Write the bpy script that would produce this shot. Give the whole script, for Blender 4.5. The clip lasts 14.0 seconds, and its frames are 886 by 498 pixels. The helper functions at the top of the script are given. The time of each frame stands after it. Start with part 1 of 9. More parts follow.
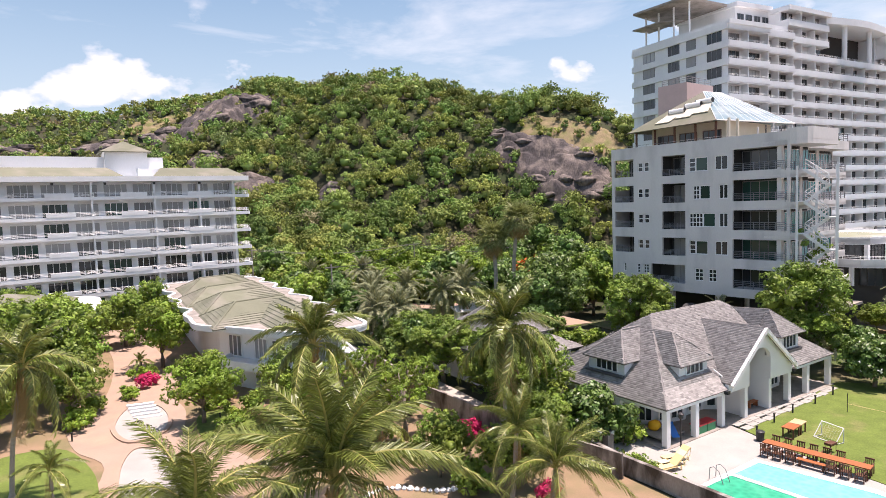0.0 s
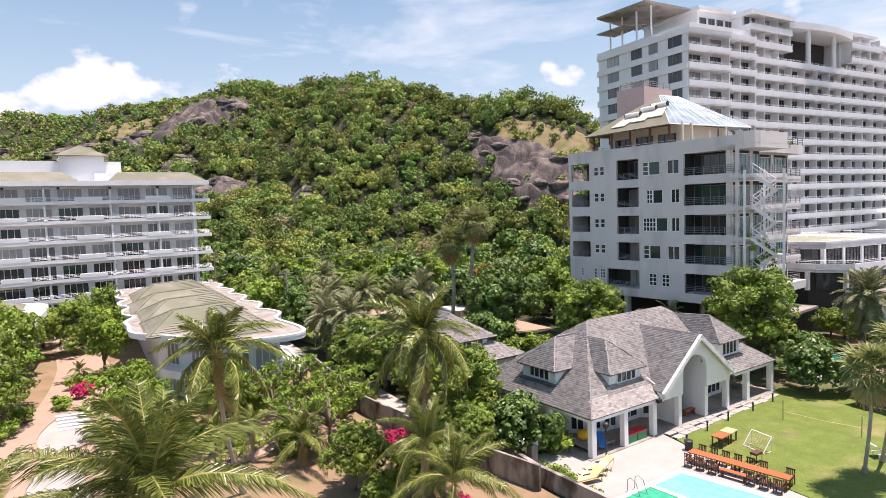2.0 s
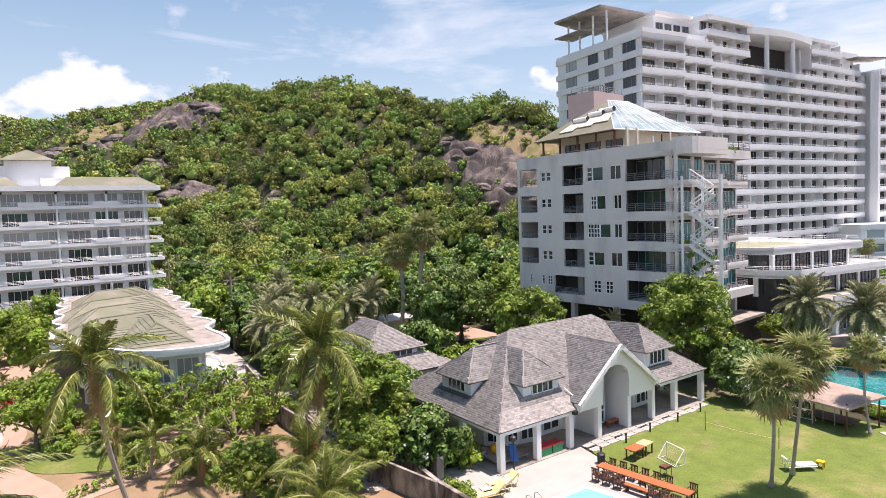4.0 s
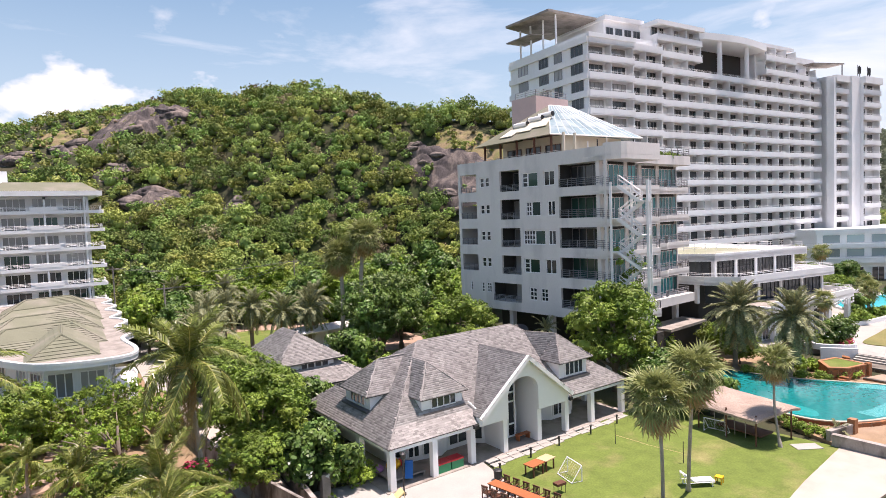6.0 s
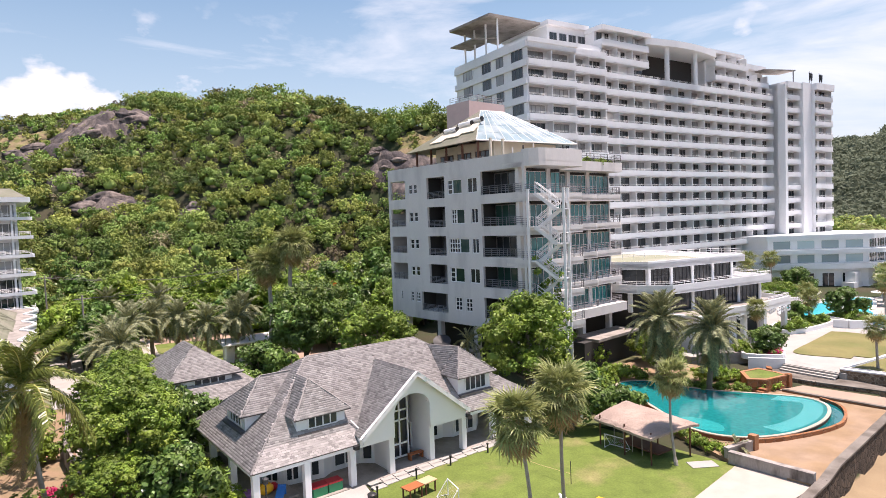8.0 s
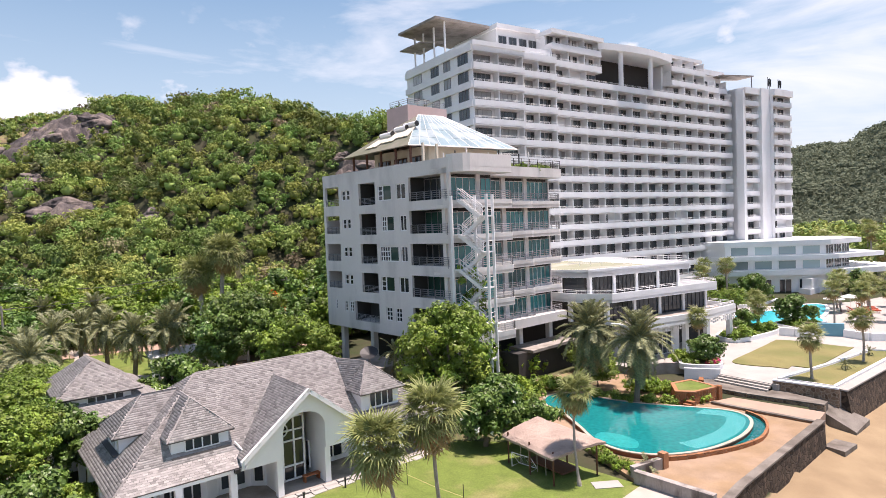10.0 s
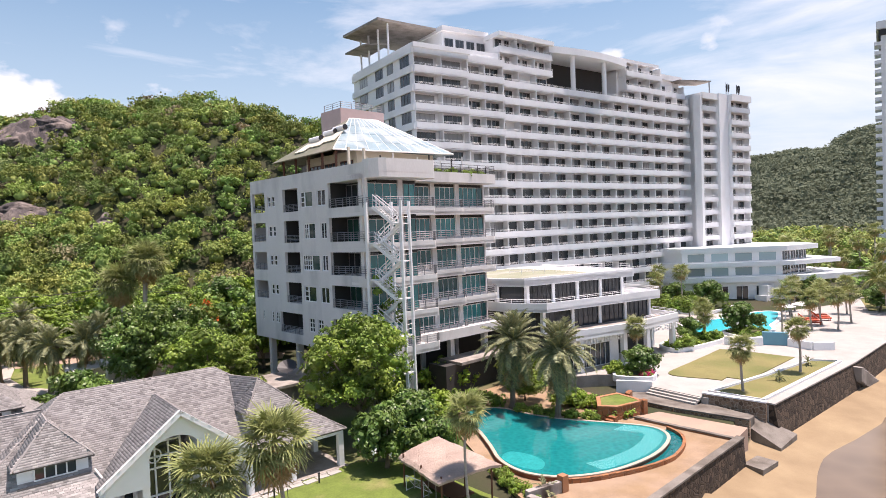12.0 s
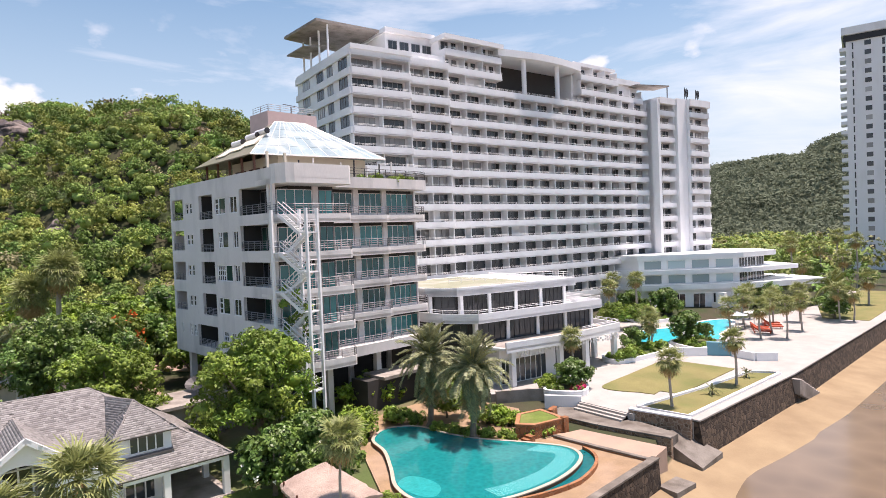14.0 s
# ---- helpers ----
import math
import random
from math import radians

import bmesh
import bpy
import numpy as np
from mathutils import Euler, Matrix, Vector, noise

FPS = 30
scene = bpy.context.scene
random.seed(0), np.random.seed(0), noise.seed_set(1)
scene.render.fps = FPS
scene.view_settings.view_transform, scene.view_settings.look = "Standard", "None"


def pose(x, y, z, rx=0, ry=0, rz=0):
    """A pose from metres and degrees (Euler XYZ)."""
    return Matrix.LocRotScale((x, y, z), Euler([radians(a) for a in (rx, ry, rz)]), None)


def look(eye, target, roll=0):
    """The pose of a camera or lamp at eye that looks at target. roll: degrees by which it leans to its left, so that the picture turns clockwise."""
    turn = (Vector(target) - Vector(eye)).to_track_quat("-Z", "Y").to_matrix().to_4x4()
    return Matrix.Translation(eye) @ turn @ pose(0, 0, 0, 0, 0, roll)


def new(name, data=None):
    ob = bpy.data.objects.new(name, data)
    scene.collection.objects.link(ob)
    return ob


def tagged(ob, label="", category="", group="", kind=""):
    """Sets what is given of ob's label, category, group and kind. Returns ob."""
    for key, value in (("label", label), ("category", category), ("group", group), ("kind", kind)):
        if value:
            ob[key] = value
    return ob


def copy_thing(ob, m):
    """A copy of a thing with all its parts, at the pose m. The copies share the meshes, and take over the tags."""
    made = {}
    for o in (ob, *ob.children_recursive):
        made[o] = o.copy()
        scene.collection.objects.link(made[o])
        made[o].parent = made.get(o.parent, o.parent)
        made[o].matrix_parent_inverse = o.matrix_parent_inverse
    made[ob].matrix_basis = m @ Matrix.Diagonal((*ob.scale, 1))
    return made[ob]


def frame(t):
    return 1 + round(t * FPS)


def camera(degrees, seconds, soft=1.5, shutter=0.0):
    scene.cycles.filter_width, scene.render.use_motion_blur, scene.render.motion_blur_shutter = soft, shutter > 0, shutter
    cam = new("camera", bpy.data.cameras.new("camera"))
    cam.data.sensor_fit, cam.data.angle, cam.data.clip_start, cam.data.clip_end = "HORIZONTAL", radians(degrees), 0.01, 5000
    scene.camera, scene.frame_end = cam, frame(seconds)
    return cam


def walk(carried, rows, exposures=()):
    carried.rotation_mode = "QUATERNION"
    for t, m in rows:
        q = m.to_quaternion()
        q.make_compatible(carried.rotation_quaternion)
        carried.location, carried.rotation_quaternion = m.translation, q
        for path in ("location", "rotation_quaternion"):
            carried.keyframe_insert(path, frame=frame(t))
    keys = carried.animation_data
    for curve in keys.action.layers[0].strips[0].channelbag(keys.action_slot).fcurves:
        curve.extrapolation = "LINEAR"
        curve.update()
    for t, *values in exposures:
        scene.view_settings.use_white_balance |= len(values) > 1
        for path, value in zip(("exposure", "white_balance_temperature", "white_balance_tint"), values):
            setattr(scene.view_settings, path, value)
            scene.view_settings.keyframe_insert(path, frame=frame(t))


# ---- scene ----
cam = camera(72.3, 14.0, soft=0.8)
METRES, EYE, TILT, LEAN, TURN = 44.0, 17.0, 0.0, 0.0, -29.3
ROWS = [
    (0.0, 0.0, 0.0, 0.0, -0.15, -4.22, 2.02),
    (0.5, 0.0267, 0.0047, -0.0007, -0.37, -4.14, 2.03),
    (1.0, 0.053, 0.0095, -0.0005, -0.56, -4.07, 2.06),
    (1.5, 0.0793, 0.0149, -0.001, -0.75, -3.96, 2.07),
    (2.0, 0.1065, 0.0203, -0.0011, -0.94, -3.9, 2.09),
    (2.5, 0.1356, 0.0255, -0.001, -1.14, -3.81, 2.11),
    (3.0, 0.1671, 0.0313, -0.0004, -1.36, -3.73, 2.11),
    (5.5, 0.3379, 0.062, -0.0011, -2.67, -3.25, 2.13),
    (6.0, 0.3746, 0.0696, -0.0014, -2.97, -3.15, 2.14),
    (6.5, 0.4136, 0.0781, -0.0011, -3.28, -3.04, 2.16),
    (7.0, 0.4559, 0.0879, -0.0001, -3.61, -2.91, 2.14),
    (7.5, 0.497, 0.0962, -0.0001, -3.96, -2.8, 2.16),
    (8.0, 0.5337, 0.1029, -0.0003, -4.32, -2.73, 2.17),
    (10.5, 0.7126, 0.1463, -0.0004, -5.81, -2.19, 2.21),
    (11.0, 0.7504, 0.1554, -0.0002, -6.12, -2.1, 2.21),
    (11.5, 0.7872, 0.1656, -0.0002, -6.45, -1.99, 2.21),
    (12.0, 0.8242, 0.1761, 0.0003, -6.76, -1.88, 2.23),
    (12.5, 0.8614, 0.1862, 0.0008, -7.06, -1.78, 2.25),
    (13.0, 0.8995, 0.1969, 0.0009, -7.38, -1.66, 2.26),
    (13.5, 0.9374, 0.2083, 0.001, -7.7, -1.53, 2.27),
    (14.0, 0.9748, 0.2194, 0.0012, -8.01, -1.43, 2.3),
]
EXPOSURE = 0.66
walk(cam, [(t, pose(0, 0, EYE, TILT, LEAN, TURN) @ pose(METRES * x, METRES * y, METRES * z, 90 + pitch, roll, yaw)) for t, x, y, z, yaw, pitch, roll in ROWS], exposures=[(0.0, EXPOSURE, 6800, 26)])

# ================= world and light =================
SUN = Vector((0.19, -0.1, 0.976)).normalized()
world = bpy.data.worlds.new("sky")
scene.world = world
world.use_nodes = True
wn, wl = world.node_tree.nodes, world.node_tree.links
wn.clear()
w_out, w_bg = wn.new("ShaderNodeOutputWorld"), wn.new("ShaderNodeBackground")
w_sky = wn.new("ShaderNodeTexSky")
w_sky.sky_type, w_sky.sun_disc = "NISHITA", False
w_sky.sun_elevation = math.asin(SUN.z)
w_sky.sun_rotation = math.atan2(SUN.x, SUN.y)
w_sky.air_density, w_sky.dust_density, w_sky.ozone_density = 1.0, 1.2, 1.6
w_bg.inputs["Strength"].default_value = 0.082
# thin streaks of cloud and a few cumulus heads low over the land
w_tc, w_map = wn.new("ShaderNodeTexCoord"), wn.new("ShaderNodeMapping")
w_map.inputs["Scale"].default_value = (1.6, 1.6, 7.0)
w_map.inputs["Location"].default_value = (0.35, 0.2, 0.1)
w_n1 = wn.new("ShaderNodeTexNoise")
w_n1.inputs["Scale"].default_value, w_n1.inputs["Detail"].default_value = 1.7, 8.0
w_n1.inputs["Roughness"].default_value, w_n1.inputs["Distortion"].default_value = 0.58, 0.35
w_r1 = wn.new("ShaderNodeValToRGB")
w_r1.color_ramp.elements[0].position, w_r1.color_ramp.elements[1].position = 0.5, 0.8
w_mix = wn.new("ShaderNodeMixRGB")
w_mix.inputs["Color2"].default_value = (7.8, 8.6, 9.0, 1)
wl.new(w_tc.outputs["Generated"], w_map.inputs["Vector"])
wl.new(w_map.outputs["Vector"], w_n1.inputs["Vector"])


def cloud_bank(noise_node, ramp, banks, base):
    """Thicken a layer of cloud round some directions of the sky: (direction, near, far, gain)."""
    total = noise_node.outputs["Fac"]
    for direction, near, far, gain in banks:
        dist, fall, add = (wn.new("ShaderNode" + k) for k in ("VectorMath", "MapRange", "Math"))
        dist.operation, add.operation = "DISTANCE", "ADD"
        dist.inputs[1].default_value = direction
        fall.inputs["From Min"].default_value, fall.inputs["From Max"].default_value = near, far
        fall.inputs["To Min"].default_value, fall.inputs["To Max"].default_value = gain, 0.0
        wl.new(w_tc.outputs["Generated"], dist.inputs[0])
        wl.new(dist.outputs["Value"], fall.inputs["Value"])
        wl.new(fall.outputs["Result"], add.inputs[0])
        wl.new(total, add.inputs[1])
        total = add.outputs[0]
    shift = wn.new("ShaderNodeMath")
    shift.operation = "ADD"
    shift.inputs[1].default_value = base
    wl.new(total, shift.inputs[0])
    wl.new(shift.outputs[0], ramp.inputs["Fac"])


cloud_bank(w_n1, w_r1, [((0.9, 0.38, 0.19), 0.05, 0.36, 0.17)], -0.03)
wl.new(w_r1.outputs["Color"], w_mix.inputs["Fac"])
w_hs = wn.new("ShaderNodeHueSaturation")
w_hs.inputs["Saturation"].default_value, w_hs.inputs["Hue"].default_value, w_hs.inputs["Value"].default_value = 1.18, 0.482, 1.24
wl.new(w_sky.outputs["Color"], w_hs.inputs["Color"])
# pale haze towards the horizon
w_hz, w_hr, w_hs2 = (wn.new("ShaderNode" + k) for k in ("MixRGB", "MapRange", "SeparateXYZ"))
wl.new(w_tc.outputs["Generated"], w_hs2.inputs[0])
wl.new(w_hs2.outputs["Z"], w_hr.inputs["Value"])
w_hr.inputs["From Min"].default_value, w_hr.inputs["From Max"].default_value = 0.05, 0.42
w_hr.inputs["To Min"].default_value, w_hr.inputs["To Max"].default_value = 0.8, 0.0
wl.new(w_hr.outputs["Result"], w_hz.inputs["Fac"])
w_hz.inputs["Color2"].default_value = (5.3, 6.7, 7.4, 1)
wl.new(w_hs.outputs["Color"], w_hz.inputs["Color1"])
wl.new(w_hz.outputs["Color"], w_mix.inputs["Color1"])
# cumulus heads, only low over the horizon
w_m2, w_n2, w_r2, w_sep, w_lo, w_mul, w_mix2 = (wn.new("ShaderNode" + k) for k in ("Mapping", "TexNoise", "ValToRGB", "SeparateXYZ", "ValToRGB", "Math", "MixRGB"))
w_m2.inputs["Scale"].default_value, w_m2.inputs["Location"].default_value = (1.0, 1.0, 1.7), (0.2, 0.37, 0.0)
w_n2.inputs["Scale"].default_value, w_n2.inputs["Detail"].default_value, w_n2.inputs["Roughness"].default_value = 11.0, 9.0, 0.5
w_r2.color_ramp.elements[0].position, w_r2.color_ramp.elements[1].position = 0.47, 0.58
w_lo.color_ramp.elements[0].position, w_lo.color_ramp.elements[1].position = 0.22, 0.34
w_lo.color_ramp.elements[0].color, w_lo.color_ramp.elements[1].color = (1, 1, 1, 1), (0, 0, 0, 1)
w_mul.operation = "MULTIPLY"
w_mix2.inputs["Color2"].default_value = (8.6, 9.1, 9.3, 1)
wl.new(w_tc.outputs["Generated"], w_m2.inputs["Vector"])
wl.new(w_m2.outputs["Vector"], w_n2.inputs["Vector"])
cloud_bank(w_n2, w_r2, [((0.012, 0.982, 0.178), 0.01, 0.085, 0.36), ((-0.1, 0.984, 0.13), 0.02, 0.07, 0.2), ((0.628, 0.748, 0.216), 0.0, 0.03, 0.2), ((0.76, 0.6, 0.255), 0.0, 0.025, 0.24)], -0.17)
wl.new(w_tc.outputs["Generated"], w_sep.inputs[0])
wl.new(w_sep.outputs["Z"], w_lo.inputs["Fac"])
wl.new(w_r2.outputs["Color"], w_mul.inputs[0])
wl.new(w_lo.outputs["Color"], w_mul.inputs[1])
wl.new(w_mul.outputs[0], w_mix2.inputs["Fac"])
wl.new(w_mix.outputs["Color"], w_mix2.inputs["Color1"])
wl.new(w_mix2.outputs["Color"], w_bg.inputs["Color"])
wl.new(w_bg.outputs["Background"], w_out.inputs["Surface"])

sun = new("sun", bpy.data.lights.new("sun", "SUN"))
sun.data.energy, sun.data.angle, sun.data.color = 5.0, radians(0.53), (1.0, 0.935, 0.84)
sun.matrix_world = look(SUN * 300, (0, 0, 0))

# ================= materials =================


def material(name, colour, rough=0.7, vary=0.12, scale=1.5, fine=30.0, bump=0.15, dist=0.01, metal=0.0, tint="", random_piece=0.0,
             second=None, second_scale=0.3, second_at=(0.45, 0.65), through_light=0.0, spec=0.35, stretch=(1, 1, 1), dry=None):
    """A weathered surface: a base colour that varies at two scales, an optional second colour in patches, grain as bump."""
    m = bpy.data.materials.new(name)
    m.use_nodes = True
    n, l = m.node_tree.nodes, m.node_tree.links
    p, out = n["Principled BSDF"], n["Material Output"]
    tc, mp = n.new("ShaderNodeTexCoord"), n.new("ShaderNodeMapping")
    mp.inputs["Scale"].default_value = stretch
    l.new(tc.outputs["Object"], mp.inputs["Vector"])
    big, small = n.new("ShaderNodeTexNoise"), n.new("ShaderNodeTexNoise")
    big.inputs["Scale"].default_value, big.inputs["Detail"].default_value = scale, 5.0
    small.inputs["Scale"].default_value, small.inputs["Detail"].default_value = fine, 3.0
    for t in (big, small):
        l.new(mp.outputs["Vector"], t.inputs["Vector"])
    add = n.new("ShaderNodeMath")
    add.operation = "ADD"
    l.new(big.outputs["Fac"], add.inputs[0])
    l.new(small.outputs["Fac"], add.inputs[1])
    rng = n.new("ShaderNodeMapRange")
    rng.inputs["From Min"].default_value, rng.inputs["From Max"].default_value = 0.6, 1.4
    rng.inputs["To Min"].default_value, rng.inputs["To Max"].default_value = 1 - vary, 1 + vary
    l.new(add.outputs[0], rng.inputs["Value"])
    value = rng.outputs["Result"]
    base = n.new("ShaderNodeRGB")
    base.outputs[0].default_value = (*colour, 1)
    col = base.outputs[0]
    if second:
        sn, sr, sm = n.new("ShaderNodeTexNoise"), n.new("ShaderNodeValToRGB"), n.new("ShaderNodeMixRGB")
        sn.inputs["Scale"].default_value, sn.inputs["Detail"].default_value = second_scale, 6.0
        l.new(mp.outputs["Vector"], sn.inputs["Vector"])
        sr.color_ramp.elements[0].position, sr.color_ramp.elements[1].position = second_at
        l.new(sn.outputs["Fac"], sr.inputs["Fac"])
        l.new(sr.outputs["Color"], sm.inputs["Fac"])
        l.new(col, sm.inputs["Color1"])
        sm.inputs["Color2"].default_value = (*second, 1)
        col = sm.outputs["Color"]
    hue = n.new("ShaderNodeHueSaturation")
    l.new(col, hue.inputs["Color"])
    l.new(value, hue.inputs["Value"])
    if tint:
        at = n.new("ShaderNodeAttribute")
        at.attribute_name = tint
        h = n.new("ShaderNodeMapRange")
        h.inputs["To Min"].default_value, h.inputs["To Max"].default_value = 0.468, 0.545
        l.new(at.outputs["Fac"], h.inputs["Value"])
        l.new(h.outputs["Result"], hue.inputs["Hue"])
        gm, gr = n.new("ShaderNodeMath"), n.new("ShaderNodeMapRange")
        wn_ = n.new("ShaderNodeTexWhiteNoise")
        wn_.noise_dimensions = "1D"
        l.new(at.outputs["Fac"], wn_.inputs["W"])
        gr.inputs["To Min"].default_value, gr.inputs["To Max"].default_value = 0.55, 1.55
        l.new(wn_.outputs["Value"], gr.inputs["Value"])
        gm.operation = "MULTIPLY"
        l.new(value, gm.inputs[0])
        l.new(gr.outputs["Result"], gm.inputs[1])
        l.new(gm.outputs[0], hue.inputs["Value"])
        if dry:
            # one crown in twelve is leafless and brown
            gt, dm = n.new("ShaderNodeMapRange"), n.new("ShaderNodeMixRGB")
            gt.inputs["From Min"].default_value, gt.inputs["From Max"].default_value = 0.94, 0.97
            wn2 = n.new("ShaderNodeTexWhiteNoise")
            wn2.noise_dimensions = "2D"
            sx = n.new("ShaderNodeCombineXYZ")
            l.new(at.outputs["Fac"], sx.inputs["X"])
            l.new(at.outputs["Fac"], sx.inputs["Y"])
            l.new(sx.outputs[0], wn2.inputs["Vector"])
            l.new(wn2.outputs["Value"], gt.inputs["Value"])
            l.new(gt.outputs["Result"], dm.inputs["Fac"])
            l.new(col, dm.inputs["Color1"])
            dm.inputs["Color2"].default_value = (*dry, 1)
            l.new(dm.outputs["Color"], hue.inputs["Color"])
    if random_piece:
        oi, rr, rm = n.new("ShaderNodeObjectInfo"), n.new("ShaderNodeMapRange"), n.new("ShaderNodeMath")
        ge, ad, fr = n.new("ShaderNodeNewGeometry"), n.new("ShaderNodeMath"), n.new("ShaderNodeMath")
        ad.operation, fr.operation = "ADD", "FRACT"
        l.new(oi.outputs["Random"], ad.inputs[0])
        l.new(ge.outputs["Random Per Island"], ad.inputs[1])
        l.new(ad.outputs[0], fr.inputs[0])
        rr.inputs["To Min"].default_value, rr.inputs["To Max"].default_value = 1 - random_piece, 1 + random_piece
        l.new(fr.outputs[0], rr.inputs["Value"])
        rm.operation = "MULTIPLY"
        l.new(hue.inputs["Value"].links[0].from_socket, rm.inputs[0])
        l.new(rr.outputs["Result"], rm.inputs[1])
        l.new(rm.outputs[0], hue.inputs["Value"])
    l.new(hue.outputs["Color"], p.inputs["Base Color"])
    p.inputs["Roughness"].default_value, p.inputs["Metallic"].default_value = rough, metal
    p.inputs["Specular IOR Level"].default_value = spec
    if bump:
        b = n.new("ShaderNodeBump")
        b.inputs["Strength"].default_value, b.inputs["Distance"].default_value = bump, dist
        l.new(add.outputs[0], b.inputs["Height"])
        l.new(b.outputs["Normal"], p.inputs["Normal"])
    if through_light:
        tr, mx = n.new("ShaderNodeBsdfTranslucent"), n.new("ShaderNodeMixShader")
        l.new(hue.outputs["Color"], tr.inputs["Color"])
        mx.inputs["Fac"].default_value = through_light
        l.new(p.outputs["BSDF"], mx.inputs[1])
        l.new(tr.outputs["BSDF"], mx.inputs[2])
        l.new(mx.outputs["Shader"], out.inputs["Surface"])
    return m


def glass(name, colour, rough=0.04, spec=0.6):
    """Dark tinted window glass with a sharp gloss."""
    m = bpy.data.materials.new(name)
    m.use_nodes = True
    n, l = m.node_tree.nodes, m.node_tree.links
    p = n["Principled BSDF"]
    oi, mr, hu = n.new("ShaderNodeObjectInfo"), n.new("ShaderNodeMapRange"), n.new("ShaderNodeHueSaturation")
    mr.inputs["To Min"].default_value, mr.inputs["To Max"].default_value = 0.55, 1.7
    l.new(oi.outputs["Random"], mr.inputs["Value"])
    l.new(mr.outputs["Result"], hu.inputs["Value"])
    hu.inputs["Color"].default_value = (*colour, 1)
    l.new(hu.outputs["Color"], p.inputs["Base Color"])
    p.inputs["Roughness"].default_value, p.inputs["Specular IOR Level"].default_value = rough, spec
    return m


WHITE = material("white_paint", (0.79, 0.8, 0.81), 0.55, 0.05, 0.4, 8, 0.1, second=(0.66, 0.66, 0.66), second_scale=0.25, second_at=(0.55, 0.8), stretch=(1, 1, 0.35))
WHITE_CLEAN = material("white_frame_paint", (0.82, 0.82, 0.82), 0.4, 0.03, 1, 20, 0.05)
GREY = material("grey_render", (0.7, 0.672, 0.65), 0.8, 0.07, 0.5, 12, 0.15, second=(0.36, 0.35, 0.35), second_scale=0.35, second_at=(0.5, 0.85), stretch=(1, 1, 0.3))
PALEGREY = material("pale_grey_render", (0.74, 0.71, 0.685), 0.8, 0.07, 0.5, 12, 0.15, second=(0.42, 0.41, 0.4), second_scale=0.4, second_at=(0.5, 0.85), stretch=(1, 1, 0.3))
# near-black colour stands in for the shade inside recesses and behind glass
RECESS_SHADE = material("painted_recess_shade", (0.05, 0.048, 0.046), 0.85, 0.1)
MOSS = material("mossy_flat_roof", (0.25, 0.265, 0.19), 0.95, 0.16, 0.5, 10, 0.2, second=(0.33, 0.33, 0.285), second_scale=0.25)
CREAM = material("cream_wall", (0.68, 0.62, 0.5), 0.8, 0.08)
PINK = material("pink_render", (0.6, 0.45, 0.43), 0.85, 0.08)
SHINGLE_DARK = material("dark_asphalt_shingle", (0.25, 0.236, 0.225), 0.9, 0.14, 0.5, 60, 0.3, 0.01, random_piece=0.2)
SHINGLE = material("grey_asphalt_shingle", (0.33, 0.311, 0.296), 0.9, 0.14, 0.5, 60, 0.3, 0.01, random_piece=0.16)
SHINGLE_BED = material("dark_roof_felt", (0.12, 0.112, 0.108), 0.95, 0.15)
GREENTILE = material("weathered_green_roof_tile", (0.17, 0.175, 0.122), 0.8, 0.14, 0.7, 20, 0.2, second=(0.225, 0.215, 0.17), second_scale=0.3, random_piece=0.08)
RAIL = material("grey_rail_metal", (0.27, 0.27, 0.28), 0.5, 0.05, metal=0.4)
RAIL_WHITE = material("white_rail_metal", (0.8, 0.8, 0.8), 0.4, 0.05)
DARKMETAL = material("black_metal", (0.03, 0.03, 0.032), 0.5, 0.1)
GLASS_DARK = glass("dark_window_glass", (0.035, 0.04, 0.045))
GLASS_TEAL = glass("teal_window_glass", (0.02, 0.13, 0.135), spec=0.6)
GLASS_GREEN = glass("green_window_glass", (0.02, 0.055, 0.045), spec=0.5)
GLASS_CURTAIN = glass("curtained_window_glass", (0.25, 0.25, 0.25), 0.15)
GLASS_PALE = glass("pale_blue_window_glass", (0.32, 0.42, 0.44), 0.15)
ROOFGLASS = material("weathered_roof_glass", (0.2, 0.29, 0.32), 0.3, 0.15, 0.8, 5, 0.05, second=(0.36, 0.43, 0.45), second_scale=0.5, spec=0.7, random_piece=0.12)
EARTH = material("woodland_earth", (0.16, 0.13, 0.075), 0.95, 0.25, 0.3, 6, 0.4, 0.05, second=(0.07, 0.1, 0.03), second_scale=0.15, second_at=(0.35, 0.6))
DRYSOIL = material("dry_sandy_soil", (0.27, 0.185, 0.115), 0.95, 0.18, 0.4, 12, 0.4, 0.04, second=(0.19, 0.16, 0.08), second_scale=0.35, second_at=(0.45, 0.68))
LAWN = material("mown_lawn", (0.12, 0.165, 0.032), 0.95, 0.3, 0.9, 9, 0.5, 0.03, second=(0.23, 0.21, 0.085), second_scale=0.32, second_at=(0.52, 0.78))
DRYLAWN = material("dry_lawn", (0.2, 0.18, 0.07), 0.95, 0.2, 0.6, 25, 0.5, 0.03, second=(0.13, 0.14, 0.045), second_scale=0.3)
PAVING = material("pale_stone_paving", (0.42, 0.38, 0.335), 0.85, 0.1, 0.6, 15, 0.15, second=(0.39, 0.33, 0.28), second_scale=0.4)
WHITEPAVE = material("bleached_white_paving", (0.365, 0.348, 0.324), 0.85, 0.14, 0.6, 15, 0.12, second=(0.32, 0.295, 0.268), second_scale=0.2, second_at=(0.5, 0.8))
TERRACOTTA = material("terracotta_paving", (0.275, 0.186, 0.108), 0.85, 0.25, 0.8, 18, 0.25, second=(0.31, 0.22, 0.15), second_scale=0.3)
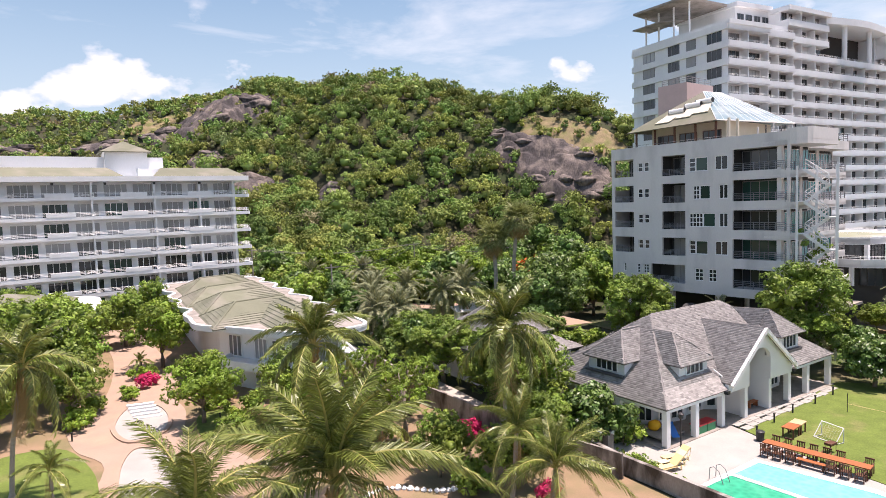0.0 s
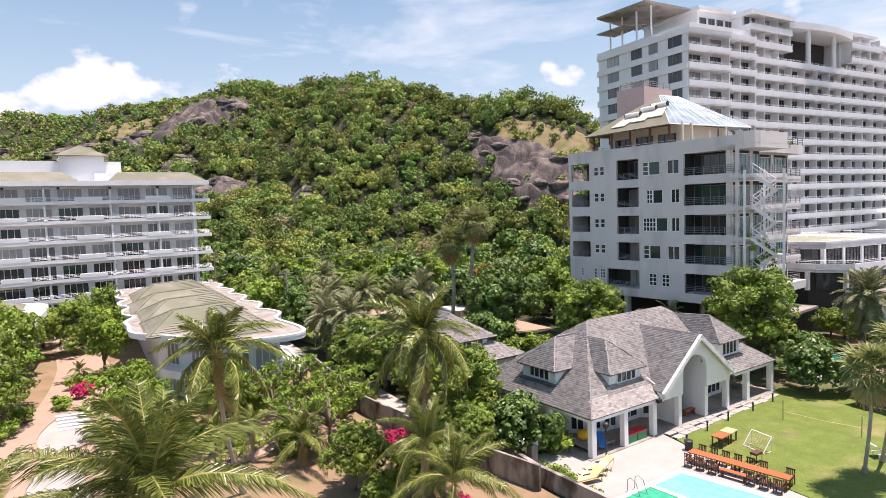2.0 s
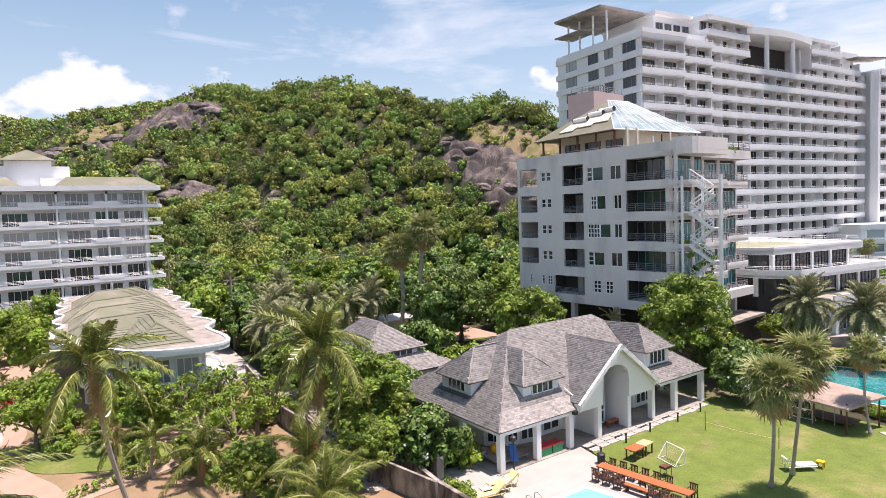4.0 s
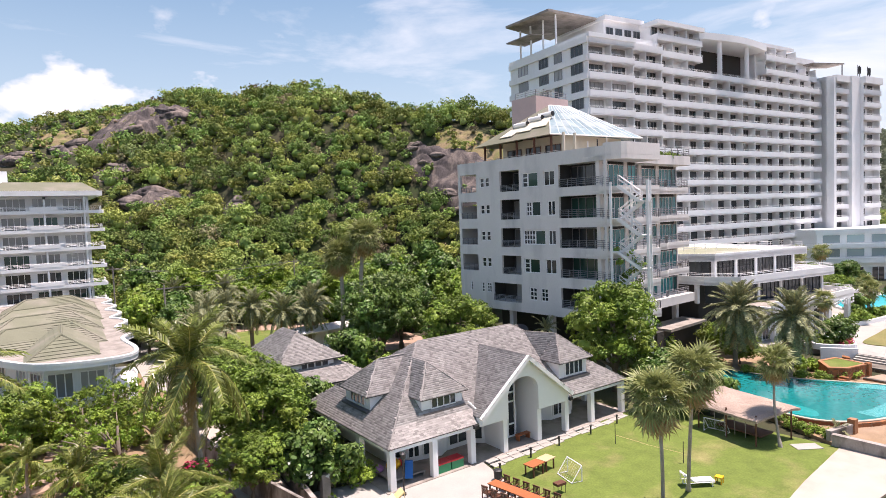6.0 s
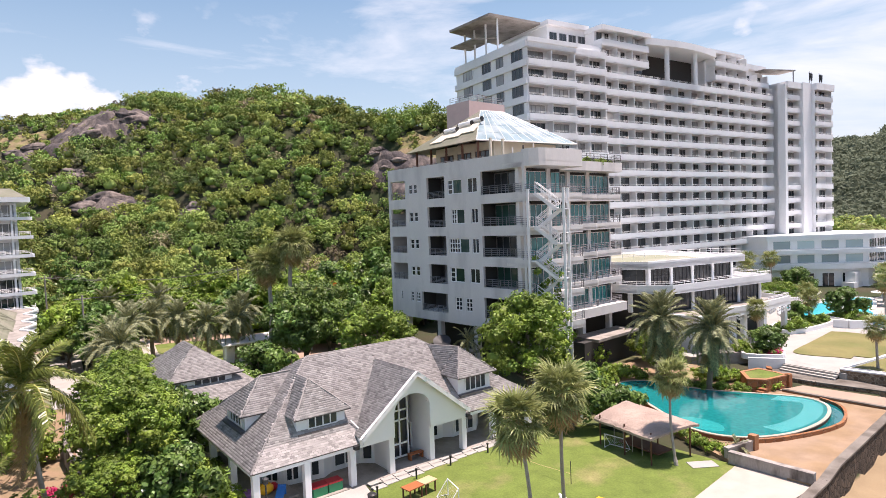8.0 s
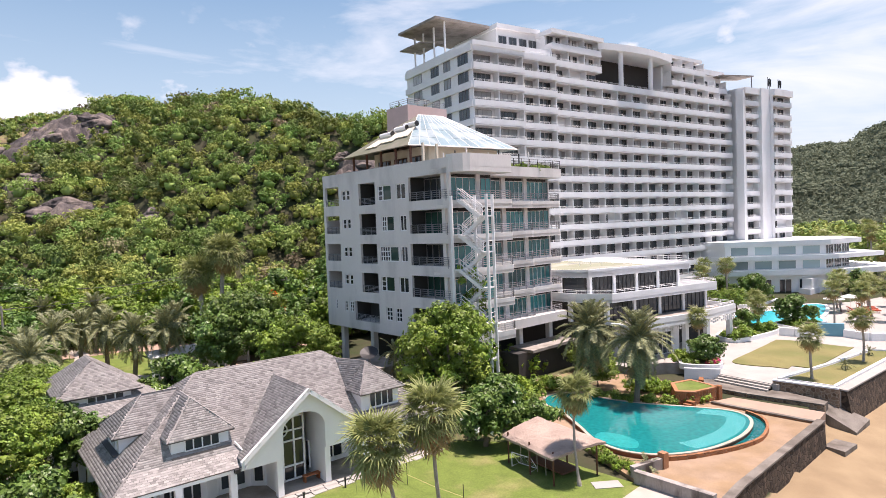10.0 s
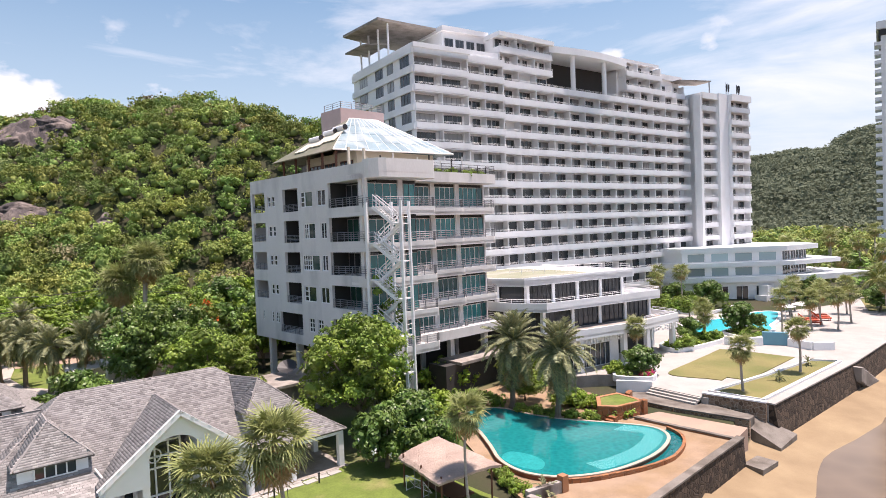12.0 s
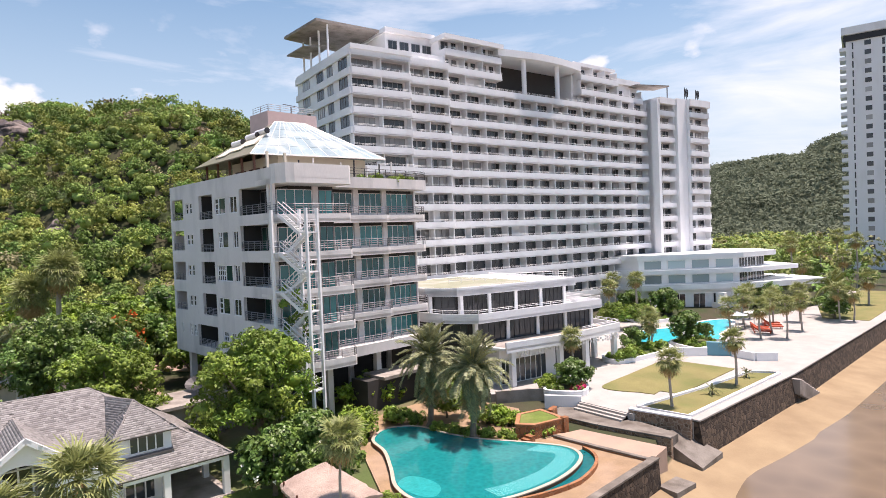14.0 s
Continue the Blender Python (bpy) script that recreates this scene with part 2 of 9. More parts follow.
ORANGEBRICK = material("orange_brick", (0.36, 0.165, 0.075), 0.85, 0.2, 2, 25, 0.3, second=(0.32, 0.17, 0.1), second_scale=0.8)
PINKPAVE = material("faded_pink_paving", (0.36, 0.26, 0.2), 0.9, 0.14, 0.6, 15, 0.2, second=(0.38, 0.26, 0.19), second_scale=0.3)
CONCRETE = material("weathered_concrete", (0.32, 0.29, 0.26), 0.9, 0.22, 0.8, 14, 0.35, 0.02, second=(0.19, 0.168, 0.148), second_scale=0.6, second_at=(0.45, 0.7))
STAINED = material("stained_garden_wall", (0.34, 0.31, 0.285), 0.9, 0.2, 1.0, 12, 0.3, 0.02, second=(0.08, 0.066, 0.055), second_scale=0.9, second_at=(0.45, 0.64), stretch=(1, 1, 0.45))
def stonework(name, dark, light, mortar, scale):
    """Rubble masonry: rounded stones of mixed tone in pale mortar."""
    m = material(name, light, 0.9, 0.2, 2, 14, 0.3)
    n, l = m.node_tree.nodes, m.node_tree.links
    p = n["Principled BSDF"]
    tc, vo, ve, mx, rp, mo = (n.new("ShaderNode" + k) for k in ("TexCoord", "TexVoronoi", "TexVoronoi", "MixRGB", "ValToRGB", "MixRGB"))
    ve.feature = "DISTANCE_TO_EDGE"
    for t in (vo, ve):
        t.inputs["Scale"].default_value = scale
        l.new(tc.outputs["Object"], t.inputs["Vector"])
    mx.inputs["Color1"].default_value, mx.inputs["Color2"].default_value = (*dark, 1), (*light, 1)
    l.new(vo.outputs["Color"], mx.inputs["Fac"])
    rp.color_ramp.elements[0].position, rp.color_ramp.elements[1].position = 0.02, 0.09
    l.new(ve.outputs["Distance"], rp.inputs["Fac"])
    mo.inputs["Color1"].default_value = (*mortar, 1)
    l.new(rp.outputs["Color"], mo.inputs["Fac"])
    l.new(mx.outputs["Color"], mo.inputs["Color2"])
    l.new(mo.outputs["Color"], p.inputs["Base Color"])
    b = n.new("ShaderNodeBump")
    b.inputs["Strength"].default_value, b.inputs["Distance"].default_value = 0.8, 0.08
    l.new(rp.outputs["Color"], b.inputs["Height"])
    l.new(b.outputs["Normal"], p.inputs["Normal"])
    return m


SEAWALLSTONE = stonework("dark_stained_sea_wall", (0.018, 0.013, 0.01), (0.12, 0.088, 0.062), (0.04, 0.031, 0.025), 2.6)
WETCONCRETE = material("dark_weathered_concrete", (0.2, 0.18, 0.155), 0.9, 0.25, 0.8, 14, 0.4, 0.03, second=(0.1, 0.085, 0.07), second_scale=0.6, second_at=(0.42, 0.68))
BRICKWORK = stonework("orange_block_masonry", (0.2, 0.075, 0.03), (0.4, 0.17, 0.075), (0.3, 0.16, 0.09), 2.2)
RUBBLE = stonework("rubble_stone", (0.12, 0.075, 0.05), (0.36, 0.25, 0.17), (0.4, 0.33, 0.26), 3.2)
ROCK = material("dark_granite", (0.07, 0.06, 0.06), 0.9, 0.45, 0.35, 2.2, 0.7, 0.3, second=(0.17, 0.14, 0.125), second_scale=0.3, second_at=(0.46, 0.6), stretch=(1, 1, 0.22))
DRYGRASS = material("dry_hill_grass", (0.24, 0.185, 0.105), 0.95, 0.3, 0.5, 5, 0.6, 0.15, second=(0.16, 0.16, 0.06), second_scale=0.3, second_at=(0.45, 0.62))
PALEBARK = material("pale_grey_bark", (0.24, 0.2, 0.165), 0.9, 0.25, 2, 20, 0.5, 0.03)
BARK = material("grey_brown_bark", (0.2, 0.16, 0.12), 0.95, 0.25, 2, 20, 0.6, 0.03)
PALMBARK = material("ringed_palm_bark", (0.36, 0.32, 0.28), 0.95, 0.22, 1, 12, 0.7, 0.03, stretch=(0.3, 0.3, 4))
WOOD_ORANGE = material("varnished_orange_wood", (0.38, 0.12, 0.045), 0.5, 0.15, 1, 15, 0.1, stretch=(1, 8, 8))
WOOD_DARK = material("dark_brown_wood", (0.12, 0.05, 0.03), 0.6, 0.15)
THATCH = material("weathered_pink_thatch", (0.42, 0.325, 0.27), 0.95, 0.35, 1, 14, 0.9, 0.08, second=(0.28, 0.21, 0.175), second_scale=0.5)
YELLOW = material("yellow_cushion_cloth", (0.72, 0.54, 0.27), 0.85, 0.06)
LEAF = material("broad_leaf_green", (0.165, 0.238, 0.034), 0.5, 0.3, 0.6, 6, 0, tint="tint", through_light=0.13, spec=0.3, random_piece=0.2)
LEAF_DARK = material("dark_leaf_green", (0.112, 0.182, 0.036), 0.42, 0.3, 0.6, 6, 0, tint="tint", through_light=0.08, spec=0.4, random_piece=0.2)
LEAF_LIME = material("lime_leaf_green", (0.19, 0.27, 0.032), 0.5, 0.25, 0.6, 6, 0, tint="tint", through_light=0.14, spec=0.3, random_piece=0.2)
LEAF_HILL = material("hill_leaf_green", (0.235, 0.295, 0.08), 0.6, 0.2, 0.1, 3, 0, tint="tint", through_light=0.08, spec=0.15, random_piece=0.12, dry=(0.26, 0.21, 0.14))
# leaf green greyed in its base colour to stand for distance haze
LEAF_FAR = material("hazed_leaf_green", (0.165, 0.195, 0.135), 0.9, 0.3, 0.02, 0.2, 0, through_light=0.3, spec=0.05)
COCO = material("coconut_frond_green", (0.15, 0.185, 0.036), 0.36, 0.25, 0.8, 8, 0, through_light=0.12, spec=0.5, second=(0.33, 0.29, 0.07), second_scale=0.35, second_at=(0.5, 0.72), random_piece=0.45)
COCO_DRY = material("dry_palm_frond", (0.4, 0.28, 0.13), 0.8, 0.25, 0.8, 8, 0, through_light=0.2)
DATEPALM = material("grey_green_date_frond", (0.25, 0.27, 0.145), 0.5, 0.25, 0.8, 8, 0, through_light=0.2, random_piece=0.4)
FANPALM = material("fan_palm_green", (0.25, 0.28, 0.1), 0.45, 0.25, 0.8, 8, 0, through_light=0.25, second=(0.36, 0.31, 0.14), second_scale=0.5, second_at=(0.55, 0.78), random_piece=0.3)
PETAL_WHITE = material("white_blossom", (0.85, 0.85, 0.78), 0.6, 0.05, 1, 5, 0)
PETAL_ORANGE = material("orange_blossom", (0.6, 0.14, 0.03), 0.6, 0.2, 1, 5, 0, through_light=0.2)
PETAL_PINK = material("magenta_blossom", (0.55, 0.03, 0.13), 0.6, 0.2, 1, 5, 0, through_light=0.2)
PLASTER_RED = material("red_plastic", (0.5, 0.03, 0.04), 0.4, 0.05)
PLASTER_GREEN = material("green_plastic", (0.02, 0.22, 0.1), 0.4, 0.05)
PLASTER_BLUE = material("blue_plastic", (0.03, 0.2, 0.6), 0.4, 0.05)
PLASTER_YELLOW = material("yellow_plastic", (0.8, 0.42, 0.02), 0.4, 0.05)
PLASTER_LILAC = material("lilac_plastic", (0.35, 0.16, 0.4), 0.4, 0.05)


def water(name, colour, rough=0.03, wave=0.25, scale=1.2, second=None):
    m = bpy.data.materials.new(name)
    m.use_nodes = True
    n, l = m.node_tree.nodes, m.node_tree.links
    p = n["Principled BSDF"]
    tc, ns, b = n.new("ShaderNodeTexCoord"), n.new("ShaderNodeTexNoise"), n.new("ShaderNodeBump")
    ns.inputs["Scale"].default_value, ns.inputs["Detail"].default_value = scale, 4
    l.new(tc.outputs["Object"], ns.inputs["Vector"])
    vo, mr, hu = n.new("ShaderNodeTexVoronoi"), n.new("ShaderNodeMapRange"), n.new("ShaderNodeHueSaturation")
    vo.inputs["Scale"].default_value = scale * 2.2
    l.new(tc.outputs["Object"], vo.inputs["Vector"])
    mr.inputs["To Min"].default_value, mr.inputs["To Max"].default_value = 0.82, 1.22
    l.new(vo.outputs["Distance"], mr.inputs["Value"])
    l.new(mr.outputs["Result"], hu.inputs["Value"])
    hu.inputs["Color"].default_value = (*colour, 1)
    l.new(hu.outputs["Color"], p.inputs["Base Color"])
    l.new(ns.outputs["Fac"], b.inputs["Height"])
    b.inputs["Strength"].default_value, b.inputs["Distance"].default_value = wave, 0.05
    l.new(b.outputs["Normal"], p.inputs["Normal"])
    p.inputs["Roughness"].default_value = rough
    return m


TEALWATER = water("teal_pool_water", (0.0, 0.175, 0.18))
GREENWATER = water("green_pool_water", (0.03, 0.36, 0.21))
AQUAWATER = water("pale_aqua_pool_water", (0.16, 0.53, 0.47))
SEAWATER = water("brown_shallow_sea", (0.165, 0.118, 0.075), 0.15, 0.2, 0.16)

# ================= mesh tools =================


class Build:
    """Collects vertices and faces of one mesh, in metres."""

    def __init__(self):
        self.v, self.f, self.m, self.slot = [], [], [], 0

    def box(self, x0, x1, y0, y1, z0, z1):
        k = len(self.v)
        self.v += [(x0, y0, z0), (x1, y0, z0), (x1, y1, z0), (x0, y1, z0), (x0, y0, z1), (x1, y0, z1), (x1, y1, z1), (x0, y1, z1)]
        self.face([k, k + 3, k + 2, k + 1], [k + 4, k + 5, k + 6, k + 7], [k, k + 1, k + 5, k + 4], [k + 1, k + 2, k + 6, k + 5], [k + 2, k + 3, k + 7, k + 6], [k + 3, k, k + 4, k + 7])
        return self

    def face(self, *faces):
        self.f += faces
        self.m += [self.slot] * len(faces)

    def prism(self, outline, z0, z1):
        """An upright prism over a counter-clockwise outline; z0, z1 may be functions of (x, y)."""
        k, n = len(self.v), len(outline)
        lo = z0 if callable(z0) else (lambda x, y: z0)
        hi = z1 if callable(z1) else (lambda x, y: z1)
        self.v += [(x, y, lo(x, y)) for x, y in outline] + [(x, y, hi(x, y)) for x, y in outline]
        self.face(list(range(k + n - 1, k - 1, -1)), list(range(k + n, k + 2 * n)))
        for i in range(n):
            j = (i + 1) % n
            self.face([k + i, k + j, k + n + j, k + n + i])
        return self

    def slab(self, corners, thick):
        """A plate of that thickness under the given corners of its upper face."""
        k, n = len(self.v), len(corners)
        nrm = (Vector(corners[1]) - Vector(corners[0])).cross(Vector(corners[2]) - Vector(corners[0])).normalized()
        if nrm.z < 0:
            corners, nrm = corners[::-1], -nrm
        self.v += [tuple(c) for c in corners] + [tuple(Vector(c) - nrm * thick) for c in corners]
        self.face(list(range(k, k + n)), list(range(k + 2 * n - 1, k + n - 1, -1)))
        for i in range(n):
            j = (i + 1) % n
            self.face([k + j, k + i, k + n + i, k + n + j])
        return self

    def tube(self, points, radii, sides=8, cap=True):
        k0 = len(self.v)
        pts = [Vector(p) for p in points]
        if not hasattr(radii, "__len__"):
            radii = [radii] * len(pts)
        for i, p in enumerate(pts):
            d = (pts[min(i + 1, len(pts) - 1)] - pts[max(i - 1, 0)]).normalized()
            a = d.cross(Vector((0, 0, 1)))
            a = Vector((1, 0, 0)) if a.length < 1e-3 else a.normalized()
            b = d.cross(a)
            for s in range(sides):
                w = 2 * math.pi * s / sides
                self.v.append(tuple(p + (a * math.cos(w) + b * math.sin(w)) * radii[i]))
        for i in range(len(pts) - 1):
            for s in range(sides):
                q = (s + 1) % sides
                a, b = k0 + i * sides, k0 + (i + 1) * sides
                self.face([a + s, b + s, b + q, a + q])
        if cap:
            self.face([k0 + s for s in range(sides)], [k0 + (len(pts) - 1) * sides + s for s in range(sides - 1, -1, -1)])
        return self

    def bar(self, a, b, r=0.03):
        """A straight square bar from a to b."""
        return self.tube([a, b], r, 4)

    def mesh(self, name, *materials, smooth=False):
        me = bpy.data.meshes.new(name)
        me.from_pydata(self.v, [], self.f)
        for m in materials:
            me.materials.append(m)
        if len(materials) > 1:
            me.polygons.foreach_set("material_index", self.m)
        if smooth:
            me.polygons.foreach_set("use_smooth", [True] * len(me.polygons))
        me.update()
        return me


def array_mesh(name, verts, faces, mat, tint=None, smooth=False):
    """A mesh from numpy arrays of vertices and equal-sided faces."""
    me = bpy.data.meshes.new(name)
    nf, k = faces.shape
    me.vertices.add(len(verts))
    me.vertices.foreach_set("co", verts.astype(np.float32).ravel())
    me.loops.add(nf * k)
    me.loops.foreach_set("vertex_index", faces.astype(np.int32).ravel())
    me.polygons.add(nf)
    me.polygons.foreach_set("loop_start", np.arange(0, nf * k, k, dtype=np.int32))
    if smooth:
        me.polygons.foreach_set("use_smooth", np.ones(nf, dtype=bool))
    me.materials.append(mat)
    me.update(calc_edges=True)
    if tint is not None:
        at = me.attributes.new("tint", "FLOAT", "POINT")
        at.data.foreach_set("value", tint.astype(np.float32))
    return me


def thing(name, m=None, label="", category="", group="", kind="", data=None):
    ob = tagged(new(name, data), label, category, group, kind)
    if m is not None:
        ob.matrix_world = m
    return ob


def part(name, build, mat, parent, label="", m=None, smooth=False):
    """One mesh object under a thing or a part, in its parent's space. build: a Build or a ready mesh."""
    me = build if isinstance(build, bpy.types.Mesh) else build.mesh(name, *(mat if isinstance(mat, tuple) else (mat,)), smooth=smooth)
    ob = new(name, me)
    ob.parent = parent
    if m is not None:
        ob.matrix_basis = m
    return tagged(ob, label)


def structure(name, build, mat, label, category, smooth=False, m=None):
    ob = new(name, build if isinstance(build, bpy.types.Mesh) else build.mesh(name, *(mat if isinstance(mat, tuple) else (mat,)), smooth=smooth))
    if m is not None:
        ob.matrix_world = m
    return tagged(ob, label, category, kind="structure")


def curve_through(points, steps=6):
    """A closed smooth outline through the given corners."""
    out, n = [], len(points)
    for i in range(n):
        p = [Vector(points[(i + k) % n]) for k in (-1, 0, 1, 2)]
        for s in range(steps):
            t = s / steps
            out.append(tuple(0.5 * ((2 * p[1]) + (p[2] - p[0]) * t + (2 * p[0] - 5 * p[1] + 4 * p[2] - p[3]) * t * t + (3 * p[1] - p[0] - 3 * p[2] + p[3]) * t ** 3)))
    return out


def offset(outline, d):
    """The outline moved outwards by d (counter-clockwise)."""
    out, n = [], len(outline)
    for i in range(n):
        a, b, c = (Vector(outline[(i + k) % n]) for k in (-1, 0, 1))
        t = (c - a).normalized()
        out.append((b.x + t.y * d, b.y - t.x * d))
    return out


def ring(build, outline, inner, outer, z0, z1):
    """A kerb that follows an outline between two offsets."""
    a, b = offset(outline, inner), offset(outline, outer)
    n = len(a)
    k = len(build.v)
    for p, q in zip(a, b):
        build.v += [(*p, z0), (*q, z0), (*q, z1), (*p, z1)]
    for i in range(n):
        c, d = k + 4 * i, k + 4 * ((i + 1) % n)
        build.face([c + 3, c + 2, d + 2, d + 3], [c + 1, d + 1, d + 2, c + 2], [d, c, c + 3, d + 3])
    return build

# ================= ground, hill, sea =================
SHORE_X = np.array([-3000, -200, 64, 80, 84.5, 88.2, 109.1, 155.3, 312, 3000.0])
SHORE_Y = np.array([-400, -27, 10.7, 13.6, 15.4, 16.3, 16.9, 21.9, 42.5, 380.0])
RIDGE_AZ = np.array([-180, 10, 24, 36, 44, 46, 49, 54, 59, 64.5, 70, 72.8, 75.7, 79.5, 84, 88.5, 96, 130, 180.0])
RIDGE_D = np.array([200, 180, 185, 190, 192, 195, 200, 205, 215, 225, 237, 255, 279, 280, 285, 300, 330, 340, 340.0])
RIDGE_Z = np.array([0, 0, 6, 24, 37, 42, 46, 49.5, 54, 59.5, 64.5, 62.5, 71, 69, 61.5, 59, 59, 40, 20.0])


def land(x, y):
    """Height of the natural ground: coastal plain, wooded hill behind it, beach in front of the sea wall."""
    x, y = np.asarray(x, float), np.asarray(y, float)
    az, d = np.degrees(np.arctan2(y, x)), np.hypot(x, y)
    dr, zr = np.interp(az, RIDGE_AZ, RIDGE_D), np.interp(az, RIDGE_AZ, RIDGE_Z)
    foot = np.interp(az, [30, 44, 55, 65, 75, 90, 120], [125, 138, 146, 132, 130, 140, 150])
    s = np.clip((d - foot) / np.maximum(dr - foot, 1), 0, 1)
    z = np.where(d < dr, zr * (0.25 * s + 0.75 * s * s * (3 - 2 * s)) ** 1.0, zr * np.exp(-((d - dr) / 110.0) ** 2))
    z = np.where(d > foot, z * (1 + 0.05 * np.sin(x * 0.09) * np.cos(y * 0.07)), 0)
    beach = np.interp(x, SHORE_X, SHORE_Y) - y
    z = np.where(beach > -0.2, np.where(beach > 0.3, -1.45 - 0.155 * np.minimum(beach, 60), 0), z)
    return z - 0.06


def grid_mesh(name, xs, ys, height, mat):
    X, Y = np.meshgrid(xs, ys)
    v = np.stack([X, Y, height(X, Y)], -1).reshape(-1, 3)
    nx, ny = len(xs), len(ys)
    i = (np.arange(ny - 1)[:, None] * nx + np.arange(nx - 1)[None, :]).ravel()
    return array_mesh(name, v, np.stack([i, i + 1, i + nx + 1, i + nx], 1), mat, smooth=True)


xs = np.concatenate([-np.geomspace(2800, 130, 12), np.arange(-120, 240, 2.5), np.geomspace(245, 3000, 16)])
ys = np.concatenate([-np.geomspace(2800, 60, 12), np.arange(-55, -20, 5.0), np.arange(-20, 45, 0.8), np.arange(45, 330, 3.0), np.geomspace(335, 3000, 14)])


def ground_material():
    """Dark woodland earth inland, deepened in colour for the shade between crowns, sand below the sea wall, by the
    height of the ground.
    """
    m = material("ground_earth_and_sand", (0.055, 0.05, 0.028), 0.95, 0.2, 0.3, 8, 0.4, 0.05, second=(0.03, 0.045, 0.014), second_scale=0.15, second_at=(0.38, 0.62))
    n, l = m.node_tree.nodes, m.node_tree.links
    p = n["Principled BSDF"]
    ge, sx, cm, mx, ns, rp = (n.new("ShaderNode" + k) for k in ("NewGeometry", "SeparateXYZ", "MapRange", "MixRGB", "TexNoise", "ValToRGB"))
    l.new(ge.outputs["Position"], sx.inputs[0])
    l.new(sx.outputs["Z"], cm.inputs["Value"])
    cm.inputs["From Min"].default_value, cm.inputs["From Max"].default_value = -1.35, -1.15
    ns.inputs["Scale"].default_value, ns.inputs["Detail"].default_value = 0.35, 8
    tc = n.new("ShaderNodeTexCoord")
    l.new(tc.outputs["Object"], ns.inputs["Vector"])
    l.new(ns.outputs["Fac"], rp.inputs["Fac"])
    rp.color_ramp.elements[0].position, rp.color_ramp.elements[1].position = 0.35, 0.7
    rp.color_ramp.elements[0].color, rp.color_ramp.elements[1].color = (0.235, 0.17, 0.1, 1), (0.305, 0.228, 0.135, 1)
    l.new(cm.outputs["Result"], mx.inputs["Fac"])
    l.new(rp.outputs["Color"], mx.inputs["Color1"])
    l.new(p.inputs["Base Color"].links[0].from_socket, mx.inputs["Color2"])
    l.new(mx.outputs["Color"], p.inputs["Base Color"])
    return m


structure("ground", grid_mesh("ground", xs, ys, land, ground_material()), None, "brown earth plain rising to a wooded hill", "ground")
sea_x = np.concatenate([np.linspace(-2900, -210, 4), np.arange(-200, 300, 6), np.linspace(310, 2900, 6)])
sea = Build()
edge = [(float(x), float(np.interp(x, SHORE_X, SHORE_Y)) - float(np.interp(x, [80, 90, 111, 137, 180], [6.2, 6.0, 5.5, 4.0, 4.5])) - 0.5 * math.sin(x * 0.21) - 0.3 * math.sin(x * 0.57)) for x in sea_x]
sea.prism([(-2900, -2900), (2900, -2900)] + edge[::-1], -3.2, -2.43)
structure("water", sea, SEAWATER, "shallow brown sea water washing over sand", "water")


# the hotel terrace is laid out on a plan of its own, at 1.5, and set down on the coast by this matrix
TERRACE = Matrix.Translation((41.5, -11.5, 17)) @ Matrix.Scale(1.048, 4) @ Matrix.Translation((-41.5, 11.5, -17))


def sheet(name, outline, z, mat, label, category, thick=0.3, m=None):
    return structure(name, Build().prism(outline, z - thick, z), mat, label, category, m=m)


# garden of the holiday villas, on dry soil with pink paving and lawns
sheet("ground_garden", [(-40, 20), (-10, 12), (25, 16), (27, 22), (26.6, 33), (23.5, 52), (24, 70), (6, 101), (-40, 98)], 0.0, DRYSOIL, "bare sandy garden soil under palms", "ground")
sheet("pavement_plaza", curve_through([(-2.5, 36), (4.6, 36), (8, 41), (6.3, 46), (4.7, 50), (5.3, 56), (4.8, 62), (6.3, 71), (5.2, 82), (4, 100), (-1, 100), (0.2, 80), (-0.8, 64), (-3.4, 58), (-2.8, 51), (-0.9, 46)], 5), 0.04, PINKPAVE, "faded pink paved garden walk with sand drifts", "pavement", 0.2)
sheet("lawn_villa", curve_through([(5.8, 47.3), (9, 44.5), (14, 42.8), (15.5, 46), (11, 50), (8.6, 54), (6, 53.5)], 5), 0.05, LAWN, "small green lawn before the white villa", "lawn", 0.2)
sheet("lawn_path_side", curve_through([(-1.5, 36.5), (-1.2, 42), (-1.8, 47), (-3.8, 52), (-8, 52), (-11, 46), (-9, 37)], 5), 0.05, LAWN, "shaded green lawn beside the garden walk", "lawn", 0.2)
sheet("lawn_back", [(30, 62), (56, 62), (58, 92), (26, 92)], 0.02, LAWN, "green lawn under date palms", "lawn", 0.2)
sheet("path_lodge", [(33.0, 102), (34.2, 92), (33.6, 84), (35.2, 75), (38, 71.5), (43, 66), (44.5, 67), (39.6, 73), (36.8, 77), (35.4, 84), (36, 92), (35.6, 102)], 0.06, PAVING, "pale winding garden path with bollards", "pavement", 0.2)
sheet("road", [(20, 92), (40, 91), (60, 77), (66, 70), (68, 74), (60, 82), (42, 97), (20, 99)], 0.05, PINKPAVE, "pale dusty lane through the gardens", "road", 0.2)
sheet("pavement_back_court", [(47, 64), (58, 62), (58, 72), (52, 76)], 0.06, PINKPAVE, "terracotta court behind the clubhouse", "pavement", 0.2)
sheet("road_lane", [(22.6, 62), (25.9, 62), (26.4, 90), (27.4, 122), (24.2, 122), (22.8, 90)], 0.05, WHITEPAVE, "bleached concrete lane between villa and woods", "road", 0.2)
sheet("path_beside_wall", [(24.1, 30), (27.2, 30), (27.4, 55), (24.0, 62)], 0.04, PAVING, "pale dusty path along a garden wall", "pavement", 0.2)

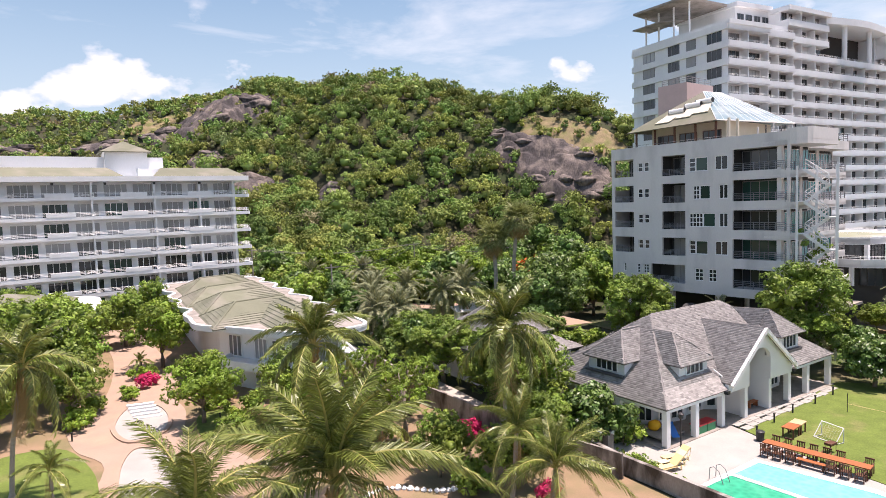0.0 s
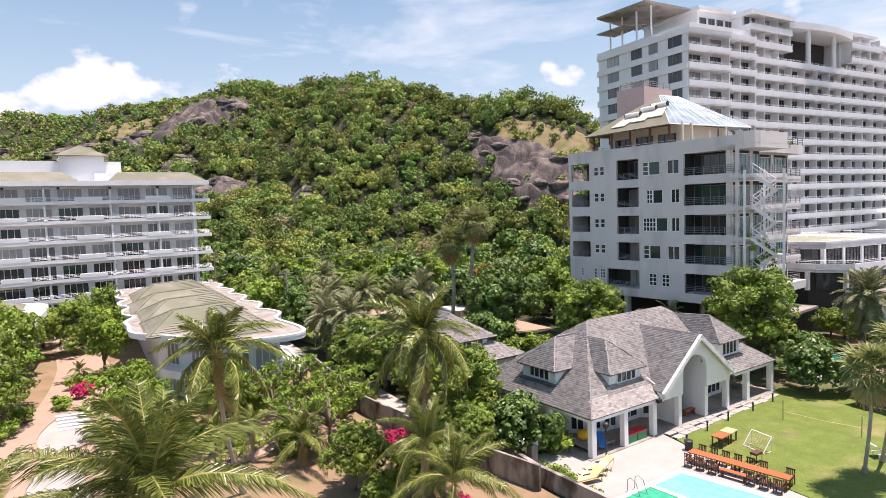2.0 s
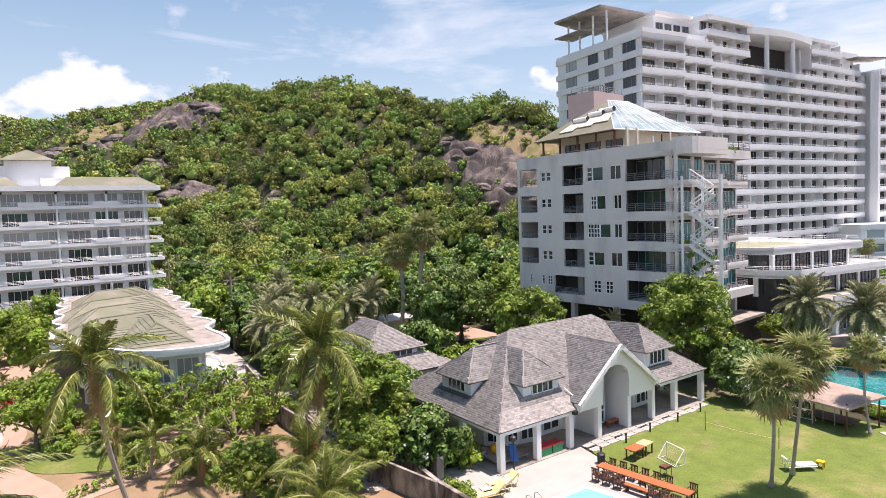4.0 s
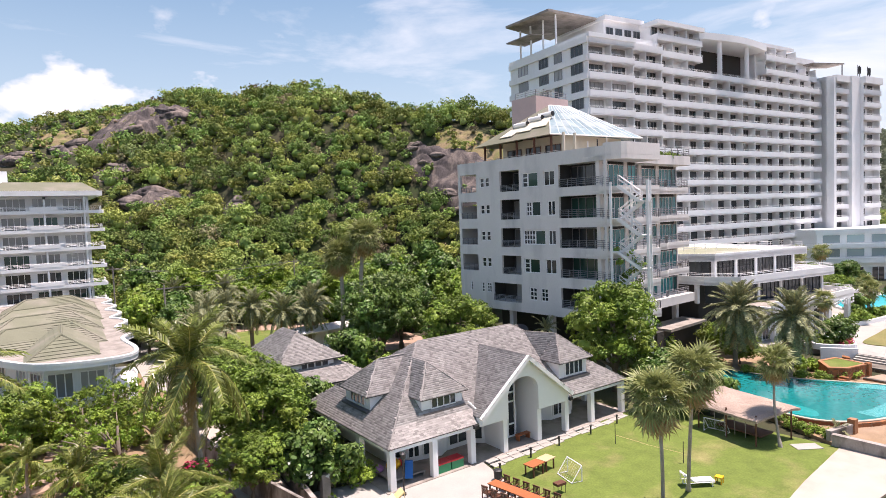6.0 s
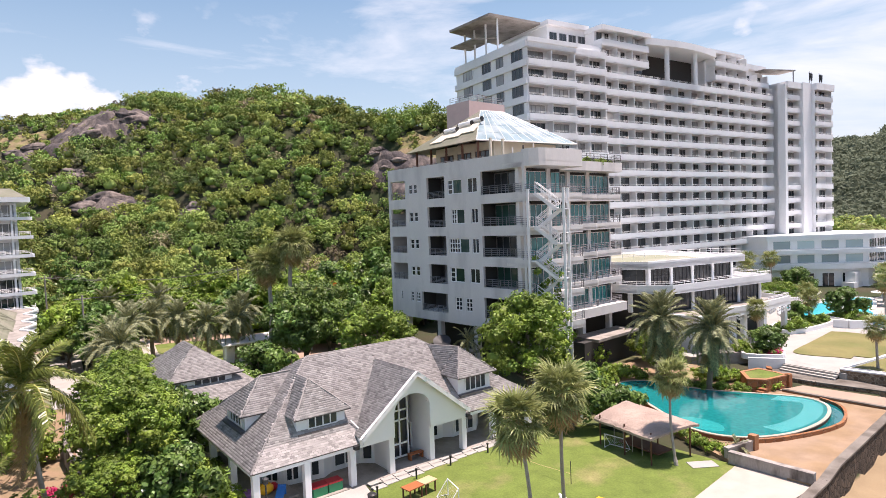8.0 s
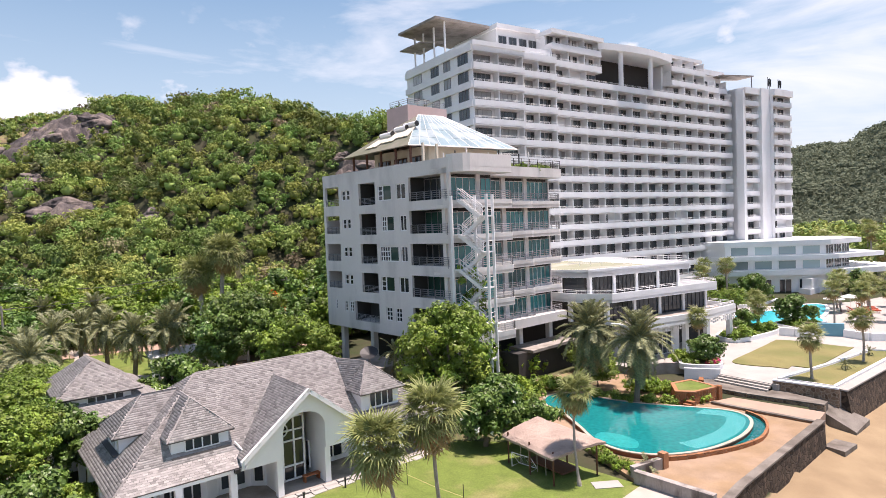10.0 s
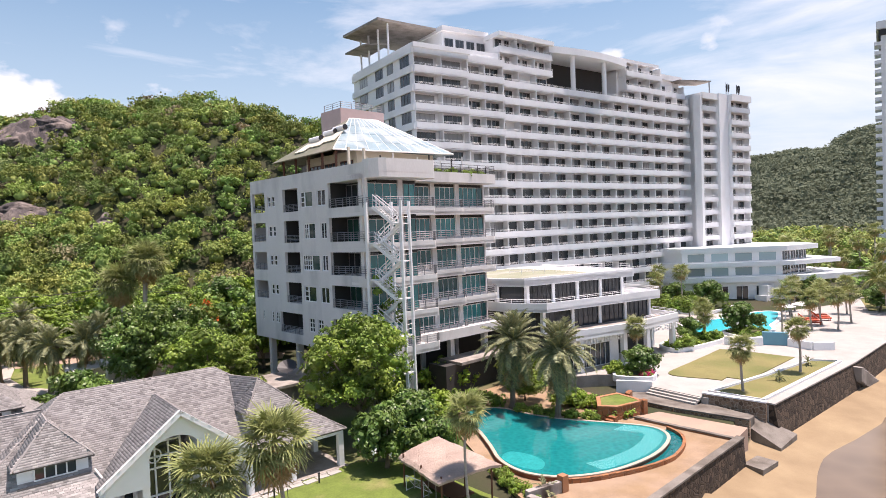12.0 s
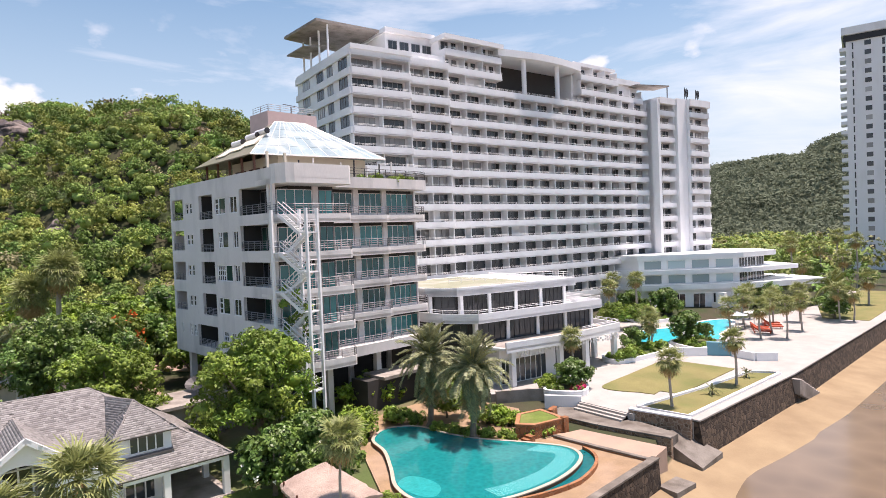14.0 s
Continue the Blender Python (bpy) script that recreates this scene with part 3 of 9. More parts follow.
# clubhouse court
sheet("pavement_court", [(27.6, 12), (38.0, 12.5), (38.4, 22.8), (39.1, 26.5), (39.4, 28.4), (28, 30.5), (27.3, 27)], 0.05, WHITEPAVE, "bright pale paved pool court", "pavement", 0.3)
sheet("lawn", [(38.1, 12), (60.2, 12), (60.2, 15), (59.6, 19), (58.9, 26), (56, 29), (53, 28.7), (39.3, 26.6), (38.5, 22.8)], 0.04, LAWN, "mown green lawn with worn pale patches", "lawn", 0.3)
sheet("pavement_strip", [(50, 9.9), (61, 10.3), (60.3, 14.9), (53, 13.6), (48, 12.5)], 0.07, PAVING, "pale concrete strip behind the sea wall", "pavement", 0.3)
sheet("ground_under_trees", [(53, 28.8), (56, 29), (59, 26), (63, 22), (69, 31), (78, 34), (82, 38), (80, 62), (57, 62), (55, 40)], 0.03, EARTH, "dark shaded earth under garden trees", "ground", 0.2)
sheet("pavement_terracotta", [(60.2, 15.2), (60.6, 10.2), (64, 10.9), (79.6, 13.1), (80.2, 22), (79, 25), (82, 29), (80, 38), (67, 36), (66, 31.5), (62.0, 21)], 0.2, TERRACOTTA, "warm terracotta paving round the pool", "pavement", 0.5)
sheet("pavement_terrace", [(85.0, 18.3), (85.9, 13.5), (106, 14.9), (150, 20.1), (190, 25), (190, 60), (80, 60), (80.3, 31), (84, 29), (86.5, 26)], 1.5, WHITEPAVE, "bleached white hotel terrace paving", "pavement", 1.6, TERRACE)

# ================= shared pieces of buildings =================


def each(name, boxes, mat, parent, label="", m=None):
    """One mesh object for every box (x0, x1, y0, y1, z0, z1)."""
    return [part(name, Build().box(*q), mat, parent, label, m) for q in boxes]



def wall_with_openings(b, u0, u1, z0, z1, openings, y0, y1):
    """An upright wall along x with rectangular openings (u0, u1, z0, z1) through it."""
    us = sorted({u0, u1, *(o[0] for o in openings), *(o[1] for o in openings)})
    for a, c in zip(us, us[1:]):
        mid = (a + c) / 2
        gaps = sorted((o[2], o[3]) for o in openings if o[0] <= mid <= o[1])
        z = z0
        for lo, hi in gaps:
            if lo > z + 1e-4:
                b.box(a, c, y0, y1, z, lo)
            z = hi
        if z1 > z + 1e-4:
            b.box(a, c, y0, y1, z, z1)
    return b


def railing(b, points, z, h=0.9, bars=3, r=0.022, posts=1.3):
    """A metal balcony rail along a line of (x, y) points."""
    for (ax, ay), (bx, by) in zip(points, points[1:]):
        n = max(1, round(math.hypot(bx - ax, by - ay) / posts))
        for i in range(n + 1):
            x, y = ax + (bx - ax) * i / n, ay + (by - ay) * i / n
            b.box(x - r, x + r, y - r, y + r, z, z + h)
        for k in range(bars):
            zz = z + h - k * h / (bars + 0.3)
            b.tube([(ax, ay, zz), (bx, by, zz)], r * 0.9, 4, False)
    return b


WINDOWS = {}


def lattice(w, h, cols, rows, bar, y0=-0.05, y1=0.05):
    """A frame with its glazing bars as one joined piece, upright in the xz plane."""
    def lines(size, n):
        out = [0.0, bar]
        for i in range(1, n):
            out += [size * i / n - bar / 2, size * i / n + bar / 2]
        return out + [size - bar, size]
    us, zs = lines(w, cols), lines(h, rows)
    nu, nz = len(us), len(zs)
    b = Build()
    for y in (y0, y1):
        b.v += [(u - w / 2, y, z) for z in zs for u in us]
    back = nu * nz

    def solid(i, j):
        return 0 <= i < nu - 1 and 0 <= j < nz - 1 and (i % 2 == 0 or j % 2 == 0)
    for j in range(nz - 1):
        for i in range(nu - 1):
            if not solid(i, j):
                continue
            p, q, r, s = j * nu + i, j * nu + i + 1, (j + 1) * nu + i + 1, (j + 1) * nu + i
            b.face([p, q, r, s], [s + back, r + back, q + back, p + back])
            for other, e, f in (((i, j - 1), p, q), ((i + 1, j), q, r), ((i, j + 1), r, s), ((i - 1, j), s, p)):
                if not solid(*other):
                    b.face([f, e, e + back, f + back])
    return b


def window(parent, m, w, h, cols=2, rows=1, glazing=None, frame_mat=None, bar=0.06, name="window", label=""):
    """A glazed frame that faces -y, centred on its foot; frame and pane are meshes of their own, shared between alike windows."""
    glazing, frame_mat = glazing or GLASS_DARK, frame_mat or WHITE_CLEAN
    key = (round(w, 2), round(h, 2), cols, rows, frame_mat.name, bar)
    if key not in WINDOWS:
        b = lattice(w, h, cols, rows, bar)
        WINDOWS[key] = b.mesh("window_frame", frame_mat)
    pk = (round(w, 2), round(h, 2), glazing.name)
    if pk not in WINDOWS:
        WINDOWS[pk] = Build().box(-w / 2 + 0.02, w / 2 - 0.02, 0.0, 0.02, 0.02, h - 0.02).mesh("pane", glazing)
    f = part(name, WINDOWS[key], None, parent, label, m)
    part("pane", WINDOWS[pk], None, f)
    return f


def hip(b, x0, x1, y0, y1, z0, z1, rx0, rx1, ry, thick=0.15):
    """Four slopes from a rectangular eave up to a ridge along x at ry (ry0 = ry1)."""
    a, c, d, e = (x0, y0, z0), (x1, y0, z0), (x1, y1, z0), (x0, y1, z0)
    p, q = (rx0, ry, z1), (rx1, ry, z1)
    b.slab([a, c, q, p], thick)
    b.slab([d, e, p, q], thick)
    b.slab([e, a, p], thick)
    b.slab([c, d, q], thick)
    return b

# ================= high white hotel =================
HOTEL = pose(81.95, 58.15, -0.3, 0, 0, -3.2)
hotel = thing("hotel", HOTEL, "tall white sea-front hotel with stacked balconies", "hotel")
STEP, TOP = 2.6, 42.55


def balcony_floor(parent, m, u0, u1, v, z, deep=1.5, rail=True, ends=(1, 1), fascia=0.95):
    """One storey's balcony: a floor plate with a solid rounded white parapet, and a rail on it."""
    b = Build()
    b.box(u0, u1, v, v + deep + 1.2, z - fascia, z - fascia + 0.16)
    b.box(u0 + 0.1, u1 - 0.1, v, v + 0.13, z - fascia - 0.05, z)
    b.prism([(u0, v + 0.1), (u0 + 0.1, v), (u0 + 0.1, v + 0.13), (u0 + 0.1, v + deep), (u0, v + deep)], z - fascia - 0.05, z)
    b.prism([(u1 - 0.1, v), (u1, v + 0.1), (u1, v + deep), (u1 - 0.1, v + deep), (u1 - 0.1, v + 0.13)], z - fascia - 0.05, z)
    bal = part("balcony", b, WHITE, parent, m=m)
    if rail:
        part("railing", railing(Build(), [(u0 + 0.05, v + 0.06), (u1 - 0.05, v + 0.06)], z, 0.3, 2, 0.02, 1.9), RAIL_WHITE, bal)
    return bal


def storeys(parent, m, u0, u1, v, k0, k1, units, deep=1.5, wide=(1.25, 1.0), glaz=None, partition=True, open_roof=(0.0, 0.0)):
    """Rows of balconies with windows and dividing walls between units."""
    step_u = (u1 - u0) / units
    for k in range(k0, k1):
        z = TOP - STEP * k
        balcony_floor(parent, m, u0, u1, v, z, deep)
    zt, zb = TOP - STEP * k0, TOP - STEP * (k1 - 1)
    if partition:
        each("partition", [(u - 0.07, u + 0.07, v + 0.3, v + deep + 0.3, zb - 0.9, zt - 0.05 if open_roof[0] - 0.5 < u < open_roof[1] + 0.5 else zt + 1.6) for u in (u0 + 0.12 + (u1 - u0 - 0.24) * i / units for i in range(units + 1))], WHITE, parent, m=m)
    for k in range(k0, k1):
        z = TOP - STEP * k - 0.78
        for i in range(units):
            c = u0 + step_u * (i + 0.5)
            if k == k0 and open_roof[0] < c < open_roof[1]:
                continue
            n = len(wide)
            for j, w in enumerate(wide):
                if rnd.random() < 0.04:
                    continue
                g = glaz or (GLASS_CURTAIN if rnd.random() < 0.28 else GLASS_DARK)
                off = (j - (n - 1) / 2) * (step_u / n) * 0.92
                COUNT["hotel"] += 1
                if COUNT["hotel"] <= 300:
                    window(parent, m @ pose(c + off, v + deep - 0.06, z), w, 2.25, 4 if w > 3 else 2, 1, g, RAIL, 0.05)
                else:
                    far_panes.box(c + off - w / 2, c + off + w / 2, v + deep - 0.1, v + deep - 0.04, z, z + 2.25)


rnd = random.Random(4)
COUNT = {"hotel": 0}
MAIN_M = pose(16.6, 2.0, 0, 0, 0, 2.6)
each("wall", ((0.05, 9.2, 1.5, 19.4, 0, 43.0), (9.2, 16.6, 2.4, 19.4, 0, 43.0), (8.4, 16.6, 5.6, 17, 43.0, 47.2), (66.6, 72.2, 3.4, 20, 0, 42.0), (72.2, 75.2, 1.4, 20, 0, 42.6), (75.2, 81.7, 2.0, 20, 0, 42.3), (66.6, 67.4, 1.9, 6, 0, 42.0)), WHITE, hotel)
each("wall", ((0, 50.2, 1.6, 17, 0, 39.9), (0, 11.5, 1.6, 17, 39.9, 46.6), (30.5, 50.2, 2.4, 17, 39.9, 45.2), (30.8, 42, 2.6, 15, 45.2, 47.0), (11.5, 30.5, 9.0, 17, 39.9, 45.5)), WHITE, hotel, m=MAIN_M)
far_panes = Build()
storeys(hotel, pose(0, 0, 0), 0.0, 9.25, 0.0, 0, 15, 2, 1.5, (3.3,), open_roof=(0, 9.3))
storeys(hotel, pose(0, 0, 0), 9.3, 16.5, 0.9, 0, 15, 2, 1.5, (1.55, 1.4), open_roof=(9, 17))
storeys(hotel, pose(0, 0, 0), 75.2, 81.8, 0.5, 1, 13, 1, 1.5, (2.2, 2.0))
storeys(hotel, pose(0, 0, 0), 67.4, 72.2, 1.9, 1, 13, 1, 1.5, (1.9, 1.9))
storeys(hotel, MAIN_M, 0.0, 11.4, 0.0, -1, 1, 3, 1.6, (1.3, 0.9))
storeys(hotel, MAIN_M, 0.0, 50.2, 0.0, 1, 15, 13, 1.6, (1.85, 1.55), open_roof=(11.4, 30.6))
for i in range(4):
    window(hotel, pose(9.6 + 2.0 * i, 5.54, 44.3), 1.5, 1.9, 2, 1, GLASS_DARK, RAIL, 0.05)
storeys(hotel, MAIN_M, 31.0, 41.8, 0.4, -1, 1, 3, 1.9, (1.3, 0.9))
storeys(hotel, MAIN_M, 42.0, 50.0, 0.8, 0, 1, 2, 1.6, (1.3, 0.9))
part("parapet", Build().box(9.3, 16.5, 2.4, 2.6, 43.0, 43.9), WHITE, hotel)
# lift shaft wall, stair wall and parapets of the roof
each("parapet", ((8.2, 16.8, 5.0, 17.2, 47.2, 47.9), (67.2, 72.4, 1.7, 8, 41.3, 42.5), (75.1, 81.95, 0.3, 8, 41.2, 42.5), (-0.1, 9.4, -0.15, 19.5, 42.3, 42.95)), WHITE, hotel)
each("parapet", ((-0.2, 11.7, -0.2, 17, 46.6, 47.3), (30.2, 42.2, 1.4, 17, 47.0, 47.6), (42.2, 50.4, 1.7, 17, 45.2, 46.2)), WHITE, hotel, m=MAIN_M)
# west end: bands, windows
each("floor_band", [(-0.28, 0.05, 0.2, 19.5, TOP - STEP * k - 1.0, TOP - STEP * k - 0.05) for k in range(15)], WHITE, hotel)
for k in range(0, 15):
    z = TOP - STEP * k - 2.55
    for v, w in ((2.6, 2.6), (6.9, 1.8), (10.4, 2.3), (15.8, 2.6)):
        window(hotel, pose(0.0, v, z, 0, 0, -90), w, 1.55 if w < 2.6 else 1.7, 2 if w < 2 else 3, 1, GLASS_CURTAIN if rnd.random() < 0.3 else GLASS_DARK, RAIL, 0.05)
# flying roof over the west end and its columns
canopy = Build()
canopy.prism([(-1.9, 6.5), (8.4, 6.9), (8.6, 19), (-3.0, 16.2)], 47.6, 47.95)
canopy.prism([(-1.9, 11.5), (1.5, 9.4), (1.5, 17), (-2.4, 17)], 45.3, 45.5)
part("flying_roof", canopy, CONCRETE, hotel, "weathered grey flying roof slab")
for u, v in ((0.1, 7.3), (0.1, 10.4), (0.1, 13.6), (0.1, 16.4)):
    part("column", Build().tube([(u, v, 42.6), (u, v, 47.65)], 0.15, 10), WHITE, hotel)
arc = [(10.8 + 20 * i / 14, 0.2 - 1.3 * math.sin(math.pi * i / 14)) for i in range(15)]
part("curved_roof", Build().prism(arc + [(30.8, 10), (10.8, 10)], 45.6, 46.7), WHITE, hotel, "curved white roof over an open deck", m=MAIN_M)
for u in (16.5, 24.5):
    part("column", Build().tube([(u, 0.3, 39.9), (u, 0.3, 45.6)], 0.42, 12), WHITE, hotel, m=MAIN_M)
# dark block added behind the deck; its colour gives the void's shade
part("deck_shade_block", Build().box(11.6, 30.4, 5.2, 9.0, 39.9, 45.6), RECESS_SHADE, hotel, m=MAIN_M)
part("east_roof", Build().prism([(64, 4.6), (71.3, 2.4), (71.3, 6), (64, 9)], 45.0, 45.25), CONCRETE, hotel, "thin dark roof slab")
part("column", Build().tube([(71, 2.7, 42.4), (71, 2.7, 45.0)], 0.12, 8), RAIL, hotel)
part("window_strip", far_panes, GLASS_DARK, hotel, m=MAIN_M)["kind"] = "stuff"
for u in (76.5, 77.2, 80.3, 81.0):
    ant = Build().bar((u, 2.5, 42.4), (u, 2.5, 45.2 + 0.4 * (u % 1)), 0.07)
    for k in range(3):
        ant.box(u - 0.22 + 0.05 * k, u + 0.1 + 0.06 * k, 2.3, 2.45, 43.5 + 0.3 * k, 44.6 + 0.2 * k)
    part("antenna", ant, DARKMETAL, hotel, "dark phone antenna")

# annex with stepped terraces
annex = thing("hotel_annex", pose(83.8, 33.4, 0, 0, 0, -4.5), "white two-storey glazed annex with stepped terraces", "annex")


def fascia(b, line, z0, z1, thick=0.22):
    """A solid parapet along an open line of (x, y) points, its thickness to the inside (left)."""
    for (ax, ay), (bx, by) in zip(line, line[1:]):
        t = (Vector((bx, by)) - Vector((ax, ay))).normalized() * thick
        b.prism([(ax, ay), (bx, by), (bx - t.y, by + t.x), (ax - t.y, ay + t.x)], z0, z1)
    return b


ROOF_LINE = [(-4.4, 24), (-3.0, 9.4), (-0.7, 6.3), (16.5, 5.4), (17.2, 24)]
part("roof", Build().prism(ROOF_LINE, 10.1, 10.75), WHITE, annex, "white roof slab")
part("roof_edge", fascia(Build(), ROOF_LINE, 10.05, 11.0), WHITE, annex, "white roof edge")
part("roof_moss", Build().prism([(-3.6, 23), (-2.4, 9.6), (-0.4, 7.0), (11.0, 6.6), (12.0, 12), (11.0, 23)], 10.75, 10.79), MOSS, annex, "pale green mossy flat roof")
part("railing", railing(Build(), [(4.0, 15.0), (16.6, 9.0), (16.4, 6.0)], 10.75, 0.9, 3, 0.025, 1.6), RAIL_WHITE, annex)
UPPER = [(-4.0, 12.0), (-2.8, 6.2), (-0.2, 3.1), (18.2, 2.8), (18.5, 12.0)]
b = Build().prism(UPPER, 7.4, 7.62)
fascia(b, UPPER, 7.3, 8.35)
part("terrace", b, WHITE, annex)
part("railing", railing(Build(), [(x + (0.1 if x < 9 else -0.1), y + 0.1) for x, y in UPPER], 8.35, 0.4, 2, 0.025, 2.0), RAIL_WHITE, annex)
LOWER = [(-0.6, 4.0), (0.8, -0.2), (9.4, -0.6), (19.2, 0.9), (19.6, 5.4)]
b = Build().prism(LOWER, 4.72, 4.95)
fascia(b, LOWER[1:], 4.45, 5.55)
part("terrace", b, WHITE, annex)
part("terrace_floor", Build().prism([(0.2, 3.8), (1.0, 0.3), (9.4, -0.1), (18.8, 1.3), (19.2, 5.0)], 4.95, 4.97), CONCRETE, annex, "dark stained terrace floor")
part("railing", railing(Build(), [(12.0, 0.1), (19.1, 1.1), (19.4, 5.0)], 5.55, 0.35, 2, 0.025, 1.6), RAIL_WHITE, annex)
# annex rooms as near-black blocks, their shade put into the colour
part("core_wall", Build().prism([(-2.2, 22), (-2.0, 9.6), (0.4, 7.6), (16.3, 7.4), (16.6, 22)], 7.6, 10.1), RECESS_SHADE, annex)
part("core_wall", Build().prism([(-3.0, 22), (-2.4, 7.4), (0.3, 4.6), (18.0, 4.7), (18.0, 22)], 0.6, 7.4), RECESS_SHADE, annex)
for i in range(5):
    part("column", Build().box(0.25 + 3.95 * i, 0.65 + 3.95 * i, 7.1, 7.6, 7.6, 10.1), WHITE, annex)
    part("column", Build().box(0.05 + 4.4 * i, 0.45 + 4.4 * i, 4.15, 4.65, 4.9, 7.4), WHITE, annex)
    if i < 4:
        window(annex, pose(2.43 + 3.95 * i, 7.35, 7.65), 3.5, 2.42, 5, 1, GLASS_DARK, DARKMETAL, 0.05)
        window(annex, pose(2.45 + 4.4 * i, 4.4, 4.97), 3.95, 2.4, 5, 1, GLASS_DARK, DARKMETAL, 0.05)
for lvl, hgt, (ax, ay), (bx, by) in ((7.65, 2.4, (-2.1, 9.5), (0.3, 7.5)), (4.97, 2.4, (-2.5, 7.3), (0.2, 4.5))):
    ang = math.degrees(math.atan2(by - ay, bx - ax))
    window(annex, pose((ax + bx) / 2 - 0.1, (ay + by) / 2 - 0.1, lvl, 0, 0, ang), 2.4, hgt, 3, 1, GLASS_DARK, DARKMETAL, 0.05)
    part("column", Build().box(ax - 0.4, ax, ay - 0.2, ay + 0.25, lvl, lvl + hgt + 0.1), WHITE, annex)
# ground storey: columns, glazed rooms and a pierced screen under the low terrace
for u, v in ((2.0, 0.2), (8.6, 0.0), (13.0, 0.4), (18.6, 1.2), (18.8, 4.6)):
    part("column", Build().box(u - 0.28, u + 0.28, v - 0.05, v + 0.5, 0.6, 4.75), WHITE, annex)
part("wall", Build().box(1.2, 9.2, 1.6, 4.6, 0.6, 4.7), WHITE, annex)
window(annex, pose(5.4, 1.55, 0.8), 4.6, 2.6, 6, 1, GLASS_DARK, WHITE_CLEAN)
window(annex, pose(1.9, 1.5, 0.8), 1.2, 2.6, 2, 1, GLASS_DARK, WHITE_CLEAN)
scr = Build()
for i in range(38):
    for j in range(2):
        if (i * 7 + j * 3) % 5:
            u = 2.5 + 0.42 * i
            scr.box(u, u + 0.24, 0.1 + 0.03 * max(0.0, u - 9), 0.2 + 0.03 * max(0.0, u - 9), 3.75 + 0.34 * j + 0.08 * (i % 3), 4.0 + 0.34 * j + 0.08 * (i % 3))
part("pierced_screen", scr, WHITE, annex)["kind"] = "stuff"

# far end pavilion with two stepped floors
east = thing("hotel_pavilion", pose(138.5, 55, 0, 0, 0, 0), "white glazed pavilion with stepped roof terraces", "pavilion")
A, C, D = (0, 0), (14.5, -12.5), (24, -14)
b = Build()
b.prism([A, C, D, (30, -8), (30, 8), (0, 8)], 10.6, 11.5)
part("roof", b, WHITE, east)
b = Build()
b.prism([(0, -0.6), (15.2, -13.6), (27.5, -16.5), (33, -8), (33, 8), (0, 8)], 7.9, 8.7)
part("terrace", b, WHITE, east)
b = Build()
b.prism([(0, -0.9), (16.0, -14.6), (30, -20.5), (36, -9), (36, 8), (0, 8)], 5.0, 6.0)
part("terrace", b, WHITE, east)
b = Build()
b.prism([(0.4, 0), (14.3, -11.6), (22.5, -12.4), (29, -7), (29, 8), (0.4, 8)], 0.6, 10.7)
part("wall", b, WHITE, east)
ang = math.degrees(math.atan2(-11.6, 13.9))
for lvl, hh in ((8.85, 1.6), (6.15, 1.6)):
    for i in range(4):
        f = 0.14 + 0.24 * i
        window(east, pose(0.4 + 13.9 * f, -11.6 * f - 0.05, lvl, 0, 0, ang), 3.2, hh, 1, 1, GLASS_PALE, WHITE_CLEAN)
    for i in range(3):
        f = 0.17 + 0.33 * i
        window(east, pose(14.3 + 8.2 * f, -11.6 - 0.8 * f - 0.06, lvl - 0.1, 0, 0, -5.6), 2.5, 1.75, 3, 1, GLASS_DARK, WHITE_CLEAN)
for i in range(4):
    f = 0.2 + 0.2 * i
    window(east, pose(0.4 + 13.9 * f, -11.6 * f - 0.05, 1.6, 0, 0, ang), 2.2, 2.6, 2, 1, GLASS_DARK, WHITE_CLEAN)

# ================= grey apartment block =================
APT = pose(61.9, 37.0, 0, 0, 0, 7.6)
apt = thing("apartment_block", APT, "grey rendered apartment block with deep balconies", "apartments")
LEVELS = [(19.45, 21.85), (16.2, 18.5), (13.0, 15.18), (9.8, 11.98), (6.5, 8.7)]
BASE, ROOF = 5.5, 23.3
openings = []
for i, (lo, hi) in enumerate(LEVELS):
    openings.append((0.3, 6.0, lo, hi))
    openings.append((11.7, 14.8, lo, hi) if i < 4 else (11.75, 16.4, lo, hi))
    if i < 4:
        openings.append((18.85, 21.75, lo + 0.2, hi))
# the west wall is built along its own x axis, which runs from the rear to the front
WEST = pose(0, 22.2, 0, 0, 0, -90)
cases = []
for i, (lo, hi) in enumerate(LEVELS[:4]):
    cases += [(16.95, lo + 0.72, 0.72, 1.15, 1, 2, GLASS_DARK), (17.85, lo + 0.72, 0.72, 1.15, 1, 2, GLASS_DARK)]
    a = (10.05, 9.65, 9.6, 10.05)[i]
    w = (2.3, 2.1, 3.2, 2.3)[i]
    cases += [(a + w / 2 - 0.4, lo + 0.32, 0.8, 1.6, 2 if i in (1, 2) else 1, 3, GLASS_DARK), (a - 0.4, lo + 0.32, w - 0.8, 1.6, 1, 1, GLASS_GREEN)]
    if i == 2:
        cases[-1] = (8.75, lo + 0.32, 1.5, 1.6, 1, 1, GLASS_GREEN)
        cases[-2] = (10.35, lo + 0.32, 1.7, 1.6, 4, 3, GLASS_DARK)
    cases += [(7.3 if i in (0, 3) else 7.05, lo + 0.32, 1.5 if i in (0, 3) else 1.05, 1.6, 2, 1, GLASS_DARK)]
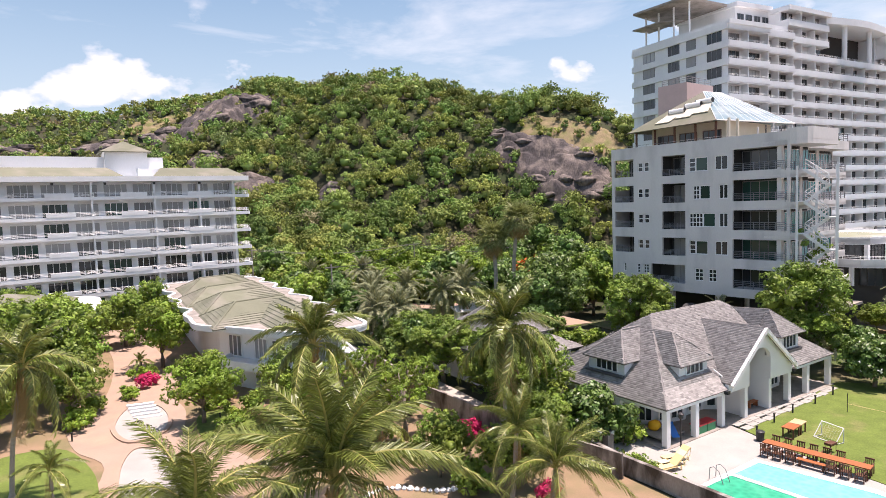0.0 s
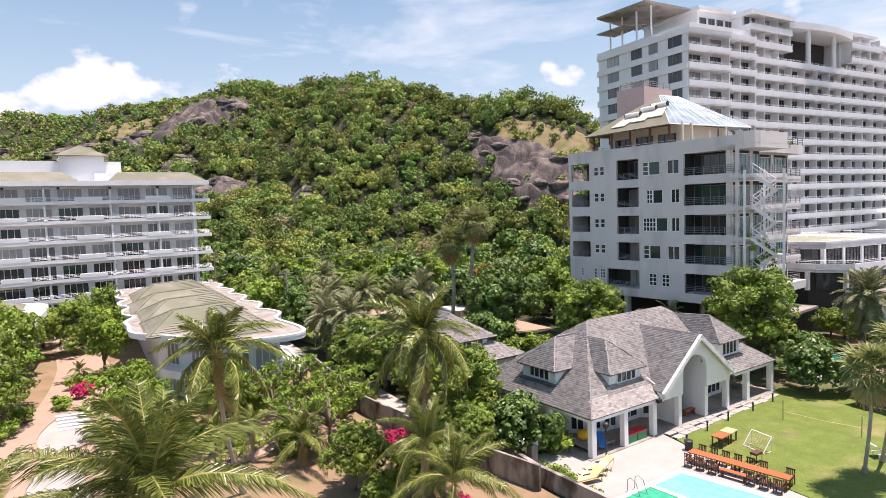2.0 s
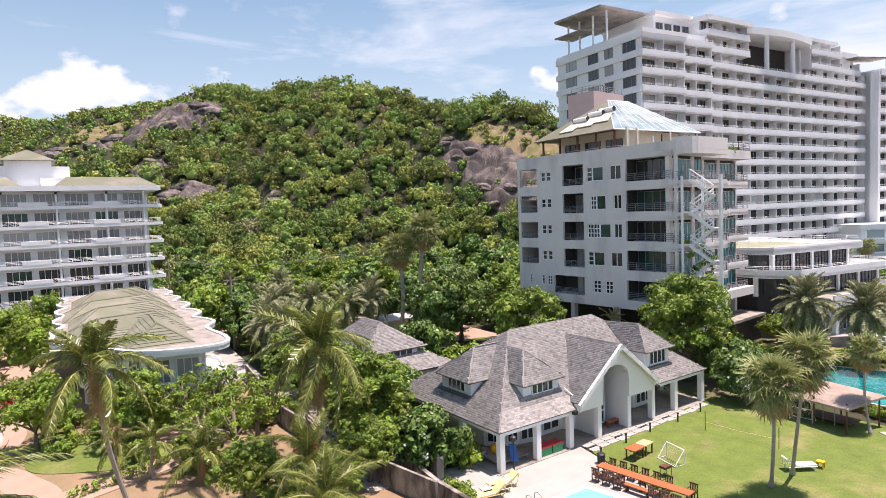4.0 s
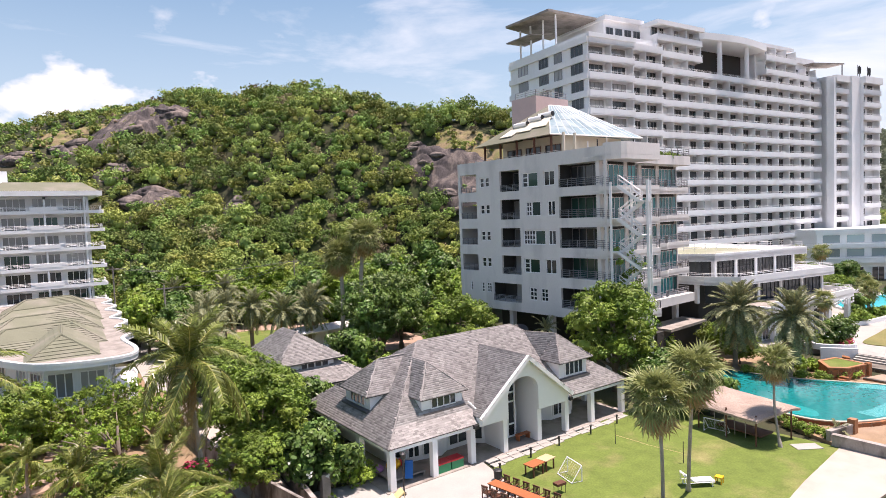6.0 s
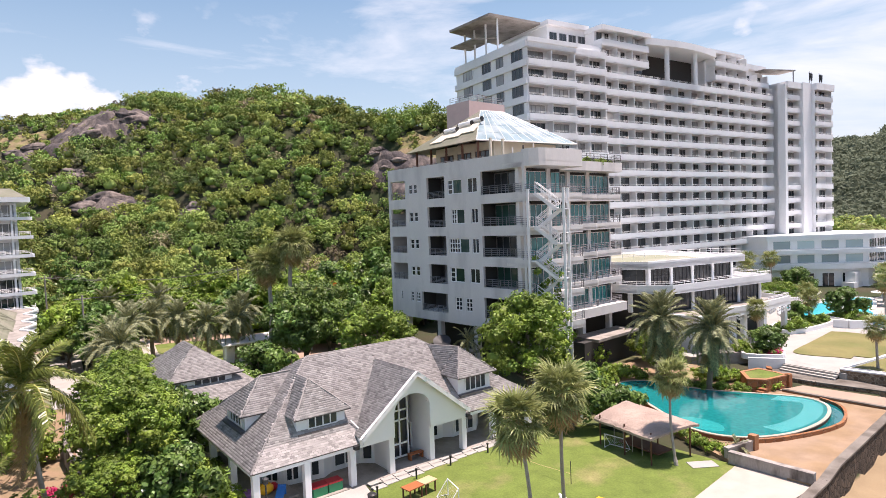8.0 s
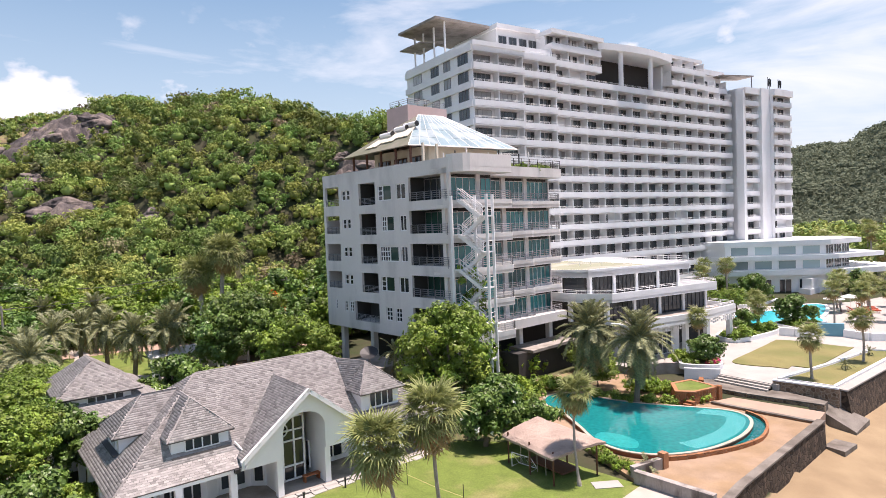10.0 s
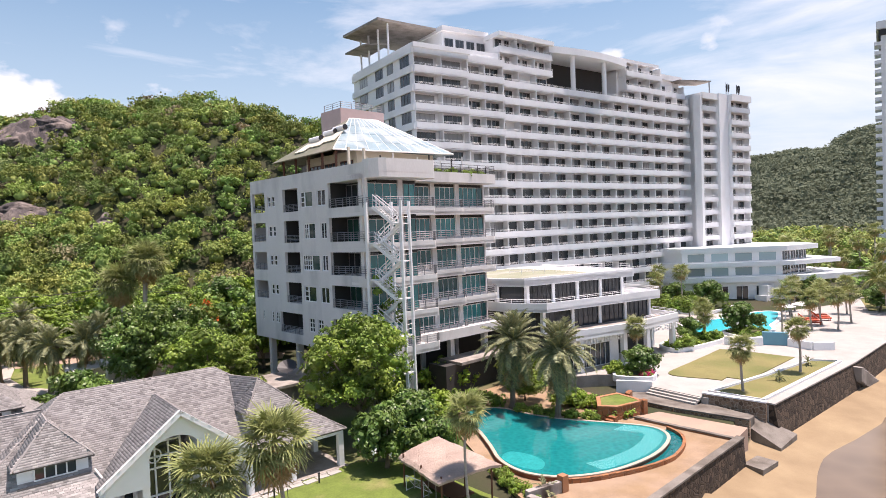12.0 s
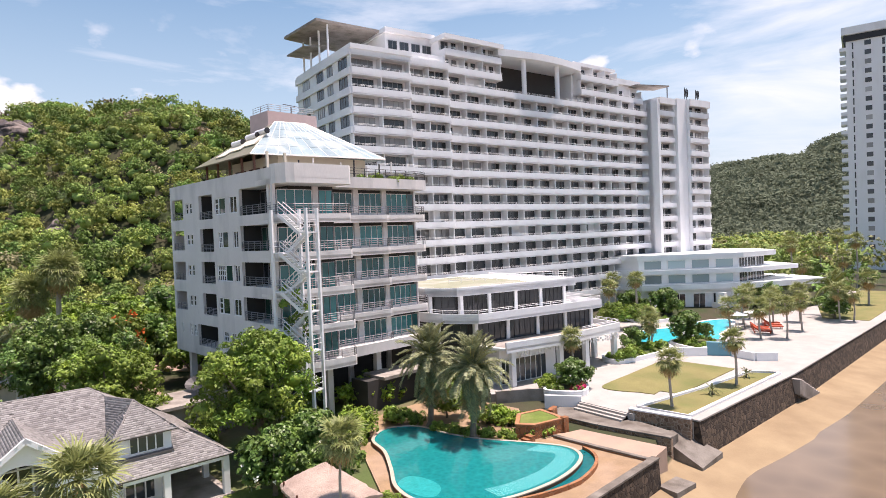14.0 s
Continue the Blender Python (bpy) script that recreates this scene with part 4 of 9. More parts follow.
cases += [(20.25, 7.5, 0.4, 1.1, 1, 3, GLASS_DARK), (18.2, 7.4, 0.5, 1.2, 1, 3, GLASS_DARK), (17.1, 7.4, 0.8, 1.2, 2, 3, GLASS_DARK), (10.0, 7.0, 1.05, 1.45, 2, 3, GLASS_DARK), (8.35, 7.0, 1.0, 1.45, 2, 3, GLASS_DARK)]
holes = openings + [(c - w / 2, c + w / 2, z, z + h) for c, z, w, h, *_ in cases]
merged = [(22.2 - o[1], 22.2 - o[0], o[2], o[3]) for o in holes]
part("west_wall", wall_with_openings(Build(), 0, 22.2, BASE, ROOF, merged, 0, 0.3), GREY, apt, m=WEST)
for c, z, w, h, cols, rows, g in cases:
    window(apt, pose(0.12, c, z, 0, 0, -90), w, h, cols, rows, g, WHITE_CLEAN, 0.09)
each("floor_slab", [(0.3, 19.0, 2.9, 22.2, hi + 0.02, hi + 0.44 if hi > 21 else hi + 0.98) for lo, hi in LEVELS], GREY, apt)
each("wall", ((0.3, 19.0, 1.0, 22.2, BASE, 6.5), (0.3, 19.2, 22.2, 22.4, 6.5, 18.0), (19.0, 19.2, 3.2, 22.0, BASE, 22.0)), GREY, apt)
# recess walls coloured near black in place of shade
each("room_block", ((2.2, 18.8, 3.4, 18.6, 6.5, 21.9), (3.4, 18.8, 18.6, 21.9, 6.5, 21.9), (0.35, 2.2, 6.05, 11.6, 6.5, 21.9), (0.35, 2.2, 16.5, 18.8, 6.5, 21.9), (0.35, 2.2, 14.85, 16.5, 8.8, 21.9), (2.2, 6.9, 1.1, 3.4, 6.5, 21.9)), RECESS_SHADE, apt, "recessed balcony walls painted dark for shade")
for i, (lo, hi) in enumerate(LEVELS):
    window(apt, pose(2.15, 3.6, lo - 0.3, 0, 0, -90), 4.8, hi - lo + 0.15, 5, 1, GLASS_GREEN if i in (1, 3) else GLASS_DARK, RAIL, 0.07, "sliding_door")
    window(apt, pose(2.15, 13.2, lo - 0.3, 0, 0, -90), 2.6, hi - lo + 0.1, 3, 1, GLASS_CURTAIN if i else GLASS_DARK, RAIL, 0.07, "sliding_door")
    if i < 4:
        window(apt, pose(3.35, 20.3, lo - 0.1, 0, 0, -90), 2.4, hi - lo, 2, 1, GLASS_DARK, RAIL, 0.07, "sliding_door")
        part("railing", railing(Build(), [(0.12, 18.9), (0.12, 21.7)], lo + 0.2, 0.75, 4, 0.025, 0.9), RAIL, apt)
    part("railing", railing(Build(), [(0.12, 11.8), (0.12, 14.8 if i < 4 else 16.4)], lo, 0.75, 5, 0.025, 1.0), RAIL, apt)
    part("railing", railing(Build(), [(0.12, 0.35), (0.12, 6.0)], lo, 0.85, 4, 0.03, 1.2), RAIL, apt)
# south balconies: a prow-like west half and a set-back east half
PROW = [(0.0, 0.35), (0.05, -0.5), (0.5, -1.35), (1.2, -1.6), (6.5, -1.95), (6.85, -1.7), (6.9, -1.4), (6.9, 1.6), (6.9, 2.6), (0.0, 2.6)]
WING = [(6.92, 1.75), (13.6, 1.35), (14.0, 1.45), (14.15, 1.8), (18.8, 1.55), (19.25, 1.75), (19.35, 2.2), (19.35, 3.3), (6.92, 3.3)]
for i, (lo, hi) in enumerate(LEVELS):
    for outline, front in ((PROW, PROW[:7]), (WING, WING[:8])):
        b = Build()
        b.prism(outline, lo - 0.85, lo - 0.6)
        for (ax, ay), (bx, by) in zip(front, front[1:]):
            t = (Vector((bx, by)) - Vector((ax, ay))).normalized() * 0.14
            b.prism([(ax, ay), (bx, by), (bx - t.y, by + t.x), (ax - t.y, ay + t.x)], lo - 0.95, lo - (0.2 if i < 4 else 0.1))
        bal = part("balcony", b, PALEGREY, apt)
        inner = [(x, y + 0.1) for x, y in front]
        part("railing", railing(Build(), inner, lo - 0.2, 0.85, 4, 0.028, 1.2), RAIL, bal)
    g = GLASS_TEAL
    hh = hi - lo + 0.25
    window(apt, pose(2.75, 1.0, lo - 0.55), 3.6, hh, 4, 1, g, WHITE_CLEAN, 0.06, "glazed_front")
    window(apt, pose(6.0, 1.0, lo - 0.55), 1.5, hh, 2, 1, g, RAIL, 0.06, "glazed_front")
    for c in (9.2, 13.0, 16.6):
        window(apt, pose(c, 3.3, lo - 0.55), 3.0, hh, 4, 1, g, WHITE_CLEAN, 0.06, "glazed_front")
    window(apt, pose(18.5, 3.25, lo - 0.55), 0.9, hh, 1, 1, g, RAIL, 0.06, "glazed_front")
    for u in (0.55, 4.9, 7.1, 11.1, 14.8):
        part("pier", Build().box(u - 0.3, u + 0.3, (0.95 if u < 6.9 else 3.15), (1.4 if u < 6.9 else 3.5), lo - 0.6, hi + 0.1), PALEGREY, apt)
# parapet of the roof terrace
b = Build()
b.prism([(0.0, 0.3), (0.02, -0.6), (0.5, -1.45), (1.2, -1.7), (6.6, -2.0), (6.95, -1.7), (6.95, 2.9), (0.0, 2.9)], 21.87, 22.35)
for (ax, ay), (bx, by) in zip([(0.0, 0.3), (0.02, -0.6), (0.5, -1.45), (1.2, -1.7), (6.6, -2.0), (6.95, -1.7)], [(0.02, -0.6), (0.5, -1.45), (1.2, -1.7), (6.6, -2.0), (6.95, -1.7), (6.95, 2.0)]):
    t = (Vector((bx, by)) - Vector((ax, ay))).normalized() * 0.2
    b.prism([(ax, ay), (bx, by), (bx - t.y, by + t.x), (ax - t.y, ay + t.x)], 22.3, 23.55)
part("parapet", b, PALEGREY, apt)
b = Build()
b.prism([(6.97, 1.6), (18.9, 1.4), (19.4, 1.8), (19.4, 3.4), (6.97, 3.4)], 21.9, 22.3)
b.box(6.97, 19.3, 1.45, 1.65, 21.9, 22.95)
b.box(19.2, 19.4, 1.6, 22.2, 21.9, 22.95)
part("parapet", b, PALEGREY, apt)
part("roof_terrace", Build().box(0.3, 19.2, 2.9, 21.9, 22.32, 22.45), CONCRETE, apt)
part("railing", railing(Build(), [(7.1, 1.6), (19.3, 1.6), (19.3, 20)], 22.95, 0.9, 3, 0.025, 1.3), DARKMETAL, apt)
part("railing", railing(Build(), [(2.6, 21.6), (2.6, 8.6), (6, 8.2)], 22.45, 1.3, 4, 0.025, 1.4), RAIL, apt)
# penthouse with a hipped roof, glazed towards the sea
part("penthouse_wall", Build().box(6.6, 18.0, 10.2, 20.5, 22.4, 26.0), CREAM, apt, "stained cream penthouse wall")
for v in (12.0, 15.2, 18.4):
    window(apt, pose(6.54, v, 22.5, 0, 0, -90), 2.4, 2.5, 3, 1, GLASS_DARK, WOOD_DARK, 0.08)
for v in (10, 12.6, 15.4, 18.2, 21):
    part("veranda_post", Build().box(3.7, 3.9, v - 0.1, v + 0.1, 22.4, 25.7), WOOD_DARK, apt)
for u in (4.6, 6.6):
    part("post", Build().box(u - 0.12, u + 0.12, 8.7, 8.95, 22.4, 26.0), CREAM, apt)
E0, E1, E2, E3 = (3.2, 9.6, 25.8), (18.9, 7.6, 25.9), (18.4, 21.0, 25.9), (2.6, 21.6, 25.5)
RW, RE = (8.9, 14.5, 30.3), (12.4, 13.9, 30.3)
part("roof_slope", Build().slab([E3, E0, RW], 0.12), GREENTILE, apt, "yellow-green sheet roof slope")
part("roof_slope", Build().slab([E2, E3, RW, RE], 0.12), GREENTILE, apt)
part("roof_slope", Build().slab([E1, E2, RE], 0.12), ROOFGLASS, apt)
NG = 11
for i in range(NG):
    a0, a1 = Vector(E0).lerp(Vector(E1), i / NG), Vector(E0).lerp(Vector(E1), (i + 1) / NG)
    b0, b1 = Vector(RW).lerp(Vector(RE), i / NG), Vector(RW).lerp(Vector(RE), (i + 1) / NG)
    for j in range(4):
        c = [a0.lerp(b0, j / 4), a1.lerp(b1, j / 4), a1.lerp(b1, (j + 1) / 4), a0.lerp(b0, (j + 1) / 4)]
        mid = sum(c, Vector()) / 4
        part("pane", Build().slab([mid + (q - mid) * 0.975 + Vector((0, -0.02, 0.03)) for q in c], 0.05), ROOFGLASS, apt, "weathered blue-white roof glass")
bars = Build()
for i in range(NG + 1):
    bars.bar(Vector(E0).lerp(Vector(E1), i / NG) + Vector((0, 0, 0.02)), Vector(RW).lerp(Vector(RE), i / NG) + Vector((0, 0, 0.02)), 0.05)
bars.bar(E0, E1, 0.08).bar(RW, RE, 0.08)
part("glazing_bar", bars, WHITE_CLEAN, apt)
for i in range(3):
    f = 0.25 + 0.23 * i
    a = Vector(E3).lerp(Vector(E0), f)
    up = (Vector(RW) - a).normalized()
    side = (Vector(E0) - Vector(E3)).normalized()
    s = a + up * (1.2 + 1.1 * i * 0.4)
    nrm = side.cross(up).normalized()
    nrm = nrm if nrm.z > 0 else -nrm
    heater = part("solar_panel", Build().slab([s + nrm * 0.15, s + side * 2.0 + nrm * 0.15, s + side * 2.0 + up * 2.2 + nrm * 0.15, s + up * 2.2 + nrm * 0.15], 0.1), CREAM, apt, "grey solar water panel")
    for e in (0.0, 2.1):
        part("end_cap", Build().tube([s + up * 2.4 + side * (e - 0.04) + nrm * 0.3, s + up * 2.4 + side * (e + 0.04) + nrm * 0.3], 0.32, 12), DARKMETAL, heater, "dark tank end")
    part("tank", Build().tube([s + up * 2.4 + nrm * 0.3, s + up * 2.4 + side * 2.1 + nrm * 0.3], 0.3, 12), WHITE_CLEAN, heater, "white cylinder tank with dark end", smooth=False)
part("lift_tower", Build().box(9.6, 16.2, 17.2, 21.5, 22.4, 32.1), PINK, apt, "faded pink lift tower")
part("railing", railing(Build(), [(9.8, 21), (9.8, 17.4), (16, 17.4)], 32.1, 0.8, 3, 0.03, 1.5), RAIL, apt)
dish = Build().bar((13.4, 18.4, 32.1), (13.4, 18.4, 33.2), 0.05).bar((12.2, 18.2, 33.3), (14.6, 18.6, 33.3), 0.04)
part("aerial", dish, DARKMETAL, apt)
for i in range(9):
    u = 4.4 + 1.55 * i
    part("column_stub", Build().box(u - 0.06, u + 0.06, 5.3 - 0.15 * i, 5.4 - 0.15 * i, 22.4, 24.5 + 0.3 * (i % 3)), DARKMETAL if i % 2 else PALEGREY, apt)
# open ground level on columns
for u in (0.8, 7.0, 13, 18.4):
    for v in (0.6 if u < 6 else 3.2, 8, 14, 20):
        part("column", Build().box(u - 0.3, u + 0.3, v - 0.3, v + 0.3, -0.1, BASE + 0.02), GREY, apt)
# solid near-black blocks stand for the shade of the open ground level
part("ground_level_wall", Build().box(6, 18.5, 8, 21, -0.1, BASE), RECESS_SHADE, apt, "recessed ground level painted dark for shade")
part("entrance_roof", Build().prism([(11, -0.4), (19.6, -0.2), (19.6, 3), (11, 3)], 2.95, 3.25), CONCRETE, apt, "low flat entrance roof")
part("entrance_wall", Build().box(9.5, 19.5, 0.4, 3, -0.1, 3.0), RECESS_SHADE, apt)

# steel escape stair beside the block
stair = thing("escape_stair", APT @ pose(-0.75, -1.0, 0, 0, 0, -68), "white steel zigzag escape stair overgrown at the foot", "staircase")
SL, SW = 3.45, 1.5
for s, w in ((0, 0), (SL, 0), (SL, SW), (1.7, SW)):
    part("post", Build().box(s - 0.11, s + 0.11, w - 0.11, w + 0.11, 0, 19.6), RAIL_WHITE, stair)
z = 19.3
for k in range(5):
    drop = 3.25 / 2
    for lane in (0, 1):
        w0, w1 = (0.05, 0.72) if lane == 0 else (0.78, 1.45)
        s0, s1 = (0.7, 2.75) if lane == 0 else (2.75, 0.7)
        za, zb = z, z - drop
        flight = Build()
        for w in (w0, w1):
            flight.slab([(s0, w - 0.035, za), (s1, w - 0.035, zb), (s1, w + 0.035, zb), (s0, w + 0.035, za)], 0.26)
        fl = part("flight", flight, RAIL_WHITE, stair)
        for i in range(8):
            f = (i + 0.5) / 8
            s, zz = s0 + (s1 - s0) * f, za + (zb - za) * f
            part("tread", Build().box(s - 0.13, s + 0.13, w0, w1, zz - 0.05, zz), RAIL_WHITE, fl)
        hand = Build()
        for w in (w0, w1):
            for h in (0.55, 0.95):
                hand.tube([(s0, w, za + h), (s1, w, zb + h)], 0.042, 5)
            for i in range(4):
                f = i / 3
                hand.bar((s0 + (s1 - s0) * f, w, za + (zb - za) * f), (s0 + (s1 - s0) * f, w, za + (zb - za) * f + 0.95), 0.02)
        part("handrail", hand, RAIL_WHITE, fl)
        z = zb
        e0, e1 = (2.75, SL) if lane == 0 else (0.0, 0.7)
        part("landing", Build().box(e0, e1, 0.0, SW, z - 0.1, z), RAIL_WHITE, stair)
        part("railing", railing(Build(), [(e1 if lane == 0 else e0, 0.05), (e1 if lane == 0 else e0, SW - 0.05)], z, 0.95, 2, 0.025), RAIL_WHITE, stair)

# ================= clubhouse =================
CLUB = pose(32.18, 27.57, 0, 0, 0, 4.0)
club = thing("clubhouse", CLUB, "white clubhouse with a grey shingled hip roof and porch", "house")
EAVE, RIDGE = 2.78, 7.6


def profile_wall(b, us, lo, hi, y0, y1):
    for a, c in zip(us, us[1:]):
        k = len(b.v)
        b.v += [(a, y0, lo(a)), (c, y0, lo(c)), (c, y1, lo(c)), (a, y1, lo(a)), (a, y0, hi(a)), (c, y0, hi(c)), (c, y1, hi(c)), (a, y1, hi(a))]
        b.face([k, k + 3, k + 2, k + 1], [k + 4, k + 5, k + 6, k + 7], [k, k + 1, k + 5, k + 4], [k + 1, k + 2, k + 6, k + 5], [k + 2, k + 3, k + 7, k + 6], [k + 3, k, k + 4, k + 7])
    return b


tab_ = Build()
tab_.v += [(-0.132, 0, -0.014), (0.132, 0, -0.014), (0.132, 0, 0.016), (-0.132, 0, 0.016), (0.132, 0.2, 0), (-0.132, 0.2, 0)]
tab_.face([0, 1, 2, 3], [3, 2, 4, 5])
TABS = tab_.mesh("shingle", SHINGLE), tab_.mesh("shingle", SHINGLE_DARK)


def shingled(parent, faces, tab=0.27, course=0.16, single=0):
    """Roof slopes (corners, eave first) laid with offset courses of shingle tabs; the first few are objects of their own."""
    V, F, made = [[], []], [[], []], 0
    tone = random.Random(12)
    for corners in faces:
        c = [Vector(p) for p in corners]
        part("roof_slope", Build().slab(c, 0.14), SHINGLE_BED, parent, "dark roof felt edge")
        e1 = (c[1] - c[0]).normalized()
        nrm = e1.cross(c[2] - c[0]).normalized()
        if nrm.z < 0:
            nrm = -nrm
        e2 = nrm.cross(e1)
        if e2.z < 0:
            e2 = -e2
        flat = [((p - c[0]).dot(e1), (p - c[0]).dot(e2)) for p in c]
        top, lo, hi = max(p[1] for p in flat), min(p[0] for p in flat), max(p[0] for p in flat)

        def inside(x, y):
            r = False
            for (ax, ay), (bx, by) in zip(flat, flat[1:] + flat[:1]):
                if (ay > y) != (by > y) and x < (bx - ax) * (y - ay) / (by - ay) + ax:
                    r = not r
            return r

        rows = int(top / course) + 1
        for j in range(int(min(p[1] for p in flat) / course) - 1, rows):
            y = j * course - 0.02
            n = int((hi - lo) / tab) + 2
            for i in range(n):
                x = lo + (i + 0.5 * (j % 2)) * tab + 0.04 * math.sin(i * 12.9 + j * 7.3)
                if not inside(x, y + course * 0.5 if j else 0.02):
                    continue
                o = c[0] + e1 * x + e2 * y + nrm * 0.012
                dark = int(tone.random() < 0.32)
                tilt = nrm * 0.016
                if made < single:
                    m = Matrix((e1, e2, nrm)).transposed().to_4x4()
                    m.translation = o
                    part("shingle", TABS[dark], None, parent, m=m)
                    made += 1
                    continue
                w = tab * 0.495
                p = [o - e1 * w + tilt, o + e1 * w + tilt, o + e1 * w + e2 * (course * 1.25), o - e1 * w + e2 * (course * 1.25)]
                k = len(V[dark])
                V[dark] += [*p, p[0] - nrm * 0.03, p[1] - nrm * 0.03]
                F[dark] += [(k, k + 1, k + 2, k + 3), (k + 4, k + 5, k + 1, k)]
    for v, f, mat in zip(V, F, (SHINGLE, SHINGLE_DARK)):
        part("shingles", array_mesh("shingles", np.array([tuple(q) for q in v]), np.array(f), mat), None, parent)["kind"] = "stuff"


U1, V1 = 22.95, 12.4
GW, GL, GR, GA = -0.3, 6.85, 15.85, (11.35, 6.75)
DS = (5.05, 6.75)
slopes = [
    [(-0.25, -0.25, EAVE), (6.9, -0.25, EAVE), (11.35, 4.9, 6.752), (11.35, 6.0, RIDGE), (6.3, 6.0, RIDGE)],
    [(15.8, -0.25, EAVE), (U1, -0.25, EAVE), (15.7, 6.0, RIDGE), (11.35, 6.0, RIDGE), (11.35, 4.9, 6.752)],
    [(-0.25, V1, EAVE), (-0.25, -0.25, EAVE), (6.3, 6.0, RIDGE)],
    [(U1, -0.25, EAVE), (U1, V1, EAVE), (15.7, 6.0, RIDGE)],
    [(U1, V1, EAVE), (-0.25, V1, EAVE), (6.3, 6.0, RIDGE), (15.7, 6.0, RIDGE)],
    # front gable
    [(GL, GW - 0.35, 3.2), (GL, 1.0, 3.2), (GA[0], 5.3, GA[1]), (GA[0], GW - 0.35, GA[1])],
    [(GR, 1.0, 3.2), (GR, GW - 0.35, 3.2), (GA[0], GW - 0.35, GA[1]), (GA[0], 5.3, GA[1])],
    # dormer to the sea, west part
    [(3.05, 0.95, 4.85), (7.05, 0.95, 4.85), (DS[0], 3.1, DS[1])],
    [(3.05, 3.0, 4.85), (3.05, 0.95, 4.85), (DS[0], 3.1, DS[1]), (DS[0], 5.2, DS[1])],
    [(7.05, 0.95, 4.85), (7.05, 3.2, 4.85), (DS[0], 5.2, DS[1]), (DS[0], 3.1, DS[1])],
    # dormer to the west
    [(0.75, 8.2, 4.85), (0.75, 4.1, 4.85), (2.9, 6.15, DS[1])],
    [(0.75, 4.1, 4.85), (3.0, 4.1, 4.85), (5.4, 6.15, DS[1]), (2.9, 6.15, DS[1])],
    [(3.0, 8.2, 4.85), (0.75, 8.2, 4.85), (2.9, 6.15, DS[1]), (5.4, 6.15, DS[1])],
    # dormer to the sea, east part
    [(15.9, 0.6, 5.1), (19.7, 0.6, 5.1), (17.6, 2.6, 7.0)],
    [(15.9, 2.9, 5.1), (15.9, 0.6, 5.1), (17.6, 2.6, 7.0)],
    [(17.6, 2.6, 7.0), (16.5, 5.2, 7.0), (15.9, 2.9, 5.1)],
    [(19.7, 0.6, 5.1), (19.6, 3.2, 5.1), (17.6, 2.6, 7.0)],
    [(16.5, 5.2, 7.0), (17.6, 2.6, 7.0), (19.6, 3.2, 5.1)],
]
SHINGLE_SLOPES = slopes
caps = Build()
for a, c in (((-0.25, -0.25, EAVE), (6.3, 6.0, RIDGE)), ((6.3, 6.0, RIDGE), (15.7, 6.0, RIDGE)), ((U1, -0.25, EAVE), (15.7, 6.0, RIDGE)), ((GA[0], GW - 0.35, GA[1]), (GA[0], 4.8, GA[1])),
             ((3.05, 0.95, 4.85), (DS[0], 3.1, DS[1])), ((7.05, 0.95, 4.85), (DS[0], 3.1, DS[1])), ((DS[0], 3.1, DS[1]), (DS[0], 5.2, DS[1])),
             ((0.75, 4.1, 4.85), (2.9, 6.15, DS[1])), ((0.75, 8.2, 4.85), (2.9, 6.15, DS[1])), ((2.9, 6.15, DS[1]), (5.4, 6.15, DS[1])),
             ((15.9, 0.6, 5.1), (17.6, 2.6, 7.0)), ((19.7, 0.6, 5.1), (17.6, 2.6, 7.0)), ((17.6, 2.6, 7.0), (16.5, 5.2, 7.0))):
    caps.tube([Vector(a) + Vector((0, 0, 0.0)), Vector(c) + Vector((0, 0, 0.0))], 0.055, 6)
part("ridge_cap", caps, SHINGLE_DARK, club)
# dormer fronts
for m, half, base in ((pose(5.05, 1.35, 3.75), 1.7, 1.1), (pose(1.15, 6.15, 3.7, 0, 0, -90), 1.75, 1.15), (pose(17.8, 1.05, 3.65), 1.6, 1.5)):
    b = Build()
    b.box(-half, half, 0, 0.15, 0, base)
    b.box(-half, -half + 0.15, 0.15, 2.2, 0, base)
    b.box(half - 0.15, half, 0.15, 2.2, 0, base)
    d = part("dormer", b, WHITE_CLEAN, club, "white boarded dormer front", m)
    window(d, pose(0.1, -0.03, 0.25), 2.1, base - 0.35, 4, 1, GLASS_DARK, WHITE_CLEAN, 0.07)
    part("sill", Build().box(-half - 0.05, half + 0.05, -0.35, 0.0, -0.02, 0.12), SHINGLE_BED, d, "dark sill flashing")
# gable front with its arch
us = [GL + 0.05 + (GR - GL - 0.1) * i / 60 for i in range(61)]
us = sorted(us + [9.58, 9.6, 12.55, 12.57])


def arch(u):
    return 4.15 + 1.05 * math.sqrt(max(0.0, 1 - ((u - 11.075) / 1.475) ** 2)) if 9.6 <= u <= 12.55 else 2.5


part("gable_wall", profile_wall(Build(), us, arch, lambda u: 3.1 + (GA[1] - 3.28) * (1 - abs(u - GA[0]) / 4.5), GW, GW + 0.3), WHITE_CLEAN, club, "white rendered gable with a tall arch")
bb = Build()
for s in (1, -1):
    e = GL - 0.1 if s > 0 else GR + 0.1
    bb.slab([(e, GW - 0.42, 3.18), (GA[0], GW - 0.42, GA[1] + 0.05), (GA[0], GW - 0.2, GA[1] + 0.05), (e, GW - 0.2, 3.18)], 0.28)
part("bargeboard", bb, WHITE_CLEAN, club)
# porch columns and beam
for u in (0.1, 3.3, 6.45, 9.4, 12.75, 15.7, 18.7, 22.5):
    part("column", Build().box(u - 0.2, u + 0.2, -0.15, 0.25, 0.0, 2.62), WHITE_CLEAN, club)
